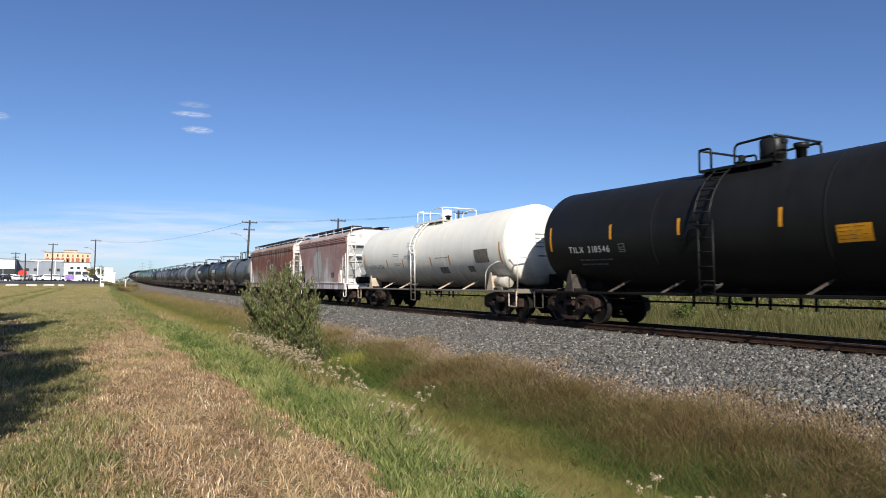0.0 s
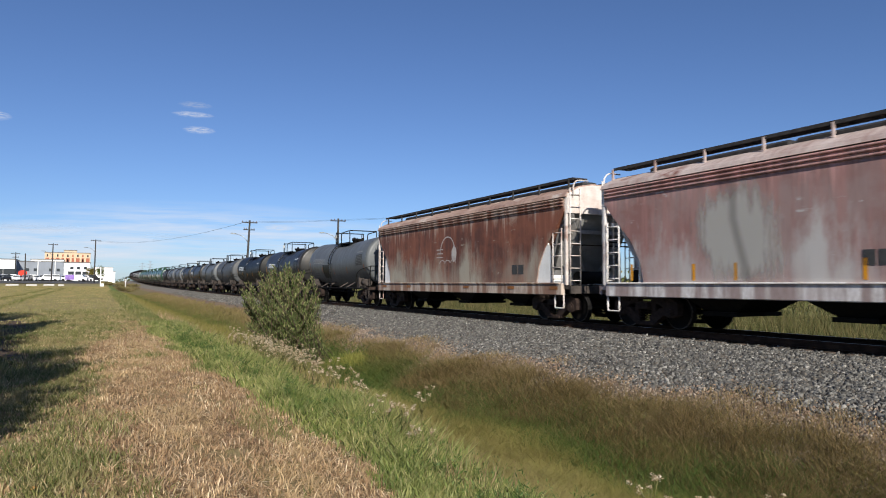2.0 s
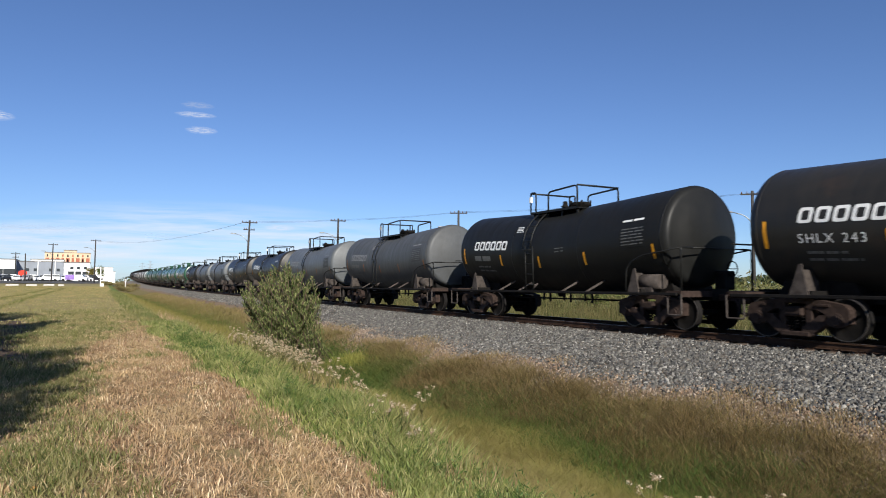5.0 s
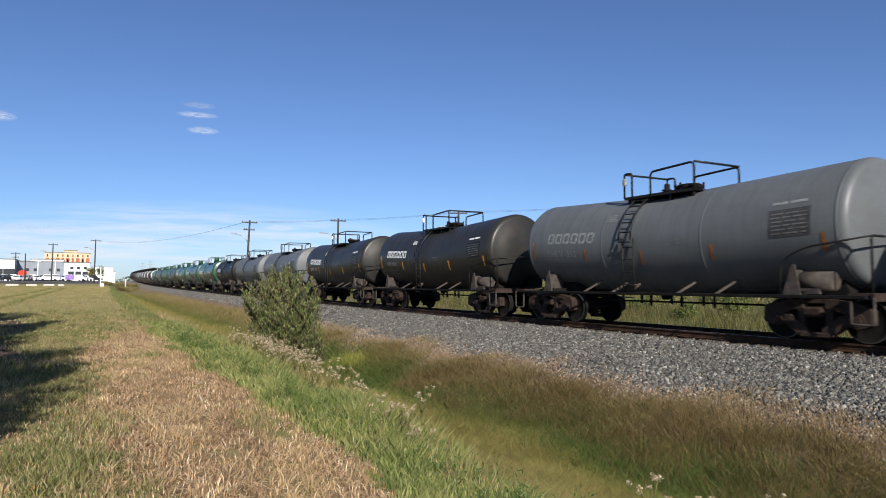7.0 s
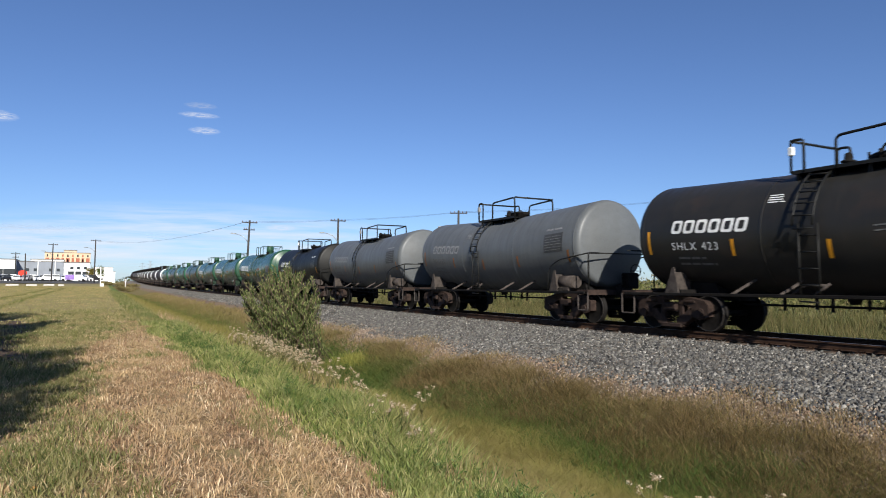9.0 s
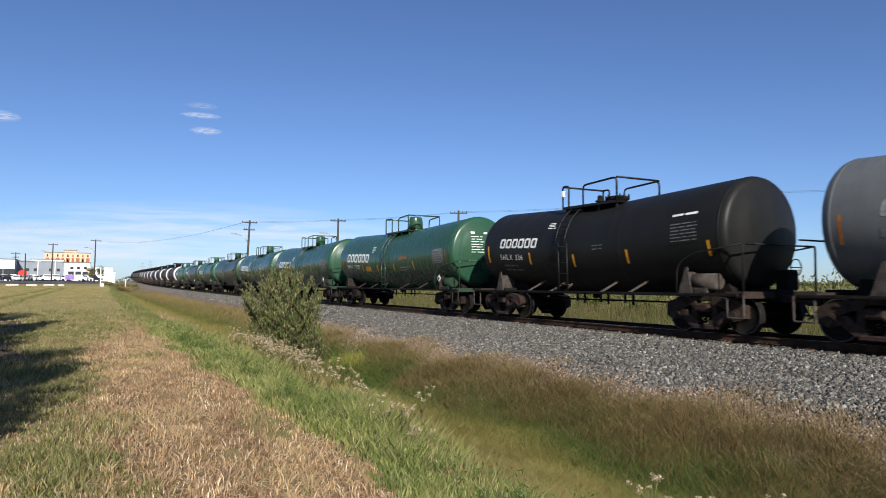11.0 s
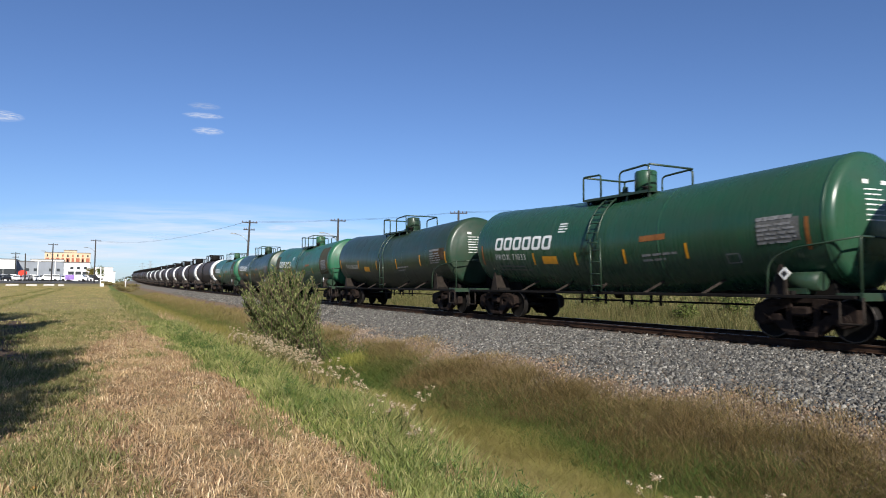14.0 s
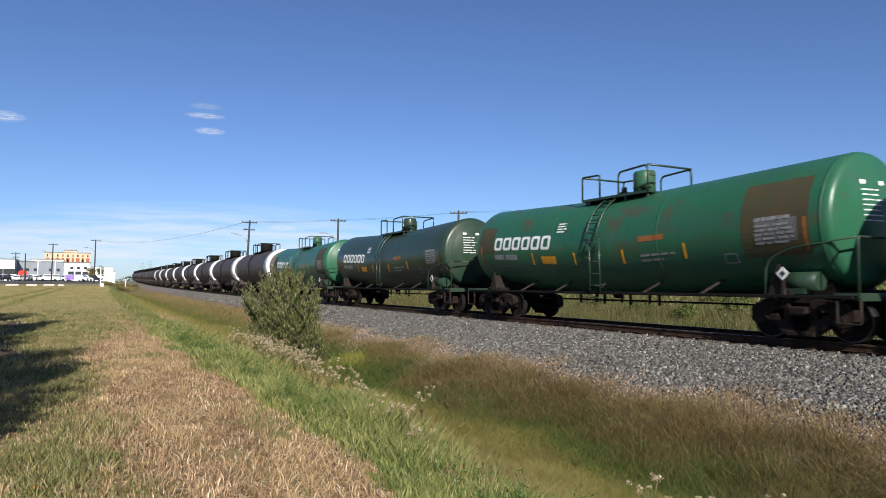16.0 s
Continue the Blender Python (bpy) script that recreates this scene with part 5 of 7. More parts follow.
def scatter(k, x0, x1, y0, y1, keep=None, power=1.0):
    """k feet between the given offsets from the track and distances, thinning out with distance; keep: a test on x, u, y."""
    y = y0 + (y1 - y0) * RNG.random(k) ** power
    u = RNG.uniform(x0, x1, k)
    x = track_x(y)[0] + u
    if keep is not None:
        ok = keep(x, u, y)
        x, y = x[ok], y[ok]
    return np.stack([x, y, land(x, y)], 1)


def clumps(k, each, spread, x0, x1, y0, y1, keep=None, power=1.0):
    """Feet gathered in k small clumps of about each blades."""
    c = scatter(k, x0, x1, y0, y1, keep, power)
    p = np.repeat(c, RNG.integers(each // 2, each * 2, len(c)), axis=0)
    s = spread * (1 + p[:, 1:2] / 16)
    p[:, :2] += RNG.normal(0, 1, (len(p), 2)) * s
    p[:, 2] = land(p[:, 0], p[:, 1])
    return p


def patchy(x, y, s=1.0):
    """Smooth patches between 0 and 1."""
    f = np.sin(x * 0.9 * s + 1.3 * np.sin(y * 0.31 * s)) + np.sin(y * 0.47 * s + 1.1 * np.sin(x * 0.63 * s + 2)) + 0.7 * np.sin(x * 2.1 * s - y * 0.8 * s + 1) + 0.5 * np.sin(y * 1.9 * s + x * 1.3 * s)
    return np.clip(0.5 + f * 0.22, 0, 1)


def turf(name, p, h, w, lean, mat, label, flat=0.0):
    v, q, tr = blades(p, h, w, lean, flat)
    return tagged(sheet(name, v, [q, tr], [mat]), label, "grass", kind="stuff")


# mown field: loose straw, stubble, green regrowth
straw_mat = leaf_material("cut_straw", [(0.13, 0.075, 0.04), (0.5, 0.33, 0.18), (0.8, 0.6, 0.38), (0.22, 0.13, 0.07), (0.92, 0.77, 0.54), (0.6, 0.41, 0.23), (0.1, 0.058, 0.032), (0.36, 0.225, 0.125)], 0.7, 0.3, ((0.58, 0.42, 0.22), (0.27, 0.16, 0.09), 2.6))
tuft_mat = leaf_material("dry_grass_tuft", [(0.36, 0.23, 0.125), (0.58, 0.41, 0.23), (0.13, 0.08, 0.045), (0.76, 0.58, 0.37), (0.22, 0.135, 0.075), (0.46, 0.31, 0.18)], 0.7, 0.35, ((0.5, 0.37, 0.2), (0.24, 0.14, 0.08), 2.2))
green_mat = leaf_material("short_green_grass", [(0.1, 0.12, 0.035), (0.18, 0.19, 0.06), (0.25, 0.24, 0.085), (0.42, 0.35, 0.17), (0.09, 0.105, 0.03), (0.46, 0.38, 0.2)], 0.6, 0.4, ((0.13, 0.155, 0.042), (0.34, 0.26, 0.13), 2.0))


def brink(y):
    """Where the mown field ends and where the green verge ends, as offsets from the track."""
    left = np.interp(y, [4.7, 7, 12, 20, 36, 160], [-12.3, -12.18, -12.32, -12.55, -12.6, -12.85]) + 0.1 * np.sin(y * 1.3) + 0.07 * np.sin(y * 3.1 + 1)
    right = np.interp(y, [3.5, 5.5, 8, 10.5, 16, 24, 28, 40, 64, 100], [-11.3, -11.15, -10.9, -10.7, -10.4, -10.8, -11.0, -10.9, -10.6, -10.4]) + 0.15 * np.sin(y * 0.8) + 0.1 * np.sin(y * 2.3)
    return left, right


def mown(x, u, y):
    return (x > -0.115 * y - 1.2) & (bare(x, y) < 0.3 + 0.7 * RNG.random(len(x))) & (RNG.random(len(x)) < np.clip((44 - y) / 26, 0, 1)) & (u < brink(y)[0] + 0.05)


def brown(x, y):
    """How far the cut straw still lies brown: near and along the edge of the field."""
    return np.clip(1.15 - (y - 15 - 5.0 * np.clip(x, -1, 2)) / 9, 0, 1) * np.clip((x + 0.03 * y - 0.5) / 0.9 + 0.5, 0.15, 1)


p = scatter(230000, -20, -12.0, 3.3, 34, mown, 1.6)
p = p[(patchy(p[:, 0] * 4, p[:, 1] * 4) > 0.4 * RNG.random(len(p))) & (brown(p[:, 0], p[:, 1]) > RNG.random(len(p)))]
far = 1 + p[:, 1] / 11
turf("straw_litter", p, RNG.uniform(0.04, 0.13, len(p)), 0.0072 * far, 1.5, straw_mat, "cut straw lying over the mown field", 0.74)
p = clumps(7000, 12, 0.035, -20, -12.0, 3.3, 36, lambda x, u, y: mown(x, u, y) & (brown(x, y) > 0.8 * RNG.random(len(x))), 1.6)
far = 1 + p[:, 1] / 13
turf("straw_tufts", p, RNG.uniform(0.03, 0.1, len(p)) * (0.6 + 0.9 * patchy(p[:, 0] * 5, p[:, 1] * 5 + 2)), 0.0075 * far, 0.7, tuft_mat, "low dry tufts left standing by the mower", 0.15)
p = clumps(5200, 7, 0.03, -20, -12.0, 3.3, 38, mown, 1.7)
far = 1 + p[:, 1] / 12
turf("stubble", p, RNG.uniform(0.025, 0.085, len(p)) * (1 + 0.6 * (RNG.random(len(p)) > 0.93)), 0.006 * far, 0.35, straw_mat, "pale stubble standing on the mown field")
p = clumps(17000, 14, 0.055, -20, -12.0, 3.3, 45, lambda x, u, y: mown(x, u, y) & (0.8 * patchy(x * 1.6, y * 1.2) + 0.85 * (1 - brown(x, y)) + 0.12 * (x < 0.0) > 0.62 + 0.4 * RNG.random(len(x))), 1.5)
far = 1 + p[:, 1] / 12
turf("short_grass", p, RNG.uniform(0.03, 0.11, len(p)) * (0.5 + patchy(p[:, 0] * 4 + 1, p[:, 1] * 4)), 0.0072 * far, 0.7, green_mat, "short green regrowth in patches on the mown field")
p = scatter(95000, -40, -12.2, 12, 150, lambda x, u, y: (x > -0.115 * y - 1.5) & (bare(x, y) < 0.5) & (RNG.random(len(x)) < np.clip((y - 10) / 14, 0, 1)), 1.35)
turf("far_grass", p, RNG.uniform(0.05, 0.13, len(p)), 0.016 * (p[:, 1] / 30), 0.5, leaf_material("far_dry_grass", [(0.22, 0.2, 0.075), (0.36, 0.3, 0.13), (0.46, 0.38, 0.19), (0.18, 0.18, 0.06), (0.28, 0.24, 0.1)], 0.8, 0.35, ((0.17, 0.19, 0.06), (0.5, 0.34, 0.17), 1.1)), "yellowed grass of the distant field")
y = 26 + 105 * RNG.random(9000)
x = np.interp(y, [20, 40, 60, 80, 105, 130], [-3.4, -4.3, -4.5, -4.2, -3.5, -2.9]) + RNG.normal(0, 0.22, 9000) + np.where(RNG.random(9000) < 0.5, 0.0, -1.9)
turf("track_grass", np.stack([x, y, land(x, y)], 1), RNG.uniform(0.05, 0.12, 9000), 0.014 * (y / 26), 0.6, leaf_material("trodden_green_grass", [(0.1, 0.12, 0.035), (0.15, 0.165, 0.05), (0.2, 0.19, 0.065)], 0.7, 0.35), "greener grass in old wheel tracks across the field")
k = 900
p = np.stack([RNG.normal(1.82, 0.12, k), RNG.normal(7.75, 0.5, k), np.zeros(k)], 1)
p[:, 2] = land(p[:, 0], p[:, 1])
turf("green_regrowth", p, RNG.uniform(0.04, 0.1, k), np.full(k, 0.009), 0.5, green_mat, "strip of fresh green regrowth in the mown field")
# a clump of stiff stubble
k = 60
p = np.stack([RNG.normal(0.78, 0.12, k), RNG.normal(7.6, 0.16, k), np.zeros(k)], 1)
p[:, 2] = land(p[:, 0], p[:, 1])
turf("stubble_clump", p, RNG.uniform(0.06, 0.17, k), np.full(k, 0.007), 0.6, tuft_mat, "clump of stiff pale stalks left by the mower")

# green verge along the edge of the ditch
far_verge_mat = leaf_material("dull_verge_grass", [(0.13, 0.15, 0.045), (0.2, 0.22, 0.065), (0.1, 0.13, 0.035), (0.36, 0.3, 0.14), (0.25, 0.24, 0.08)], 0.6, 0.4, ((0.09, 0.13, 0.035), (0.3, 0.25, 0.11), 0.9))
verge_mat = leaf_material("lush_verge_grass", [(0.045, 0.065, 0.016), (0.19, 0.245, 0.06), (0.42, 0.44, 0.14), (0.055, 0.08, 0.02), (0.54, 0.49, 0.22), (0.27, 0.31, 0.09), (0.12, 0.17, 0.04), (0.48, 0.39, 0.19)], 0.5, 0.45, ((0.125, 0.18, 0.043), (0.4, 0.4, 0.145), 3.2))


def verge(x, u, y):
    left, right = brink(y)
    return (u > left - 0.1 + (0.3 + 0.012 * y) * RNG.random(len(u))) & (u < right + 0.25 * RNG.random(len(u)))


p = clumps(19000, 11, 0.04, -12.75, -9.4, 2.6, 30, lambda x, u, y: verge(x, u, y) & (RNG.random(len(u)) > np.clip((y - 12) / 26, 0, 0.75)), 1.6)
edge = np.clip((p[:, 0] - track_x(p[:, 1])[0] + 12.2) / 1.0, 0, 1)
far = 1 + p[:, 1] / 14
turf("verge_grass", p, RNG.uniform(0.08, 0.3, len(p)) * (0.4 + 0.9 * patchy(p[:, 0] * 3, p[:, 1] * 2)) * (0.6 + 0.7 * edge) * np.interp(p[:, 1], [3, 9], [0.75, 1.1]), 0.0098 * far, 0.7, verge_mat, "lush green grass along the brink of the ditch")
# dry stalks that stand through the verge towards the ditch
p = clumps(1000, 5, 0.06, -12.2, -8.6, 4.5, 40, lambda x, u, y: np.abs(u - brink(y)[1] - 0.1) < 0.55 * RNG.random(len(u)), 1.2)
turf("dry_stalks", p, RNG.uniform(0.25, 0.62, len(p)) * np.interp(p[:, 1], [3, 9], [0.7, 1.0]), 0.0045 * (1 + p[:, 1] / 12), 0.35, tuft_mat, "thin dry stalks standing along the brink")
p = scatter(22000, -12.9, -9.3, 28, 110, verge, 1.4)
turf("verge_grass", p, RNG.uniform(0.08, 0.26, len(p)), 0.01 * (1 + p[:, 1] / 16), 0.5, far_verge_mat, "distant green grass along the brink of the ditch")

# soft grass in the ditch
ditch_mat = leaf_material("fine_ditch_grass", [(0.16, 0.15, 0.045), (0.25, 0.215, 0.07), (0.21, 0.21, 0.055), (0.29, 0.23, 0.1), (0.2, 0.145, 0.065), (0.33, 0.29, 0.11)], 0.7, 0.4, ((0.08, 0.125, 0.022), (0.16, 0.11, 0.05), 1.3), (3.4, 9.4, [(0.0, (0.38, 0.31, 0.125)), (0.3, (0.29, 0.25, 0.07)), (0.46, (0.22, 0.205, 0.048)), (0.56, (0.085, 0.12, 0.02)), (0.66, (0.12, 0.12, 0.035)), (0.78, (0.2, 0.15, 0.06)), (1.0, (0.28, 0.2, 0.1))]))
seed_mat = leaf_material("brown_seed_grass", [(0.19, 0.13, 0.065), (0.3, 0.21, 0.11), (0.4, 0.29, 0.16), (0.17, 0.14, 0.055), (0.25, 0.19, 0.085)], 0.8, 0.4)


def toe(y):
    return -6.4 + np.interp(y, [15, 50], [0, 0.8]) + 0.25 * np.sin(y * 1.1) + 0.15 * np.sin(y * 2.7)


def in_ditch(x, u, y):
    return (u < toe(y) + 0.5 * RNG.random(len(u)) ** 2) & (u > brink(y)[1] - 0.3)


p = scatter(330000, -12.0, -4.8, 2.6, 26, in_ditch, 1.5)
far = 1 + p[:, 1] / 12
turf("ditch_grass", p, RNG.uniform(0.1, 0.32, len(p)) * (0.4 + 1.0 * patchy(p[:, 0] + 5, p[:, 1], 1.6)), 0.0036 * far, 1.3, ditch_mat, "fine olive grass filling the ditch", 0.4)
p = scatter(52000, -11.0, -4.0, 24, 120, lambda x, u, y: (u < toe(y)) & (u > brink(y)[1] - 0.2), 1.4)
turf("ditch_grass", p, RNG.uniform(0.12, 0.34, len(p)), 0.007 * (1 + p[:, 1] / 14), 0.6, ditch_mat, "distant olive grass in the ditch")
p = clumps(9500, 11, 0.09, -11.0, -4.6, 2.6, 40, lambda x, u, y: in_ditch(x, u, y) & (patchy(x + 9, y, 1.1) + 0.5 * (u > -7.2) - 0.3 * (u < -7.9) - 0.3 * (y > 15) * (u < -6.6) + 0.25 * (y < 10) * (u > -7.6) > 0.62 + 0.4 * RNG.random(len(x))), 1.5)
far = 1 + p[:, 1] / 12
turf("seed_grass", p, RNG.uniform(0.14, 0.36, len(p)), 0.0032 * far, 1.1, seed_mat, "brown seeding grass on the side of the bank", 0.3)
# dark tussocks on the bank and greener growth along the bottom of the ditch
tussock_mat = leaf_material("dark_tussock_grass", [(0.095, 0.072, 0.024), (0.19, 0.13, 0.052), (0.07, 0.064, 0.02), (0.27, 0.185, 0.085), (0.14, 0.105, 0.038)], 0.75, 0.35)
p = clumps(150, 140, 0.17, -8.0, -5.9, 3.0, 15, lambda x, u, y: u < toe(y) + 0.3, 1.1)
turf("dark_tussocks", p, RNG.uniform(0.14, 0.42, len(p)) * (0.6 + 0.7 * patchy(p[:, 0] * 3, p[:, 1] * 3)), 0.0042 * (1 + p[:, 1] / 12), 0.9, tussock_mat, "dark brownish tussocks on the side of the bank", 0.25)
bottom_mat = leaf_material("fresh_ditch_bottom_grass", [(0.045, 0.085, 0.016), (0.085, 0.14, 0.026), (0.12, 0.165, 0.036), (0.035, 0.062, 0.012)], 0.65, 0.4)
p = clumps(120, 190, 0.24, -8.7, -7.2, 3.0, 24, None, 1.25)
turf("ditch_bottom_grass", p, RNG.uniform(0.12, 0.32, len(p)), 0.0045 * (1 + p[:, 1] / 12), 0.9, bottom_mat, "fresh green grass in the wet bottom of the ditch", 0.25)
# sparse tufts on the gravel
p = clumps(3600, 16, 0.09, -6.9, -3.6, 2.5, 50, lambda x, u, y: (u > toe(y) - 0.3) & (u < toe(y) + 1.3) & (patchy(x * 2, y * 2 + 3) > 0.5), 1.3)
turf("gravel_tufts", p, RNG.uniform(0.05, 0.18, len(p)), 0.004 * (1 + p[:, 1] / 14), 0.6, seed_mat, "sparse dry tufts growing in the gravel")
# the same covers round and behind the camera
def strew(name, k, x0, x1, h0, h1, w, lean, mat, label, flat=0.0):
    x, y = RNG.uniform(x0, x1, k), RNG.uniform(-10, 4.2, k)
    far = (y < 3.0) | (x < -0.4)
    x, y = x[far], y[far]
    turf(name, np.stack([x, y, land(x, y)], 1), RNG.uniform(h0, h1, len(x)), np.full(len(x), w), lean, mat, label, flat)


strew("straw_litter", 42000, -9, 2.3, 0.06, 0.16, 0.01, 1.5, straw_mat, "cut straw lying over the mown field", 0.72)
strew("short_grass", 12000, -9, 2.3, 0.04, 0.12, 0.008, 0.5, green_mat, "short green regrowth on the mown field")
strew("verge_grass", 16000, 2.2, 3.6, 0.1, 0.36, 0.011, 0.6, verge_mat, "lush green grass along the brink of the ditch")
strew("ditch_grass", 30000, 3.5, 8.2, 0.14, 0.4, 0.008, 0.7, ditch_mat, "fine olive grass filling the ditch")
# a bright yellow-green tussock near the shrub
k = 900
p = np.stack([RNG.normal(6.9, 0.25, k), RNG.normal(18.6, 0.4, k), np.zeros(k)], 1)
p[:, 2] = land(p[:, 0], p[:, 1])
turf("yellow_tussock", p, RNG.uniform(0.12, 0.42, k), np.full(k, 0.011), 0.7, leaf_material("yellow_green_grass", [(0.22, 0.22, 0.05), (0.3, 0.29, 0.07), (0.17, 0.18, 0.04)]), "yellow-green tussock in the ditch")

# rough field behind the railway
field_mat = leaf_material("tall_rough_grass", [(0.06, 0.07, 0.02), (0.13, 0.12, 0.042), (0.22, 0.18, 0.08), (0.08, 0.09, 0.025), (0.15, 0.11, 0.05), (0.045, 0.058, 0.015)], 0.7, 0.35, ((0.17, 0.14, 0.06), (0.07, 0.09, 0.022), 1.5))
p = scatter(60000, 3.6, 16, -2, 60, None, 1.2)
turf("rough_grass", p, RNG.uniform(0.25, 0.85, len(p)) * (0.6 + 0.7 * patchy(p[:, 0], p[:, 1])), 0.012 * (1 + p[:, 1].clip(0) / 25), 0.4, field_mat, "tall rough grass behind the railway")
p = scatter(40000, 14, 60, 0, 170, None, 1.1)
turf("rough_grass", p, RNG.uniform(0.35, 0.8, len(p)), 0.02 * (1 + p[:, 1].clip(0) / 25), 0.4, field_mat, "tall rough grass of the field behind the railway")


# ---------------------------------------------------------------- the track
def stones(p, size):
    """Broken stones: skewed eight-sided lumps, turned at random."""
    k = len(p)
    base = np.array([[1, 0.3, 0], [-0.3, 1, 0], [-1, -0.3, 0], [0.3, -1, 0], [0.2, 0.1, 0.85], [-0.1, -0.2, -0.85]]) * 0.66
    v = base[None] * RNG.uniform(0.6, 1.15, (k, 1, 3)) + RNG.uniform(-0.22, 0.22, (k, 6, 3))
    q = RNG.normal(size=(k, 4))
    q /= np.linalg.norm(q, axis=1)[:, None]
    w, x, y, z = q.T
    r = np.stack([1 - 2 * (y * y + z * z), 2 * (x * y - z * w), 2 * (x * z + y * w), 2 * (x * y + z * w), 1 - 2 * (x * x + z * z), 2 * (y * z - x * w),
                  2 * (x * z - y * w), 2 * (y * z + x * w), 1 - 2 * (x * x + y * y)], 1).reshape(k, 3, 3)
    v = np.einsum("kij,knj->kni", r, v) * size[:, None, None] + p[:, None, :]
    f = np.array([[0, 1, 4], [1, 2, 4], [2, 3, 4], [3, 0, 4], [1, 0, 5], [2, 1, 5], [3, 2, 5], [0, 3, 5]])
    return v.reshape(-1, 3), ((np.arange(k) * 6)[:, None, None] + f[None]).reshape(-1, 3)


def stone_material(name, cols):
    m, t, b, tc = nodes_of(name)
    geo = t.nodes.new("ShaderNodeNewGeometry")
    k = len(cols)
    col = ramp_of(t, geo.outputs["Random Per Island"], [(i / (k - 1), c) for i, c in enumerate(cols)])
    fine = noise_of(t, mapped(t, tc, (1, 1, 1)), 60.0, 3)
    col = mixed(t, ramp_of(t, fine, [(0.3, 0.4), (0.6, 0.0)]), col, (0.06, 0.055, 0.05))
    t.links.new(col, b.inputs["Base Color"])
    b.inputs["Roughness"].default_value = 0.85
    return m


ballast_mat = stone_material("grey_crushed_ballast", [(0.012, 0.011, 0.01), (0.08, 0.078, 0.07), (0.2, 0.19, 0.168), (0.028, 0.027, 0.024), (0.14, 0.118, 0.092), (0.02, 0.019, 0.017), (0.26, 0.245, 0.215), (0.055, 0.054, 0.049), (0.14, 0.137, 0.126), (0.022, 0.021, 0.019), (0.4, 0.38, 0.34)])
toe_mat = stone_material("warm_pit_gravel", [(0.1, 0.075, 0.055), (0.27, 0.19, 0.13), (0.11, 0.095, 0.08), (0.34, 0.21, 0.125), (0.075, 0.07, 0.066), (0.48, 0.39, 0.29), (0.16, 0.11, 0.075), (0.06, 0.055, 0.05)])


def bank(k, u0, u1, y0, y1, power, keep=None):
    y = y0 + (y1 - y0) * RNG.random(k) ** power
    u = RNG.uniform(u0, u1, k)
    ok = (u > toe(y) + 0.95 + 1.0 * RNG.random(k)) if keep is None else keep(u, y)
    u, y = u[ok], y[ok]
    x = track_x(y)[0] + u
    return np.stack([x, y, land(x, y) + 0.008], 1)


p = bank(112000, -6.2, -1.45, 2.2, 32, 1.45)
size = RNG.uniform(0.03, 0.082, len(p)) * (1 + p[:, 1] / 90)
v, q = stones(p, size)
tagged(sheet("ballast_stones", v, [q], [ballast_mat]), "grey crushed stone ballast on the shoulder of the track", "ballast", kind="stuff")
p = bank(16000, -5.5, -1.45, 30, 110, 1.3)
v, q = stones(p, RNG.uniform(0.06, 0.11, len(p)))
tagged(sheet("ballast_stones", v, [q], [ballast_mat]), "distant grey ballast beside the track", "ballast", kind="stuff")
p = bank(9000, -1.5, 3.6, -2, 60, 1.2, lambda u, y: u > -9)
v, q = stones(p, RNG.uniform(0.04, 0.08, len(p)) * (1 + p[:, 1].clip(0) / 60))
tagged(sheet("ballast_stones", v, [q], [ballast_mat]), "grey ballast between and behind the rails", "ballast", kind="stuff")
p = bank(76000, -7.6, -3.0, 1.5, 40, 1.3, lambda u, y: (u > toe(y) - 0.4) & (u < toe(y) + 1.4 + 1.0 * RNG.random(len(u))))
v, q = stones(p, RNG.uniform(0.018, 0.046, len(p)) * (1 + p[:, 1] / 60))
tagged(sheet("toe_gravel", v, [q], [toe_mat]), "warm buff gravel spilled at the foot of the bank", "gravel", kind="stuff")

track = tagged(new("railway_track"), "rust-brown rails on dark timber ties in grey ballast", "railway track", kind="structure")
RAIL = [(-0.036, 0.0), (0.036, 0.0), (0.036, -0.035), (0.01, -0.05), (0.01, -0.14), (0.07, -0.155), (0.07, -0.172), (-0.07, -0.172), (-0.07, -0.155), (-0.01, -0.14), (-0.01, -0.05), (-0.036, -0.035)]
ss = list(np.arange(-60, 100, 5.0)) + list(np.arange(100, 700, 12.0))
for off in (-0.75, 0.75):
    bm = bmesh.new()
    rings = []
    for s in ss:
        x, z, dx, dz = track_at(s)
        rings.append([bm.verts.new((x + off + a, s, z + b)) for a, b in RAIL])
    for q, w in zip(rings, rings[1:]):
        for k in range(len(RAIL)):
            f = bm.faces.new((q[k], w[k], w[(k + 1) % len(RAIL)], q[(k + 1) % len(RAIL)]))
            f.material_index = 1 if k == 0 else 0
    part("rail", bm, [M["rail"], M["railhead"]], track)
tie = bpy.data.meshes.new("tie")
bm = box(bmesh.new(), (0, 0, 0), (2.6, 0.22, 0.16), bevel=0.012)
for sx in (-0.75, 0.75):
    box(bm, (sx, 0, 0.085), (0.34, 0.18, 0.02), mat=1)
    for dx in (-0.11, 0.11):
        for dy in (-0.06, 0.06):
            box(bm, (sx + dx, dy, 0.105), (0.025, 0.025, 0.04), mat=1)
bm.to_mesh(tie)
bm.free()
tie.materials.append(M["tie"])
tie.materials.append(M["rail"])
for k in range(220):
    s = -6 + k * 0.53
    x, z, dx, dz = track_at(s)
    ob = new("tie", tie)
    ob.parent = track
    ob.matrix_basis = pose(x + random.uniform(-0.03, 0.03), s, z - 0.255, 0, 0, random.uniform(-0.8, 0.8))


# ---------------------------------------------------------------- plants
def lz(x, y):
    return float(land(x, y))


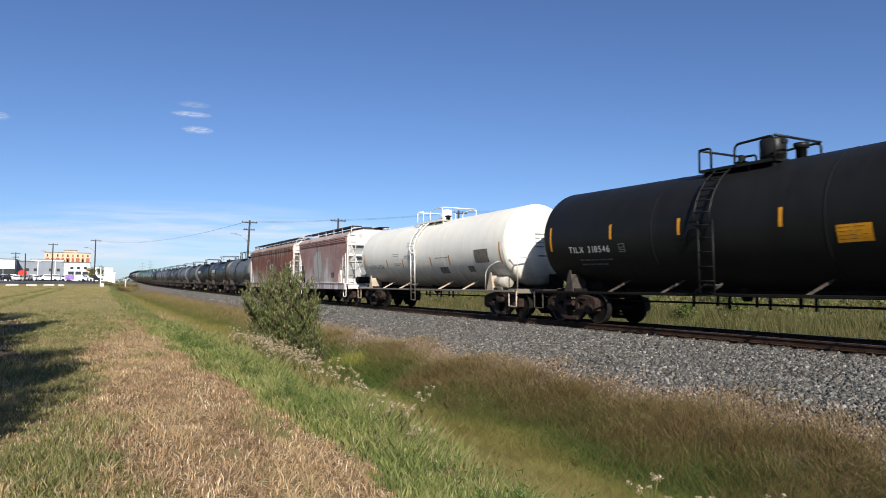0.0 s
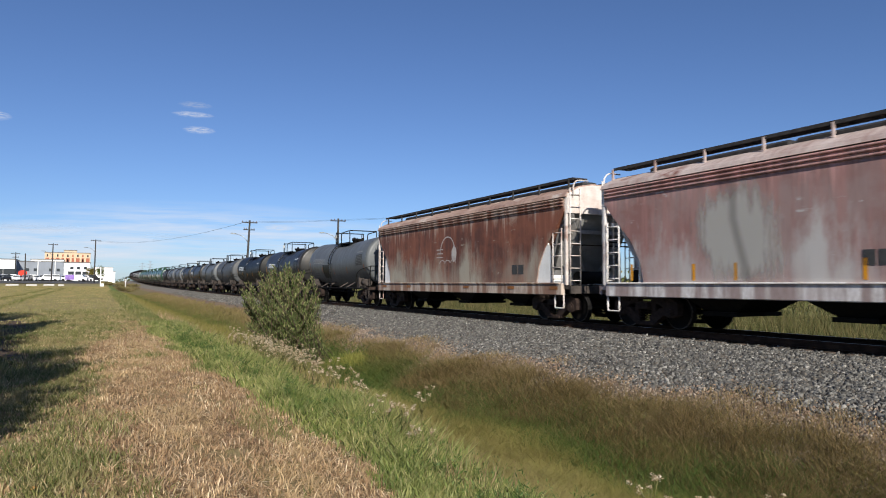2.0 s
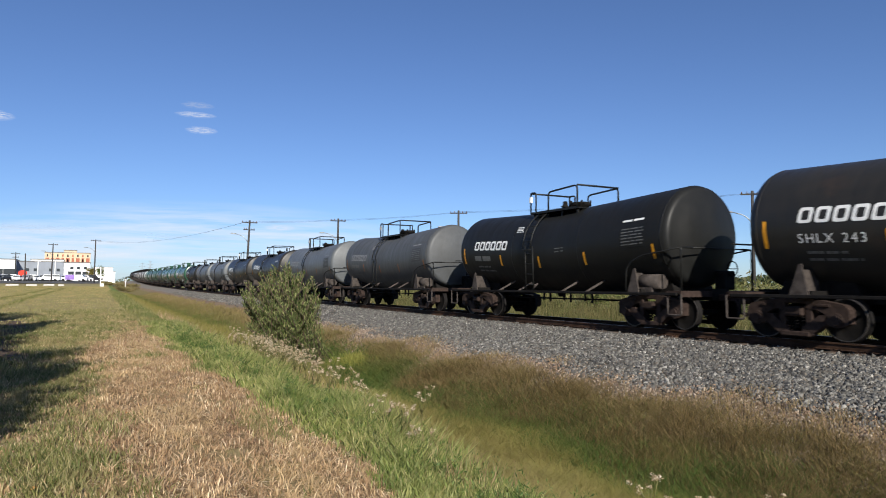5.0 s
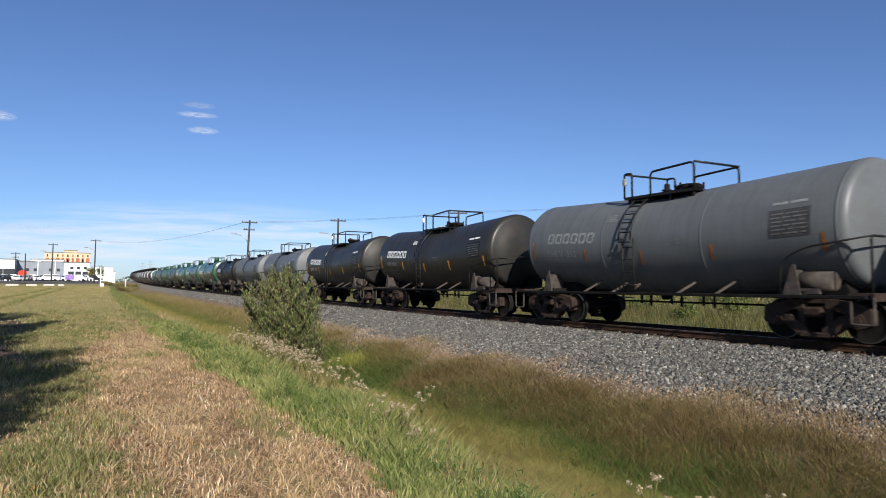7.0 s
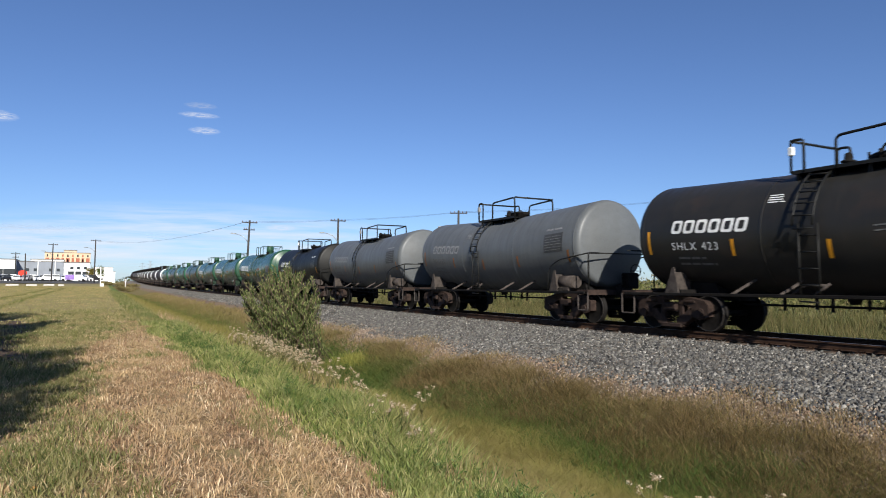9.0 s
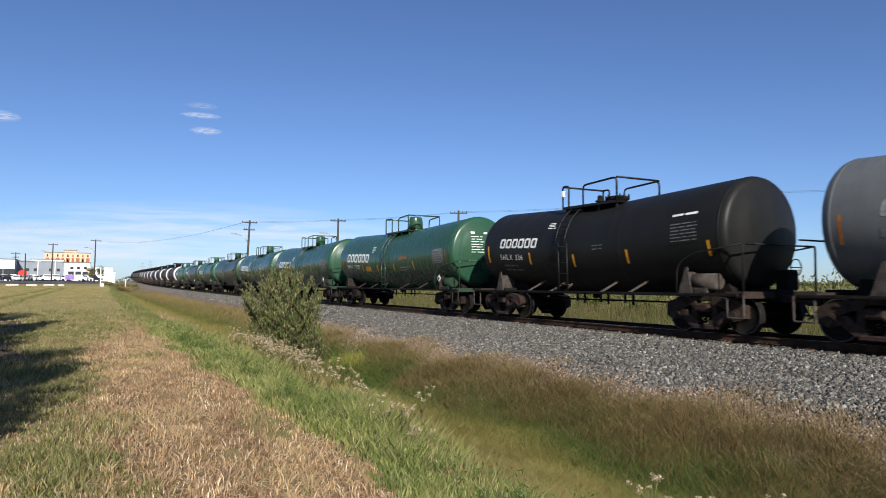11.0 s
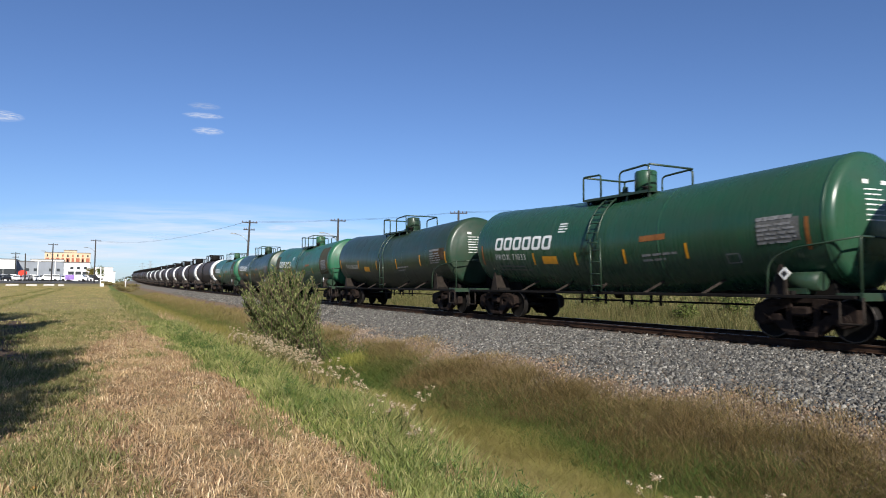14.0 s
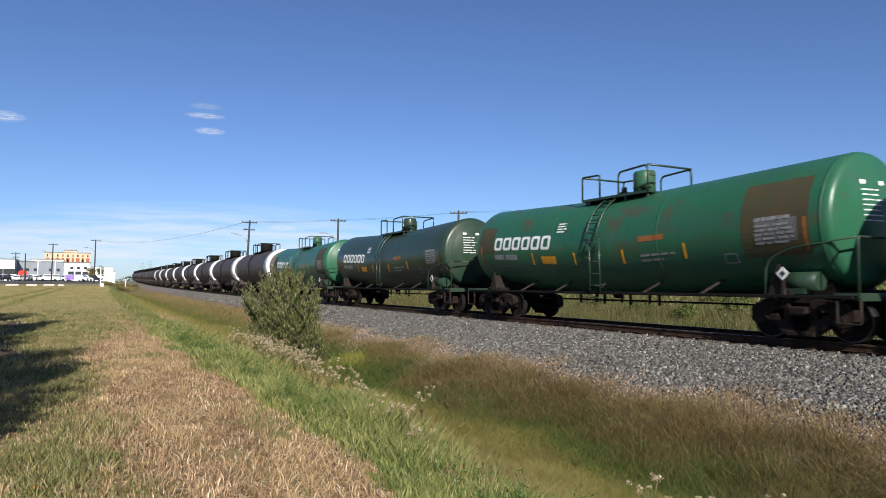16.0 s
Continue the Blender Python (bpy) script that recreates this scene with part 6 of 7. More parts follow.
def leaves(centres, size, up=0.4, narrow=0.32):
    """Small pointed leaves at the given places."""
    k = len(centres)
    d = RNG.normal(size=(k, 3))
    d[:, 2] = np.abs(d[:, 2]) * up + up
    d /= np.linalg.norm(d, axis=1)[:, None]
    s = np.cross(d, RNG.normal(size=(k, 3)))
    s /= np.linalg.norm(s, axis=1)[:, None]
    L = (size * RNG.uniform(0.6, 1.3, k))[:, None]
    v = np.stack([centres, centres + d * L * 0.5 + s * L * narrow * 0.5, centres + d * L, centres + d * L * 0.5 - s * L * narrow * 0.5], 1)
    return v.reshape(-1, 3), (np.arange(k) * 4)[:, None] + np.array([[0, 1, 2, 3]])


def woody(name, at, tips, foot, n_leaf, leaf, leaf_mat, wood_mat, label, category, r0=0.03, start=0.2, spread=0.12, up=0.4, narrow=0.32):
    """A many-stemmed shrub: stems that bend out to their tips, leaves strewn along them."""
    ob = empty(name, label, category)
    ob.location = at
    bm = bmesh.new()
    pts = []
    for tip in tips:
        f = Vector((RNG.normal(0, foot), RNG.normal(0, foot), -0.1))
        tip = Vector(tip)
        mid = f.lerp(tip, 0.5) + Vector((0, 0, 0.12 * tip.z))
        line = [f.lerp(mid, a).lerp(mid.lerp(tip, a), a) for a in (0, 0.35, 0.7, 1.0)]
        tube(bm, line, r0 * 0.5, 4)
        pts.append((f, mid, tip))
    tagged(part("wood", bm, wood_mat, ob), kind="stuff")
    i = RNG.integers(0, len(pts), n_leaf)
    a = start + (1 - start) * RNG.random(n_leaf) ** 0.8
    P = np.array([[list(q) for q in p] for p in pts])[i]
    c = (P[:, 0] * ((1 - a) ** 2)[:, None] + P[:, 1] * (2 * a * (1 - a))[:, None] + P[:, 2] * (a ** 2)[:, None])
    c += RNG.normal(0, spread, (n_leaf, 3)) * (1.15 - a)[:, None]
    v, q = leaves(c, np.full(n_leaf, leaf), up, narrow)
    tagged(sheet("foliage", v, [q], [leaf_mat], ob), kind="stuff")
    return ob


bark = plain("brown_bark", (0.09, 0.065, 0.045), 0.9, 0, 0.4, 12)
willow_mat = leaf_material("grey_green_willow_leaf", [(0.04, 0.06, 0.015), (0.1, 0.13, 0.038), (0.17, 0.195, 0.065), (0.3, 0.3, 0.13), (0.06, 0.09, 0.022)], 0.55, 0.35)
wild_mat = leaf_material("yellow_green_shrub_leaf", [(0.07, 0.1, 0.025), (0.12, 0.15, 0.04), (0.18, 0.2, 0.06), (0.1, 0.13, 0.035)], 0.6, 0.3)
scrub_mat = leaf_material("olive_scrub_leaf", [(0.2, 0.17, 0.065), (0.28, 0.23, 0.1), (0.17, 0.16, 0.06), (0.32, 0.24, 0.12)], 0.7, 0.35)
fall_mat = leaf_material("autumn_leaf", [(0.2, 0.15, 0.03), (0.28, 0.2, 0.04), (0.12, 0.13, 0.03)], 0.6, 0.3)

tips = []
for k in range(230):
    a, r = RNG.uniform(0, 2 * np.pi), 1.38 * math.sqrt(RNG.random())
    hgt = (2.9 - 0.75 * (r / 1.38) ** 2) * RNG.uniform(0.35, 1.08) ** 0.8
    tips.append((-0.4 + r * math.cos(a) * (0.55 + 0.45 * hgt / 2.6), 0.2 + r * math.sin(a), hgt))
woody("willow_shrub", (5.75, 20.2, lz(5.75, 20.2)), tips, 0.5, 32000, 0.105, willow_mat, bark, "grey-green willow shrub standing in the ditch", "shrub", 0.022, 0.1, 0.085, 1.1, 0.24)


def wild_shrub(x, y, w, h, mat, label, n=1800, leaf=0.13):
    tips = []
    for k in range(26):
        a, r = RNG.uniform(0, 2 * np.pi), w * math.sqrt(RNG.random())
        tips.append((r * math.cos(a), r * math.sin(a), h * RNG.uniform(0.5, 1.05) * (1 - 0.4 * (r / w) ** 2)))
    return woody("wild_shrub", (x, y, lz(x, y)), tips, w * 0.25, n, leaf, mat, bark, label, "shrub", 0.03, 0.1, 0.2 * w, 0.4, 0.5)


for x, y, w, h in ((27, 24, 0.7, 1.3), (29.5, 30, 0.9, 1.6), (33, 26, 0.8, 1.5), (36, 41, 1.2, 2.2), (31, 16, 0.6, 1.1), (38, 30, 1.2, 2.0), (44, 52, 1.6, 2.8), (48, 40, 1.5, 2.4),
                   (40, 62, 1.6, 2.6), (56, 60, 1.8, 3.0), (52, 28, 1.3, 2.2), (30, 44, 0.9, 1.5)):
    wild_shrub(x, y, w, h, wild_mat, "yellow-green wild shrub in the rough field")
# tangled brush across the rough field
k = 850
y = RNG.uniform(-12, 130, k)
x = track_x(y)[0] + RNG.uniform(13, 55, k)
h = RNG.uniform(1.2, 2.7, k)
n = 52
c = np.repeat(np.stack([x, y, land(x, y)], 1), n, axis=0)
hh = np.repeat(h, n)
c[:, :2] += RNG.normal(0, 0.45, (k * n, 2)) * hh[:, None]
c[:, 2] += hh * RNG.random(k * n) ** 0.7
v, q = leaves(c, np.full(k * n, 0.26), 0.6, 0.4)
tagged(sheet("brush", v, [q], [leaf_material("dull_brush_leaf", [(0.09, 0.1, 0.03), (0.15, 0.15, 0.05), (0.2, 0.18, 0.07), (0.11, 0.125, 0.035), (0.23, 0.19, 0.09)], 0.7, 0.35)]),
       "tangled yellow-green brush in the rough field", "brush", kind="stuff")
# flattened shrubs added in place of low grass mounds far along the track
for x, y, w, h in ((6.3, 150, 1.6, 1.5), (8.2, 158, 1.8, 1.6), (4.6, 165, 1.5, 1.6), (10.2, 172, 2.0, 1.8), (7.2, 186, 2.2, 2.0), (12.4, 205, 2.4, 2.4), (9.5, 222, 2.2, 2.2)):
    wild_shrub(x, y, w, h * 0.36, scrub_mat, "low brownish shrub standing in for a grass mound beside the distant track", 900, 0.3)


def tree(x, y, h, crown, leaf_mat, label, n=5200, leaf=0.16):
    """A tapered trunk with limbs, and a crown of leaf clumps with gaps."""
    ob = empty("tree", label, "tree")
    ob.location = (x, y, lz(x, y))
    bm = cyl(bmesh.new(), (0, 0, -0.2), (0.1, 0.05, h * 0.55), 0.14, 0.07, seg=10)
    ends = []
    for k in range(13):
        a = k * 2.4
        z0 = h * (0.25 + 0.03 * k)
        r = crown * RNG.uniform(0.55, 1.0)
        e = Vector((r * math.cos(a), r * math.sin(a), z0 + h * RNG.uniform(0.15, 0.4)))
        tube(bm, bend([(0.05, 0.02, z0), (e.x * 0.5, e.y * 0.5, (z0 + e.z) / 2 + 0.15), e], 0.3), 0.035, 5)
        ends.append(e)
    ends.append(Vector((0, 0, h * 0.95)))
    part("trunk", bm, bark, ob)
    E = np.array([list(e) for e in ends])
    c = E[RNG.integers(0, len(E), n)] * RNG.uniform(0.55, 1.0, (n, 1)) ** 0.5 + RNG.normal(0, crown * 0.2, (n, 3))
    c[:, 2] = np.maximum(c[:, 2], h * 0.22)
    out = np.hypot(c[:, 0], c[:, 1])
    c[:, :2] *= np.minimum(1, crown * RNG.uniform(0.85, 1.0, n) / np.maximum(out, 0.01))[:, None]
    v, q = leaves(c, np.full(n, leaf), 0.3, 0.5)
    tagged(sheet("crown", v, [q], [leaf_mat], ob), kind="stuff")
    return ob


tree(-3.55, 7.3, 5.8, 1.65, wild_mat, "young leafy tree at the edge of the field", 7000, 0.18)
tree(-4.1, 2.3, 5.6, 1.65, wild_mat, "young leafy tree at the edge of the field", 7000, 0.18)
tree(-5.05, 13.5, 6.2, 2.0, wild_mat, "young leafy tree at the edge of the field", 7000, 0.18)
tree(-4.4, 19.5, 6.6, 1.2, wild_mat, "slender young leafy tree at the edge of the field", 6000, 0.18)
tree(-6.05, 27.9, 6.4, 1.8, wild_mat, "young leafy tree at the edge of the field", 7000, 0.18)
tree(2.0, 226.0, 4.2, 1.3, fall_mat, "small tree turning yellow beside the car park", 900, 0.35)
tree(4.4, 228.0, 4.6, 1.0, wild_mat, "small slender tree beside the car park", 900, 0.35)

# broad-leaved weeds among the verge grass
k = 4500
y = 2.8 + 24 * RNG.random(k) ** 1.5
x = track_x(y)[0] + brink(y)[0] + 0.15 + 0.8 * RNG.random(k)
ok = patchy(x * 3.1, y * 1.7 + 4) > 0.5
x, y = x[ok], y[ok]
c = np.stack([x, y, land(x, y) + RNG.uniform(0.03, 0.2, len(x))], 1)
v, q = leaves(c, np.full(len(x), 0.045) * (1 + y / 25), 0.7, 0.24)
tagged(sheet("broadleaf_weeds", v, [q], [verge_mat]), "broad-leaved green weeds along the ditch", "weeds", kind="stuff")

# taller leafy weeds standing in the verge
k, n = 420, 34
y = 2.8 + 20 * RNG.random(k) ** 1.4
x = track_x(y)[0] + brink(y)[0] + 0.3 + 1.0 * RNG.random(k)
h = RNG.uniform(0.12, 0.4, k)
c = np.repeat(np.stack([x, y, land(x, y)], 1), n, axis=0)
up = RNG.random(k * n)
c[:, :2] += RNG.normal(0, 0.035, (k * n, 2))
c[:, 2] += np.repeat(h, n) * up
v, q = leaves(c, 0.05 * (1.2 - 0.6 * up) * (1 + c[:, 1] / 25), 0.6, 0.24)
tagged(sheet("tall_weeds", v, [q], [leaf_material("dark_weed_leaf", [(0.05, 0.09, 0.02), (0.12, 0.18, 0.045), (0.2, 0.27, 0.075), (0.07, 0.12, 0.03)], 0.5, 0.45)]),
       "leafy dark green weeds standing in the verge", "weeds", kind="stuff")

# thistles gone to seed along the brink
fluff = leaf_material("pale_thistle_down", [(0.42, 0.31, 0.19), (0.6, 0.48, 0.33), (0.28, 0.19, 0.1), (0.8, 0.7, 0.55)], 0.9, 0.4)
stalk = plain("dry_thistle_stalk", (0.13, 0.12, 0.05), 0.85, 0, 0.4, 20)


def thistle(seed):
    rnd = random.Random(seed)
    ob = empty("thistle", "dry thistle gone to pale fluffy seed", "thistle", "thistles along the ditch")
    bm = bmesh.new()
    h = rnd.uniform(0.6, 0.88)
    tube(bm, [(0, 0, -0.05), (rnd.uniform(-0.04, 0.04), rnd.uniform(-0.04, 0.04), h * 0.5), (rnd.uniform(-0.08, 0.08), rnd.uniform(-0.08, 0.08), h * 0.85)], 0.006, 5)
    heads = []
    for k in range(rnd.randint(6, 10)):
        a, r = rnd.uniform(0, 6.28), rnd.uniform(0.03, 0.16)
        e = (r * math.cos(a), r * math.sin(a), h * rnd.uniform(0.72, 1.02))
        tube(bm, [(0, 0, h * 0.5), (e[0] * 0.6, e[1] * 0.6, h * 0.7), e], 0.0035, 4)
        heads.append(e)
    tagged(part("stalk", bm, stalk, ob), kind="stuff")
    c = np.stack([RNG.normal(0, 0.05, 34), RNG.normal(0, 0.05, 34), RNG.uniform(0.05, 0.72, 34) * h], 1)
    v, q = leaves(c, np.full(34, 0.055), 0.6, 0.2)
    tagged(sheet("foliage", v, [q], [verge_mat], ob), kind="stuff")
    for e in heads:
        n = 26
        c = np.array(e) + RNG.normal(0, 0.011, (n, 3))
        v, q = leaves(c, np.full(n, 0.027), 0.1, 0.5)
        tagged(sheet("seed_head", v, [q], [fluff], ob), kind="stuff")
    return ob


sorts = [thistle(k) for k in range(5)]
spots = []
for k in range(62):
    y = 5.6 + 14.0 * random.random() ** 0.6
    x = float(track_x(y)[0] + brink(y)[1]) + random.gauss(-0.08, 0.14 + 0.012 * y)
    spots.append((x, y))
spots += [(4.2 + random.random() * 1.3, 3.2 + random.random() * 1.6) for k in range(6)]
for k, (x, y) in enumerate(spots):
    low = -0.3 if k > 61 else -0.02 if y > 11 else -0.02 - 0.05 * (11 - y)
    m = pose(x, y, lz(x, y) + low, random.uniform(-8, 8), random.uniform(-8, 8), random.uniform(0, 360))
    if k < 5:
        sorts[k].matrix_basis = m
    else:
        copy_thing(sorts[k % 5], m)

# fallen leaves
leaf_orange = plain("fallen_orange_leaf", (0.5, 0.2, 0.04), 0.6, 0, 0.3, 30)
for x, y in ((-0.28, 5.95), (0.62, 5.0), (0.32, 4.9), (0.5, 8.9)):
    bm = bmesh.new()
    o = [bm.verts.new((0.03 * math.cos(a) * (1 + 0.25 * (k % 2)), 0.024 * math.sin(a) * (1 + 0.25 * (k % 2)), 0.008 * math.sin(2 * a))) for k, a in enumerate(2 * math.pi * j / 10 for j in range(10))]
    c = bm.verts.new((0, 0, 0.014))
    for k in range(10):
        bm.faces.new((o[k], o[(k + 1) % 10], c))
    ob = tagged(part("fallen_leaf", bm, leaf_orange), "fallen orange leaf lying on cut straw", "leaf", "fallen leaves")
    ob.matrix_basis = pose(x, y, lz(x, y) + 0.045, random.uniform(-20, 20), random.uniform(-20, 20), random.uniform(0, 360))


# ---------------------------------------------------------------- poles and wires
wood = plain("weathered_pole_timber", (0.052, 0.049, 0.047), 0.9, 0, 0.35, 8)
lampgrey = plain("galvanised_lamp_arm", (0.3, 0.31, 0.32), 0.5, 0.6, 0.15)
glassy = plain("brown_porcelain_insulator", (0.12, 0.07, 0.05), 0.3, 0, 0.2)


def pole(x, y, top, arms=1, lamp=False, lean=0.0, turn=0.0, label="weathered timber utility pole with a crossarm"):
    z = lz(x, y)
    ob = empty("utility_pole", label, "utility pole", "utility poles")
    ob.matrix_basis = pose(x, y, z, 0, lean, turn)
    h = top - z
    part("mast", cyl(bmesh.new(), (0, 0, -0.5), (0, 0, h), 0.19, 0.13, seg=10), wood, ob)
    for k in range(arms):
        zz = h - 0.35 - 1.05 * k
        w = 1.1 if k == 0 else 0.8
        bm = box(bmesh.new(), (0, -0.14, zz), (2 * w, 0.12, 0.13))
        arm = part("crossarm", bm, wood, ob)
        for dx in (-w + 0.12, -w * 0.45, w * 0.45, w - 0.12):
            part("insulator", cyl(bmesh.new(), (dx, -0.14, zz + 0.06), (dx, -0.14, zz + 0.26), 0.05, 0.03, seg=8), glassy, arm)
    if lamp:
        bm = tube(bmesh.new(), bend([(0, -0.1, h - 3.3), (-0.7, -0.1, h - 2.4), (-1.9, -0.1, h - 2.05)], 0.5), 0.05)
        la = part("lamp_arm", bm, lampgrey, ob)
        part("lamp_head", box(bmesh.new(), (-2.2, -0.1, h - 2.06), (0.75, 0.3, 0.16), bevel=0.05), lampgrey, la)
    return Vector((x, y, top))


pa = pole(20.7, 99.1, 10.5, 2, True, 2.4, -20)
pb = pole(31.4, 90.0, 10.5, 1, True, 0.6, -25)
pc = pole(41.2, 72.6, 10.5, 1, True, 0, -30)
pd = pole(57.5, 43.0, 10.5, 1, True, 0, -45)
pl = pole(2.3, 187.3, 12.2, 1, True, 0.6, 0)
pole(-7.3, 198.6, 11.5, 1, True, 1.0, 0)
pole(-17.2, 225.0, 10.0, 2, False, 0, 0)
pole(-13.5, 205.6, 9.0, 0, False, -0.5, 0, "bare weathered timber pole beside the car park")
wire_mat = plain("dull_aluminium_wire", (0.07, 0.07, 0.075), 0.5, 0.5, 0.1)
for a, b, sag in ((pl, pa, 1.6), (pa, pb, 0.15), (pb, pc, 0.2), (pc, pd, 0.4), (pd, Vector((85, 5, 11)), 0.5)):
    for off in (-0.9, 0.9):
        q = [a.lerp(b, k / 16) + Vector((off * 0.4, 0, -0.2 - sag * 4 * (k / 16) * (1 - k / 16) + off * 0.1)) for k in range(17)]
        tagged(part("overhead_wire", tube(bmesh.new(), q, 0.011, 4), wire_mat), "thin overhead wire sagging between the poles", "wire", "overhead wires")


# ---------------------------------------------------------------- distant car park and buildings
asphalt = plain("worn_grey_asphalt", (0.09, 0.088, 0.085), 0.9, 0, 0.3, 0.5)
x = np.linspace(-90, 9, 34)
y = np.linspace(176, 262, 20)
X, YY = np.meshgrid(x, y)
n = len(x)
idx = np.arange(len(y) * n).reshape(len(y), n)
lot = sheet("car_park", np.stack([X, YY, land(X, YY) + 0.06], -1).reshape(-1, 3), [np.stack([idx[:-1, :-1], idx[:-1, 1:], idx[1:, 1:], idx[1:, :-1]], -1).reshape(-1, 4)], [asphalt])
tagged(lot, "grey asphalt car park beyond the field", "car park", kind="structure")
kerb_mat = plain("pale_concrete", (0.5, 0.48, 0.45), 0.85, 0, 0.15)
for a, b in ((-0.086, -0.072), (-0.064, -0.052), (-0.045, -0.033), (-0.029, -0.022)):
    y = 158.0
    ob = part("kerb", box(bmesh.new(), (0, 0, 0.1), ((b - a) * y, 0.5, 0.34), bevel=0.05), kerb_mat)
    tagged(ob, "pale concrete barrier kerb at the field's edge", "kerb", "kerbs")
    ob.location = ((a + b) / 2 * y, y, lz((a + b) / 2 * y, y))

tan = plain("tan_render", (0.56, 0.42, 0.29), 0.85, 0, 0.12, 0.8)
redwall = plain("terracotta_red_panels", (0.33, 0.12, 0.08), 0.8, 0, 0.15, 0.8)
whitewall = plain("white_metal_cladding", (0.8, 0.8, 0.8), 0.6, 0, 0.06, 0.4)
greywall = plain("blue_grey_cladding", (0.2, 0.22, 0.25), 0.6, 0, 0.12, 0.4)
pane_mat = plain("dark_window_glass", (0.03, 0.035, 0.04), 0.08, 0, 0.2)
roofgrey = plain("grey_roof_edge", (0.16, 0.15, 0.14), 0.8, 0, 0.2)


def building(x0, x1, y, top, depth, wall, label, bays=(), roof=True):
    """Walls, a roof edge, and windows set into the front: (share across, z, width, height, wall to use or None for glass)."""
    z = min(lz(x0, y), lz(x1, y)) - 0.3
    ob = empty("building", label, "building")
    ob.location = ((x0 + x1) / 2, y, z)
    w, h = x1 - x0, top - z
    part("wall", box(bmesh.new(), (0, depth / 2, h / 2), (w, depth, h)), wall, ob)
    if roof:
        part("roof", box(bmesh.new(), (0, depth / 2, h + 0.12), (w + 0.3, depth + 0.3, 0.24)), roofgrey, ob)
    for s, zz, bw, bh, m in bays:
        bm = bmesh.new()
        cx = -w / 2 + s * w
        box(bm, (cx, 0.0, zz - z), (bw, 0.16, bh))
        part("panel" if m else "window", bm, m or pane_mat, ob)
    return ob


rows = []
for k in range(9):
    s = 0.06 + 0.11 * k
    for zz in (5.2, 8.6, 11.8):
        rows.append((s, zz, 1.0 if k % 2 else 1.5, 2.8, redwall))
    rows += [(s, zz + 0.2, 0.7, 1.3, None) for zz in (5.2, 8.6, 11.8)] if k % 3 == 1 else []
    rows.append((s, 14.3, 0.6, 1.1, redwall if k % 2 else None))
building(-16.2, 2.6, 360, 15.6, 14, tan, "tan and terracotta hotel block behind the car park", rows)
building(-8.4, -3.2, 363, 16.9, 8, tan, "raised tan stair tower of the hotel", [])
building(-5.4, 1.7, 236, 7.6, 16, whitewall, "white car showroom with dark doors", [(s, 6.0, 0.9, 0.8, None) for s in (0.3, 0.55, 0.82)] + [(s, 4.1, 1.6, 1.7, None) for s in (0.27, 0.55, 0.82)])
building(1.75, 3.4, 238, 5.2, 12, whitewall, "low white annexe of the showroom", [])
building(-18.9, -5.5, 252, 8.2, 18, greywall, "blue-grey showroom with small windows", [(s, 5.6, 0.9, 0.9, None) for s in (0.22, 0.38, 0.7, 0.86)] + [(s, 3.0, 1.3, 1.8, None) for s in (0.1, 0.3, 0.5, 0.62, 0.78)])
building(-29.0, -18.95, 246, 8.6, 18, whitewall, "white showroom with a glazed front", [(s, 4.2, 1.5, 3.0, None) for s in (0.62, 0.78, 0.93)])
building(5.6, 14.4, 420, 10.4, 20, whitewall, "far plain white warehouse", [])
building(14.6, 17.5, 470, 8.8, 20, whitewall, "far low white storage shed", [])
building(-18.0, -7.0, 300, 10.4, 10, whitewall, "pale block behind the showrooms", [])

rubber = plain("black_tyre_rubber", (0.02, 0.02, 0.02), 0.8)


def parked_car(x, y, coat, label, turn=0, tall=1.0):
    ob = empty("parked_car", label, "car", "parked cars")
    ob.matrix_basis = pose(x, y, lz(x, y) + 0.07, 0, 0, turn)
    bm = bmesh.new()
    prism(bm, [(-2.2, 0.3), (-2.25, 0.75), (-1.3, 0.95), (1.6, 1.0 * tall), (2.2, 0.9), (2.25, 0.35)], -0.9, 0.9)
    body = part("body", bm, coat, ob)
    bm = bmesh.new()
    prism(bm, [(-1.2, 0.9), (-0.5, 1.5 * tall), (1.2, 1.5 * tall), (1.9, 0.9)], -0.78, 0.78)
    cabin = part("cabin", bm, coat, ob)
    part("windscreen", box(bmesh.new(), (0, -0.88, 1.2 * tall), (1.4, 0.05, 0.5 * tall), Matrix.Rotation(radians(-50), 4, "X")), pane_mat, cabin)
    for sx in (-0.79, 0.79):
        part("side_window", box(bmesh.new(), (sx, 0.3, 1.22 * tall), (0.03, 1.7, 0.34)), pane_mat, cabin)
    part("roof", box(bmesh.new(), (0, 0.35, 1.51 * tall), (1.5, 1.7, 0.05), bevel=0.02), coat, ob)
    for sx in (-0.82, 0.82):
        for sy in (-1.4, 1.4):
            part("wheel", cyl(bmesh.new(), (sx - 0.1, sy, 0.33), (sx + 0.1, sy, 0.33), 0.33, seg=14), rubber, ob)
    return ob


coats = {"white": plain("white_car_paint", (0.75, 0.75, 0.75), 0.25, 0, 0.04), "silver": plain("silver_car_paint", (0.4, 0.41, 0.43), 0.3, 0.3, 0.05),
         "black": plain("black_car_paint", (0.02, 0.02, 0.022), 0.2, 0, 0.1), "blue": plain("blue_car_paint", (0.05, 0.09, 0.2), 0.25, 0, 0.1)}
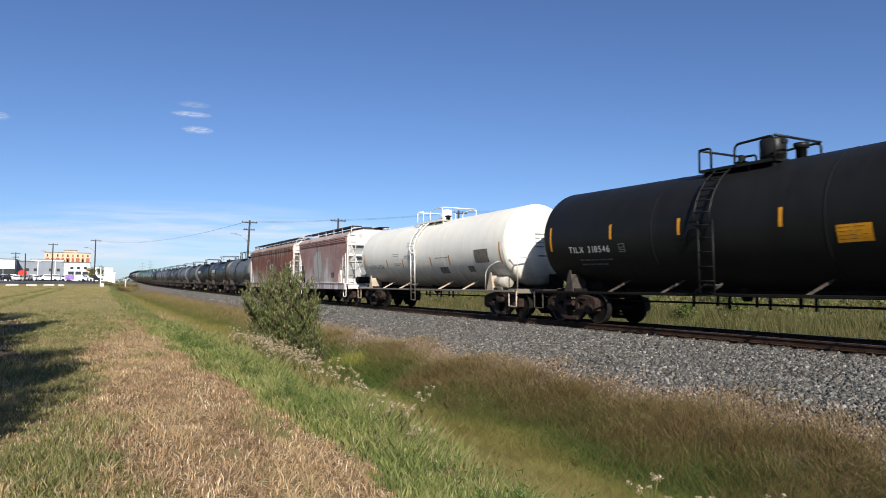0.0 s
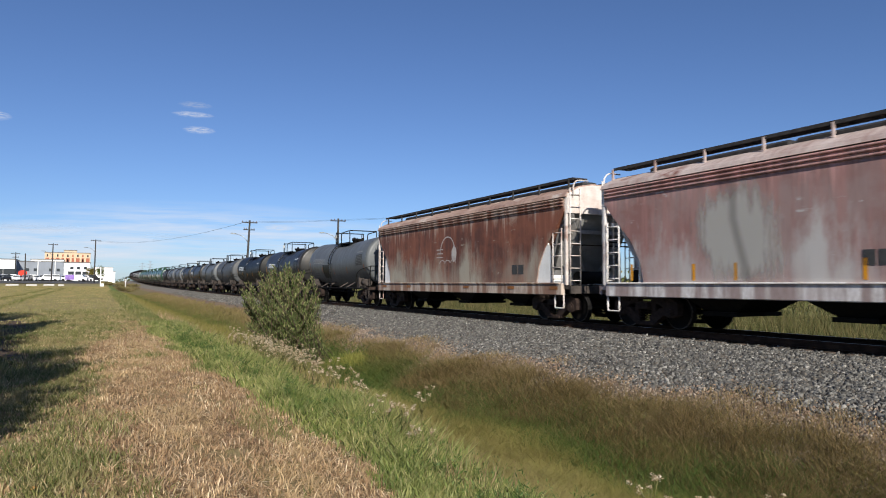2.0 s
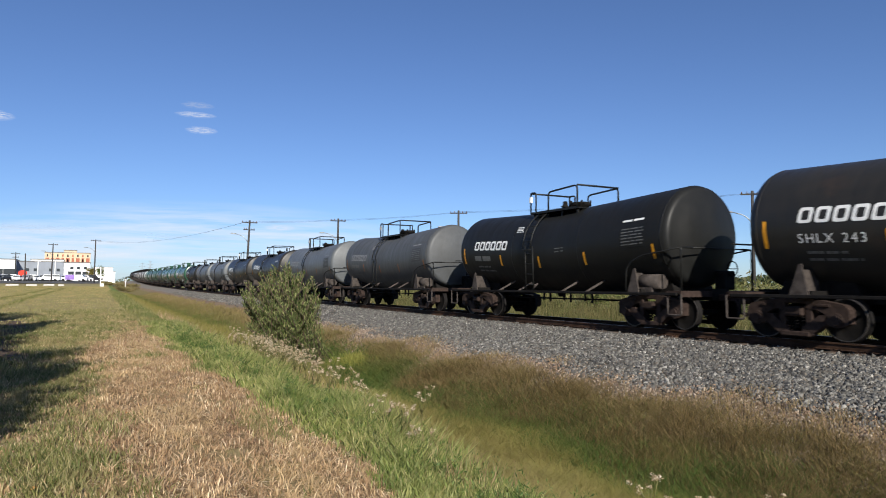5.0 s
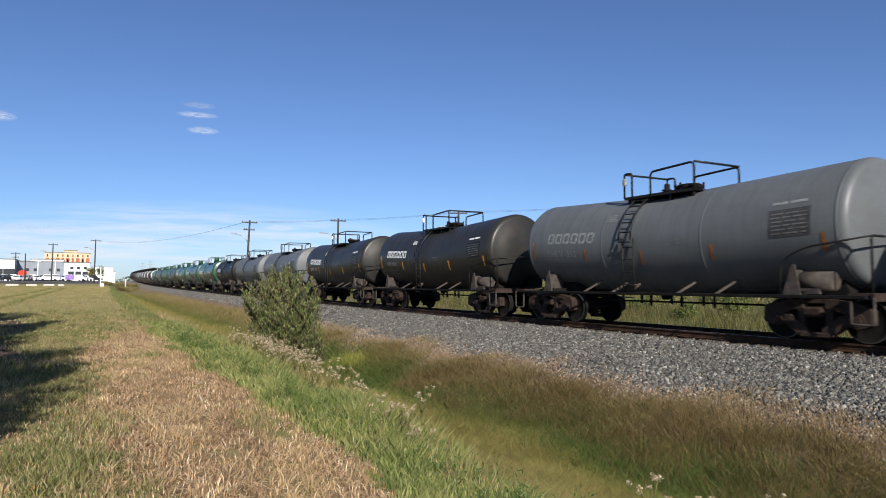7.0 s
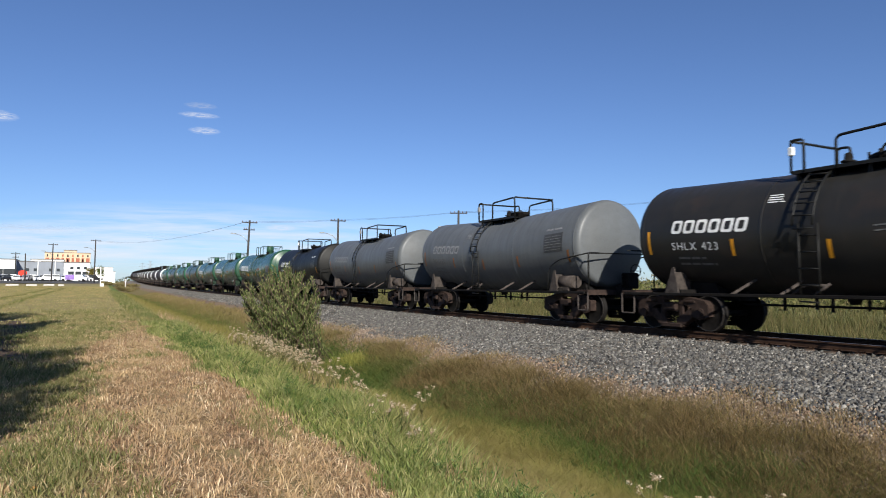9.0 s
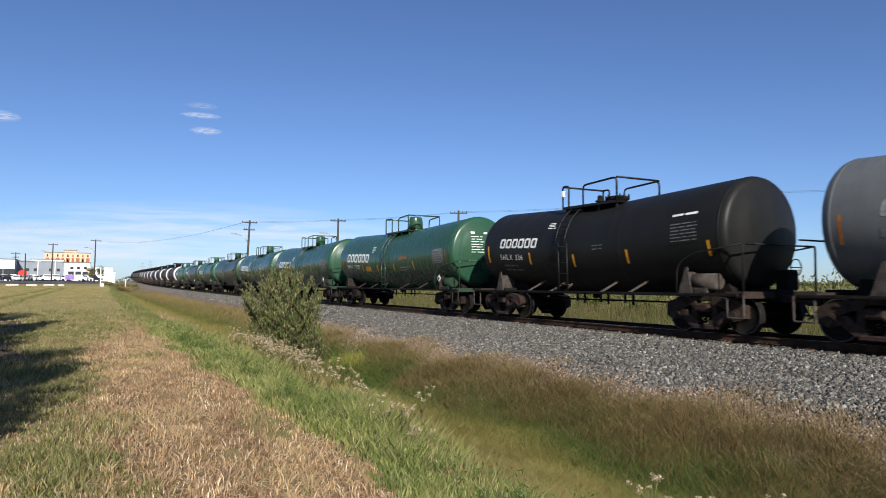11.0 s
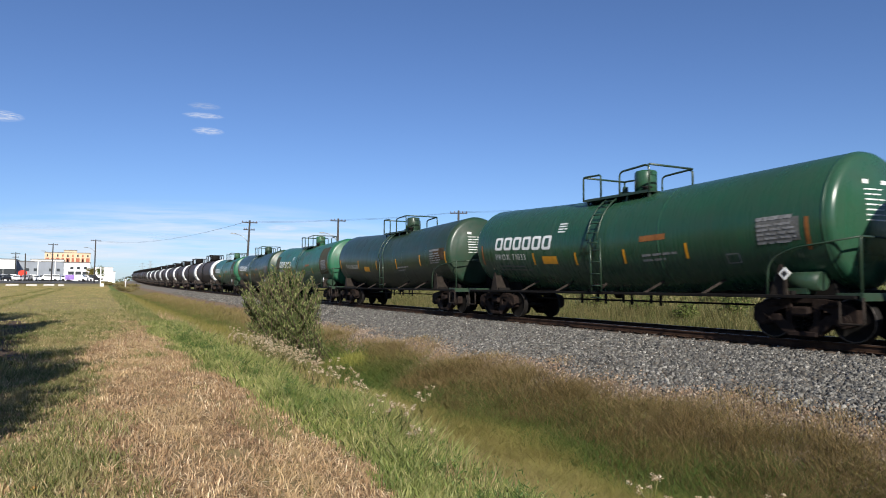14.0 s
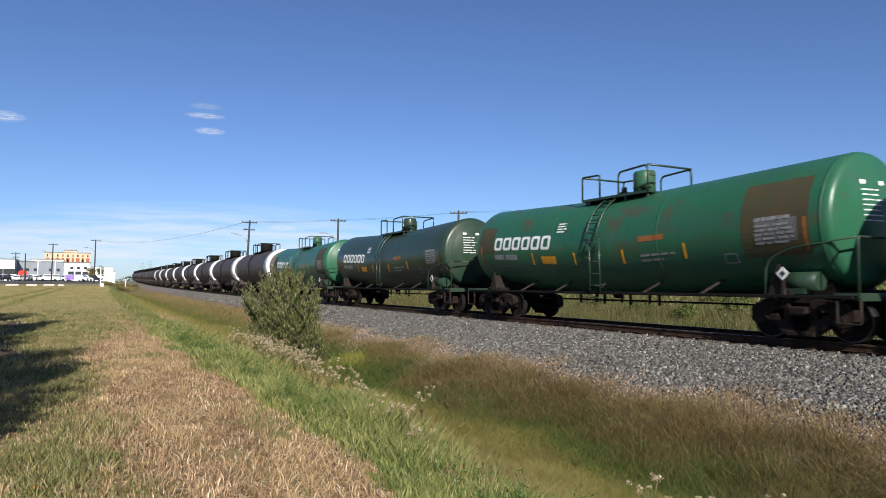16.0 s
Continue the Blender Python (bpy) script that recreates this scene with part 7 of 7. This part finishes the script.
for k in range(16):
    c = ("white", "silver", "black", "white", "white", "blue", "silver", "white")[k % 8]
    parked_car(-20.5 + 1.12 * k * (1 if k < 13 else 1.0) , 214 + (k % 3) * 0.6 + (6 if k % 2 else 0), coats[c], c + " car parked outside the showrooms", 8 * (k % 3) - 8, 1.0 + 0.12 * (k % 2))
for x, c in ((-8.0, "white"), (-6.1, "white"), (0.4, "white"), (2.4, "black")):
    parked_car(x, 205.5, coats[c], c + " car parked side-on near the showroom", 88, 1.12)
# delivery van with a purple panel
van = empty("van", "white delivery van with a purple panel", "van")
van.matrix_basis = pose(-1.6, 199, lz(-1.6, 199) + 0.07, 0, 0, 80)
bm = prism(bmesh.new(), [(-2.6, 0.35), (-2.65, 0.95), (-1.9, 1.1), (-1.4, 1.75), (2.6, 1.8), (2.6, 0.35)], -1.0, 1.0)
part("body", bm, coats["white"], van)
part("side_panel", box(bmesh.new(), (-1.02, 1.4, 1.1), (0.04, 2.1, 1.25)), plain("purple_vinyl", (0.22, 0.12, 0.4), 0.5, 0, 0.3, 2), van)
part("windscreen", box(bmesh.new(), (0, -1.68, 1.42), (1.7, 0.1, 0.6), Matrix.Rotation(radians(-25), 4, "X")), pane_mat, van)
for sx in (-0.9, 0.9):
    for sy in (-1.7, 1.7):
        part("wheel", cyl(bmesh.new(), (sx - 0.12, sy, 0.36), (sx + 0.12, sy, 0.36), 0.36, seg=14), rubber, van)

# signs and light posts round the car park
white_pole = plain("white_post_paint", (0.72, 0.72, 0.7), 0.5, 0, 0.08)
for x, y, h in ((-11.2, 216, 5.4), (-7.1, 216, 5.6)):
    ob = empty("light_post", "white light post of the car park", "light post")
    ob.location = (x, y, lz(x, y))
    part("mast", cyl(bmesh.new(), (0, 0, -0.2), (0, 0, h), 0.14, 0.1, seg=8), white_pole, ob)
    part("lamp_head", box(bmesh.new(), (0, 0, h + 0.1), (1.5, 0.4, 0.2), bevel=0.04), white_pole, ob)
ob = empty("round_sign", "red round sign on a post", "sign")
ob.location = (-14.7, 215, lz(-14.7, 215))
part("board", cyl(bmesh.new(), (0, -0.1, 2.2), (0, 0.1, 2.0), 1.05, seg=28), M["red"], ob)
part("post", cyl(bmesh.new(), (0, 0, -0.2), (0, 0, 1.0), 0.12, seg=8), white_pole, ob)
ob = empty("marker_post", "tall white marker post beside the railway", "post")
ob.location = (3.0, 150, lz(3.0, 150))
part("mast", cyl(bmesh.new(), (0, 0, -0.2), (0, 0, 3.9), 0.12, 0.1, seg=8), white_pole, ob)
part("base_box", box(bmesh.new(), (0.3, -0.2, 0.25), (0.6, 0.5, 0.8), bevel=0.03), white_pole, ob)
dull_board = plain("dulled_white_board", (0.4, 0.4, 0.38), 0.7, 0, 0.1)
ob = empty("crossing_sign", "white crossed-board sign beside the distant track", "sign")
ob.location = (8.6, 172, lz(8.6, 172))
part("post", cyl(bmesh.new(), (0, 0, -0.2), (0, 0, 2.6), 0.07, seg=8), white_pole, ob)
for s in (-1, 1):
    part("board", box(bmesh.new(), (0, -0.1 - 0.03 * s, 2.4), (0.85, 0.04, 0.14), Matrix.Rotation(radians(45 * s), 4, "Y")), dull_board, ob)

# far woods along the horizon
k = 9000
a = RNG.uniform(radians(1.6), radians(75), k)
d = RNG.uniform(560, 640, k)
low = np.clip((a - radians(0.4)) / radians(6), 0.2, 1)
hh = (5 + 3 * np.sin(a * 23) + 2 * np.sin(a * 61)) * low
c = np.stack([d * np.sin(a), d * np.cos(a), np.zeros(k)], 1)
c[:, 2] = land(c[:, 0], c[:, 1]) + RNG.random(k) * hh
v, q = leaves(c, 3.2 * low, 0.3, 0.8)
tagged(sheet("far_woods", v, [q], [leaf_material("far_wood_leaf", [(0.05, 0.07, 0.03), (0.08, 0.09, 0.04), (0.1, 0.1, 0.05)])]), "low dark belt of distant trees", "woods", kind="stuff")


# transmission towers far behind the train
tower_grey = plain("weathered_galvanised_steel", (0.3, 0.32, 0.35), 0.6, 0.3, 0.15)
for x, y, top in ((63.0, 897.0, 27.0), (72.5, 905.0, 30.0)):
    ob = empty("transmission_tower", "far grey lattice transmission tower", "pylon", "transmission towers")
    z = lz(x, y)
    ob.location = (x, y, z)
    h = top - z
    for sx in (-1, 1):
        for sy in (-1, 1):
            part("leg", tube(bmesh.new(), [(sx * 1.9, sy * 1.9, -0.5), (sx * 0.7, sy * 0.7, h * 0.6), (sx * 0.3, sy * 0.3, h)], 0.16, 4), tower_grey, ob)
    for f, w in ((0.66, 3.0), (0.8, 3.4), (0.94, 2.4)):
        part("crossarm", tube(bmesh.new(), [(-w, 0, h * f), (0, 0, h * f + 0.9), (w, 0, h * f)], 0.16, 4), tower_grey, ob)
    for k in range(5):
        a, b = 1.9 - 0.24 * k, 1.9 - 0.24 * (k + 1)
        part("brace", tube(bmesh.new(), [(-a, -a, h * 0.12 * k), (b, -b, h * 0.12 * (k + 1))], 0.1, 4), tower_grey, ob)
        part("brace", tube(bmesh.new(), [(a, -a, h * 0.12 * k), (-b, -b, h * 0.12 * (k + 1))], 0.1, 4), tower_grey, ob)


# ---------------------------------------------------------------- clouds and horizon haze
def cloud_material(name, strength, cover=0.75):
    m, t, b, tc = nodes_of(name)
    t.nodes.remove(b)
    em = t.nodes.new("ShaderNodeEmission")
    em.inputs[0].default_value = (0.86, 0.9, 1.0, 1)
    em.inputs[1].default_value = strength
    clear = t.nodes.new("ShaderNodeBsdfTransparent")
    mx = t.nodes.new("ShaderNodeMixShader")
    n1 = noise_of(t, mapped(t, tc, (2.2, 1, 5.5), "Generated"), 1.6, 7, 0.62)
    g = t.nodes.new("ShaderNodeTexGradient")
    g.gradient_type = "SPHERICAL"
    mp = t.nodes.new("ShaderNodeMapping")
    mp.inputs["Location"].default_value = (-1, -1, -1)
    mp.inputs["Scale"].default_value = (2, 2, 2)
    t.links.new(tc.outputs["Generated"], mp.inputs[0])
    sep = t.nodes.new("ShaderNodeSeparateXYZ")
    t.links.new(mp.outputs[0], sep.inputs[0])
    cmb = t.nodes.new("ShaderNodeCombineXYZ")
    t.links.new(sep.outputs[0], cmb.inputs[0])
    t.links.new(sep.outputs[2], cmb.inputs[1])
    t.links.new(cmb.outputs[0], g.inputs[0])
    soft = math_of(t, "MULTIPLY", ramp_of(t, g.outputs["Fac"], [(0.0, 0.0), (0.55, 1.0)]), ramp_of(t, n1, [(0.36, 0.0), (0.62, 1.0)]))
    t.links.new(math_of(t, "MULTIPLY", soft, cover), mx.inputs[0])
    t.links.new(clear.outputs[0], mx.inputs[1])
    t.links.new(em.outputs[0], mx.inputs[2])
    t.links.new(mx.outputs[0], t.nodes["Material Output"].inputs[0])
    return m


CLOUDS = []
# wide glowing sheets that paint the pale haze and faint cloud above the horizon
veil_mat = cloud_material("glowing_haze_veil", 0.66, 0.62)
cloud_mat = cloud_material("thin_cloud", 0.62)
faint_mat = cloud_material("faint_thin_cloud", 0.5, 0.4)
for x, z, w, h, drift, mm in ((322, 605, 74, 12, 46, cloud_mat), (345, 551, 58, 15, 40, cloud_mat), (-288, 530, 70, 20, 46, cloud_mat), (330, 640, 60, 14, 40, faint_mat),
                              (-165, 178, 160, 12, 20, faint_mat), (640, 213, 60, 14, 14, cloud_mat), (350, 165, 170, 10, 10, faint_mat), (380, 150, 820, 150, 12, veil_mat), (-150, 120, 420, 80, 12, veil_mat)):
    bm = bmesh.new()
    cols = []
    for i in range(13):
        a = -1 + 2 * i / 12
        bulge = 0.12 * w * (1 - a * a)
        cols.append([bm.verts.new((a * w, -bulge * math.cos(b * 1.5), b * h)) for b in (-1, -0.5, 0, 0.5, 1)])
    for q, r in zip(cols, cols[1:]):
        for k in range(4):
            bm.faces.new((q[k], r[k], r[k + 1], q[k + 1]))
    ob = tagged(part("cloud", bm, mm, None, "", True), "glowing sheet of thin white cloud and haze in a clear sky", "cloud", "wisps of cloud")
    CLOUDS.append((ob, [(t, pose(x + drift * t / 16, 2500, z + 1.0, 0, 0, -math.degrees(math.atan2(x, 2500)))) for t in (0, 4, 8, 12, 16)]))


# ---------------------------------------------------------------- what moves
def motions():
    for car, start in TRAIN:
        rows = []
        for k in range(33):
            s = start - SPEED * k * 0.5
            x, z, dx, dz = track_at(s)
            rows.append((k * 0.5, pose(x, s, z, math.degrees(math.atan(dz)), 0, -math.degrees(math.atan(dx)))))
        walk(car, rows)
    for cloud, rows in CLOUDS:
        walk(cloud, rows)
    # one turning wheelset of each axle is keyed, the others roll by the same keys
    turn = math.degrees(SPEED / 0.463)
    step = 1 / 30
    for axle in (0, 1):
        first = WHEELS[0][axle]
        y = first.location.y
        walk(first, [(k * step, pose(0, y, 0.463, turn * step * k, 0, 0)) for k in range(481)])
        keys = first.animation_data
        for o in scene.objects:
            if o.name.startswith("wheelset") and o is not first and abs(o.location.y - y) < 0.01:
                o.rotation_mode = "QUATERNION"
                o.animation_data_create()
                o.animation_data.action = keys.action
                o.animation_data.action_slot = keys.action_slot


motions()
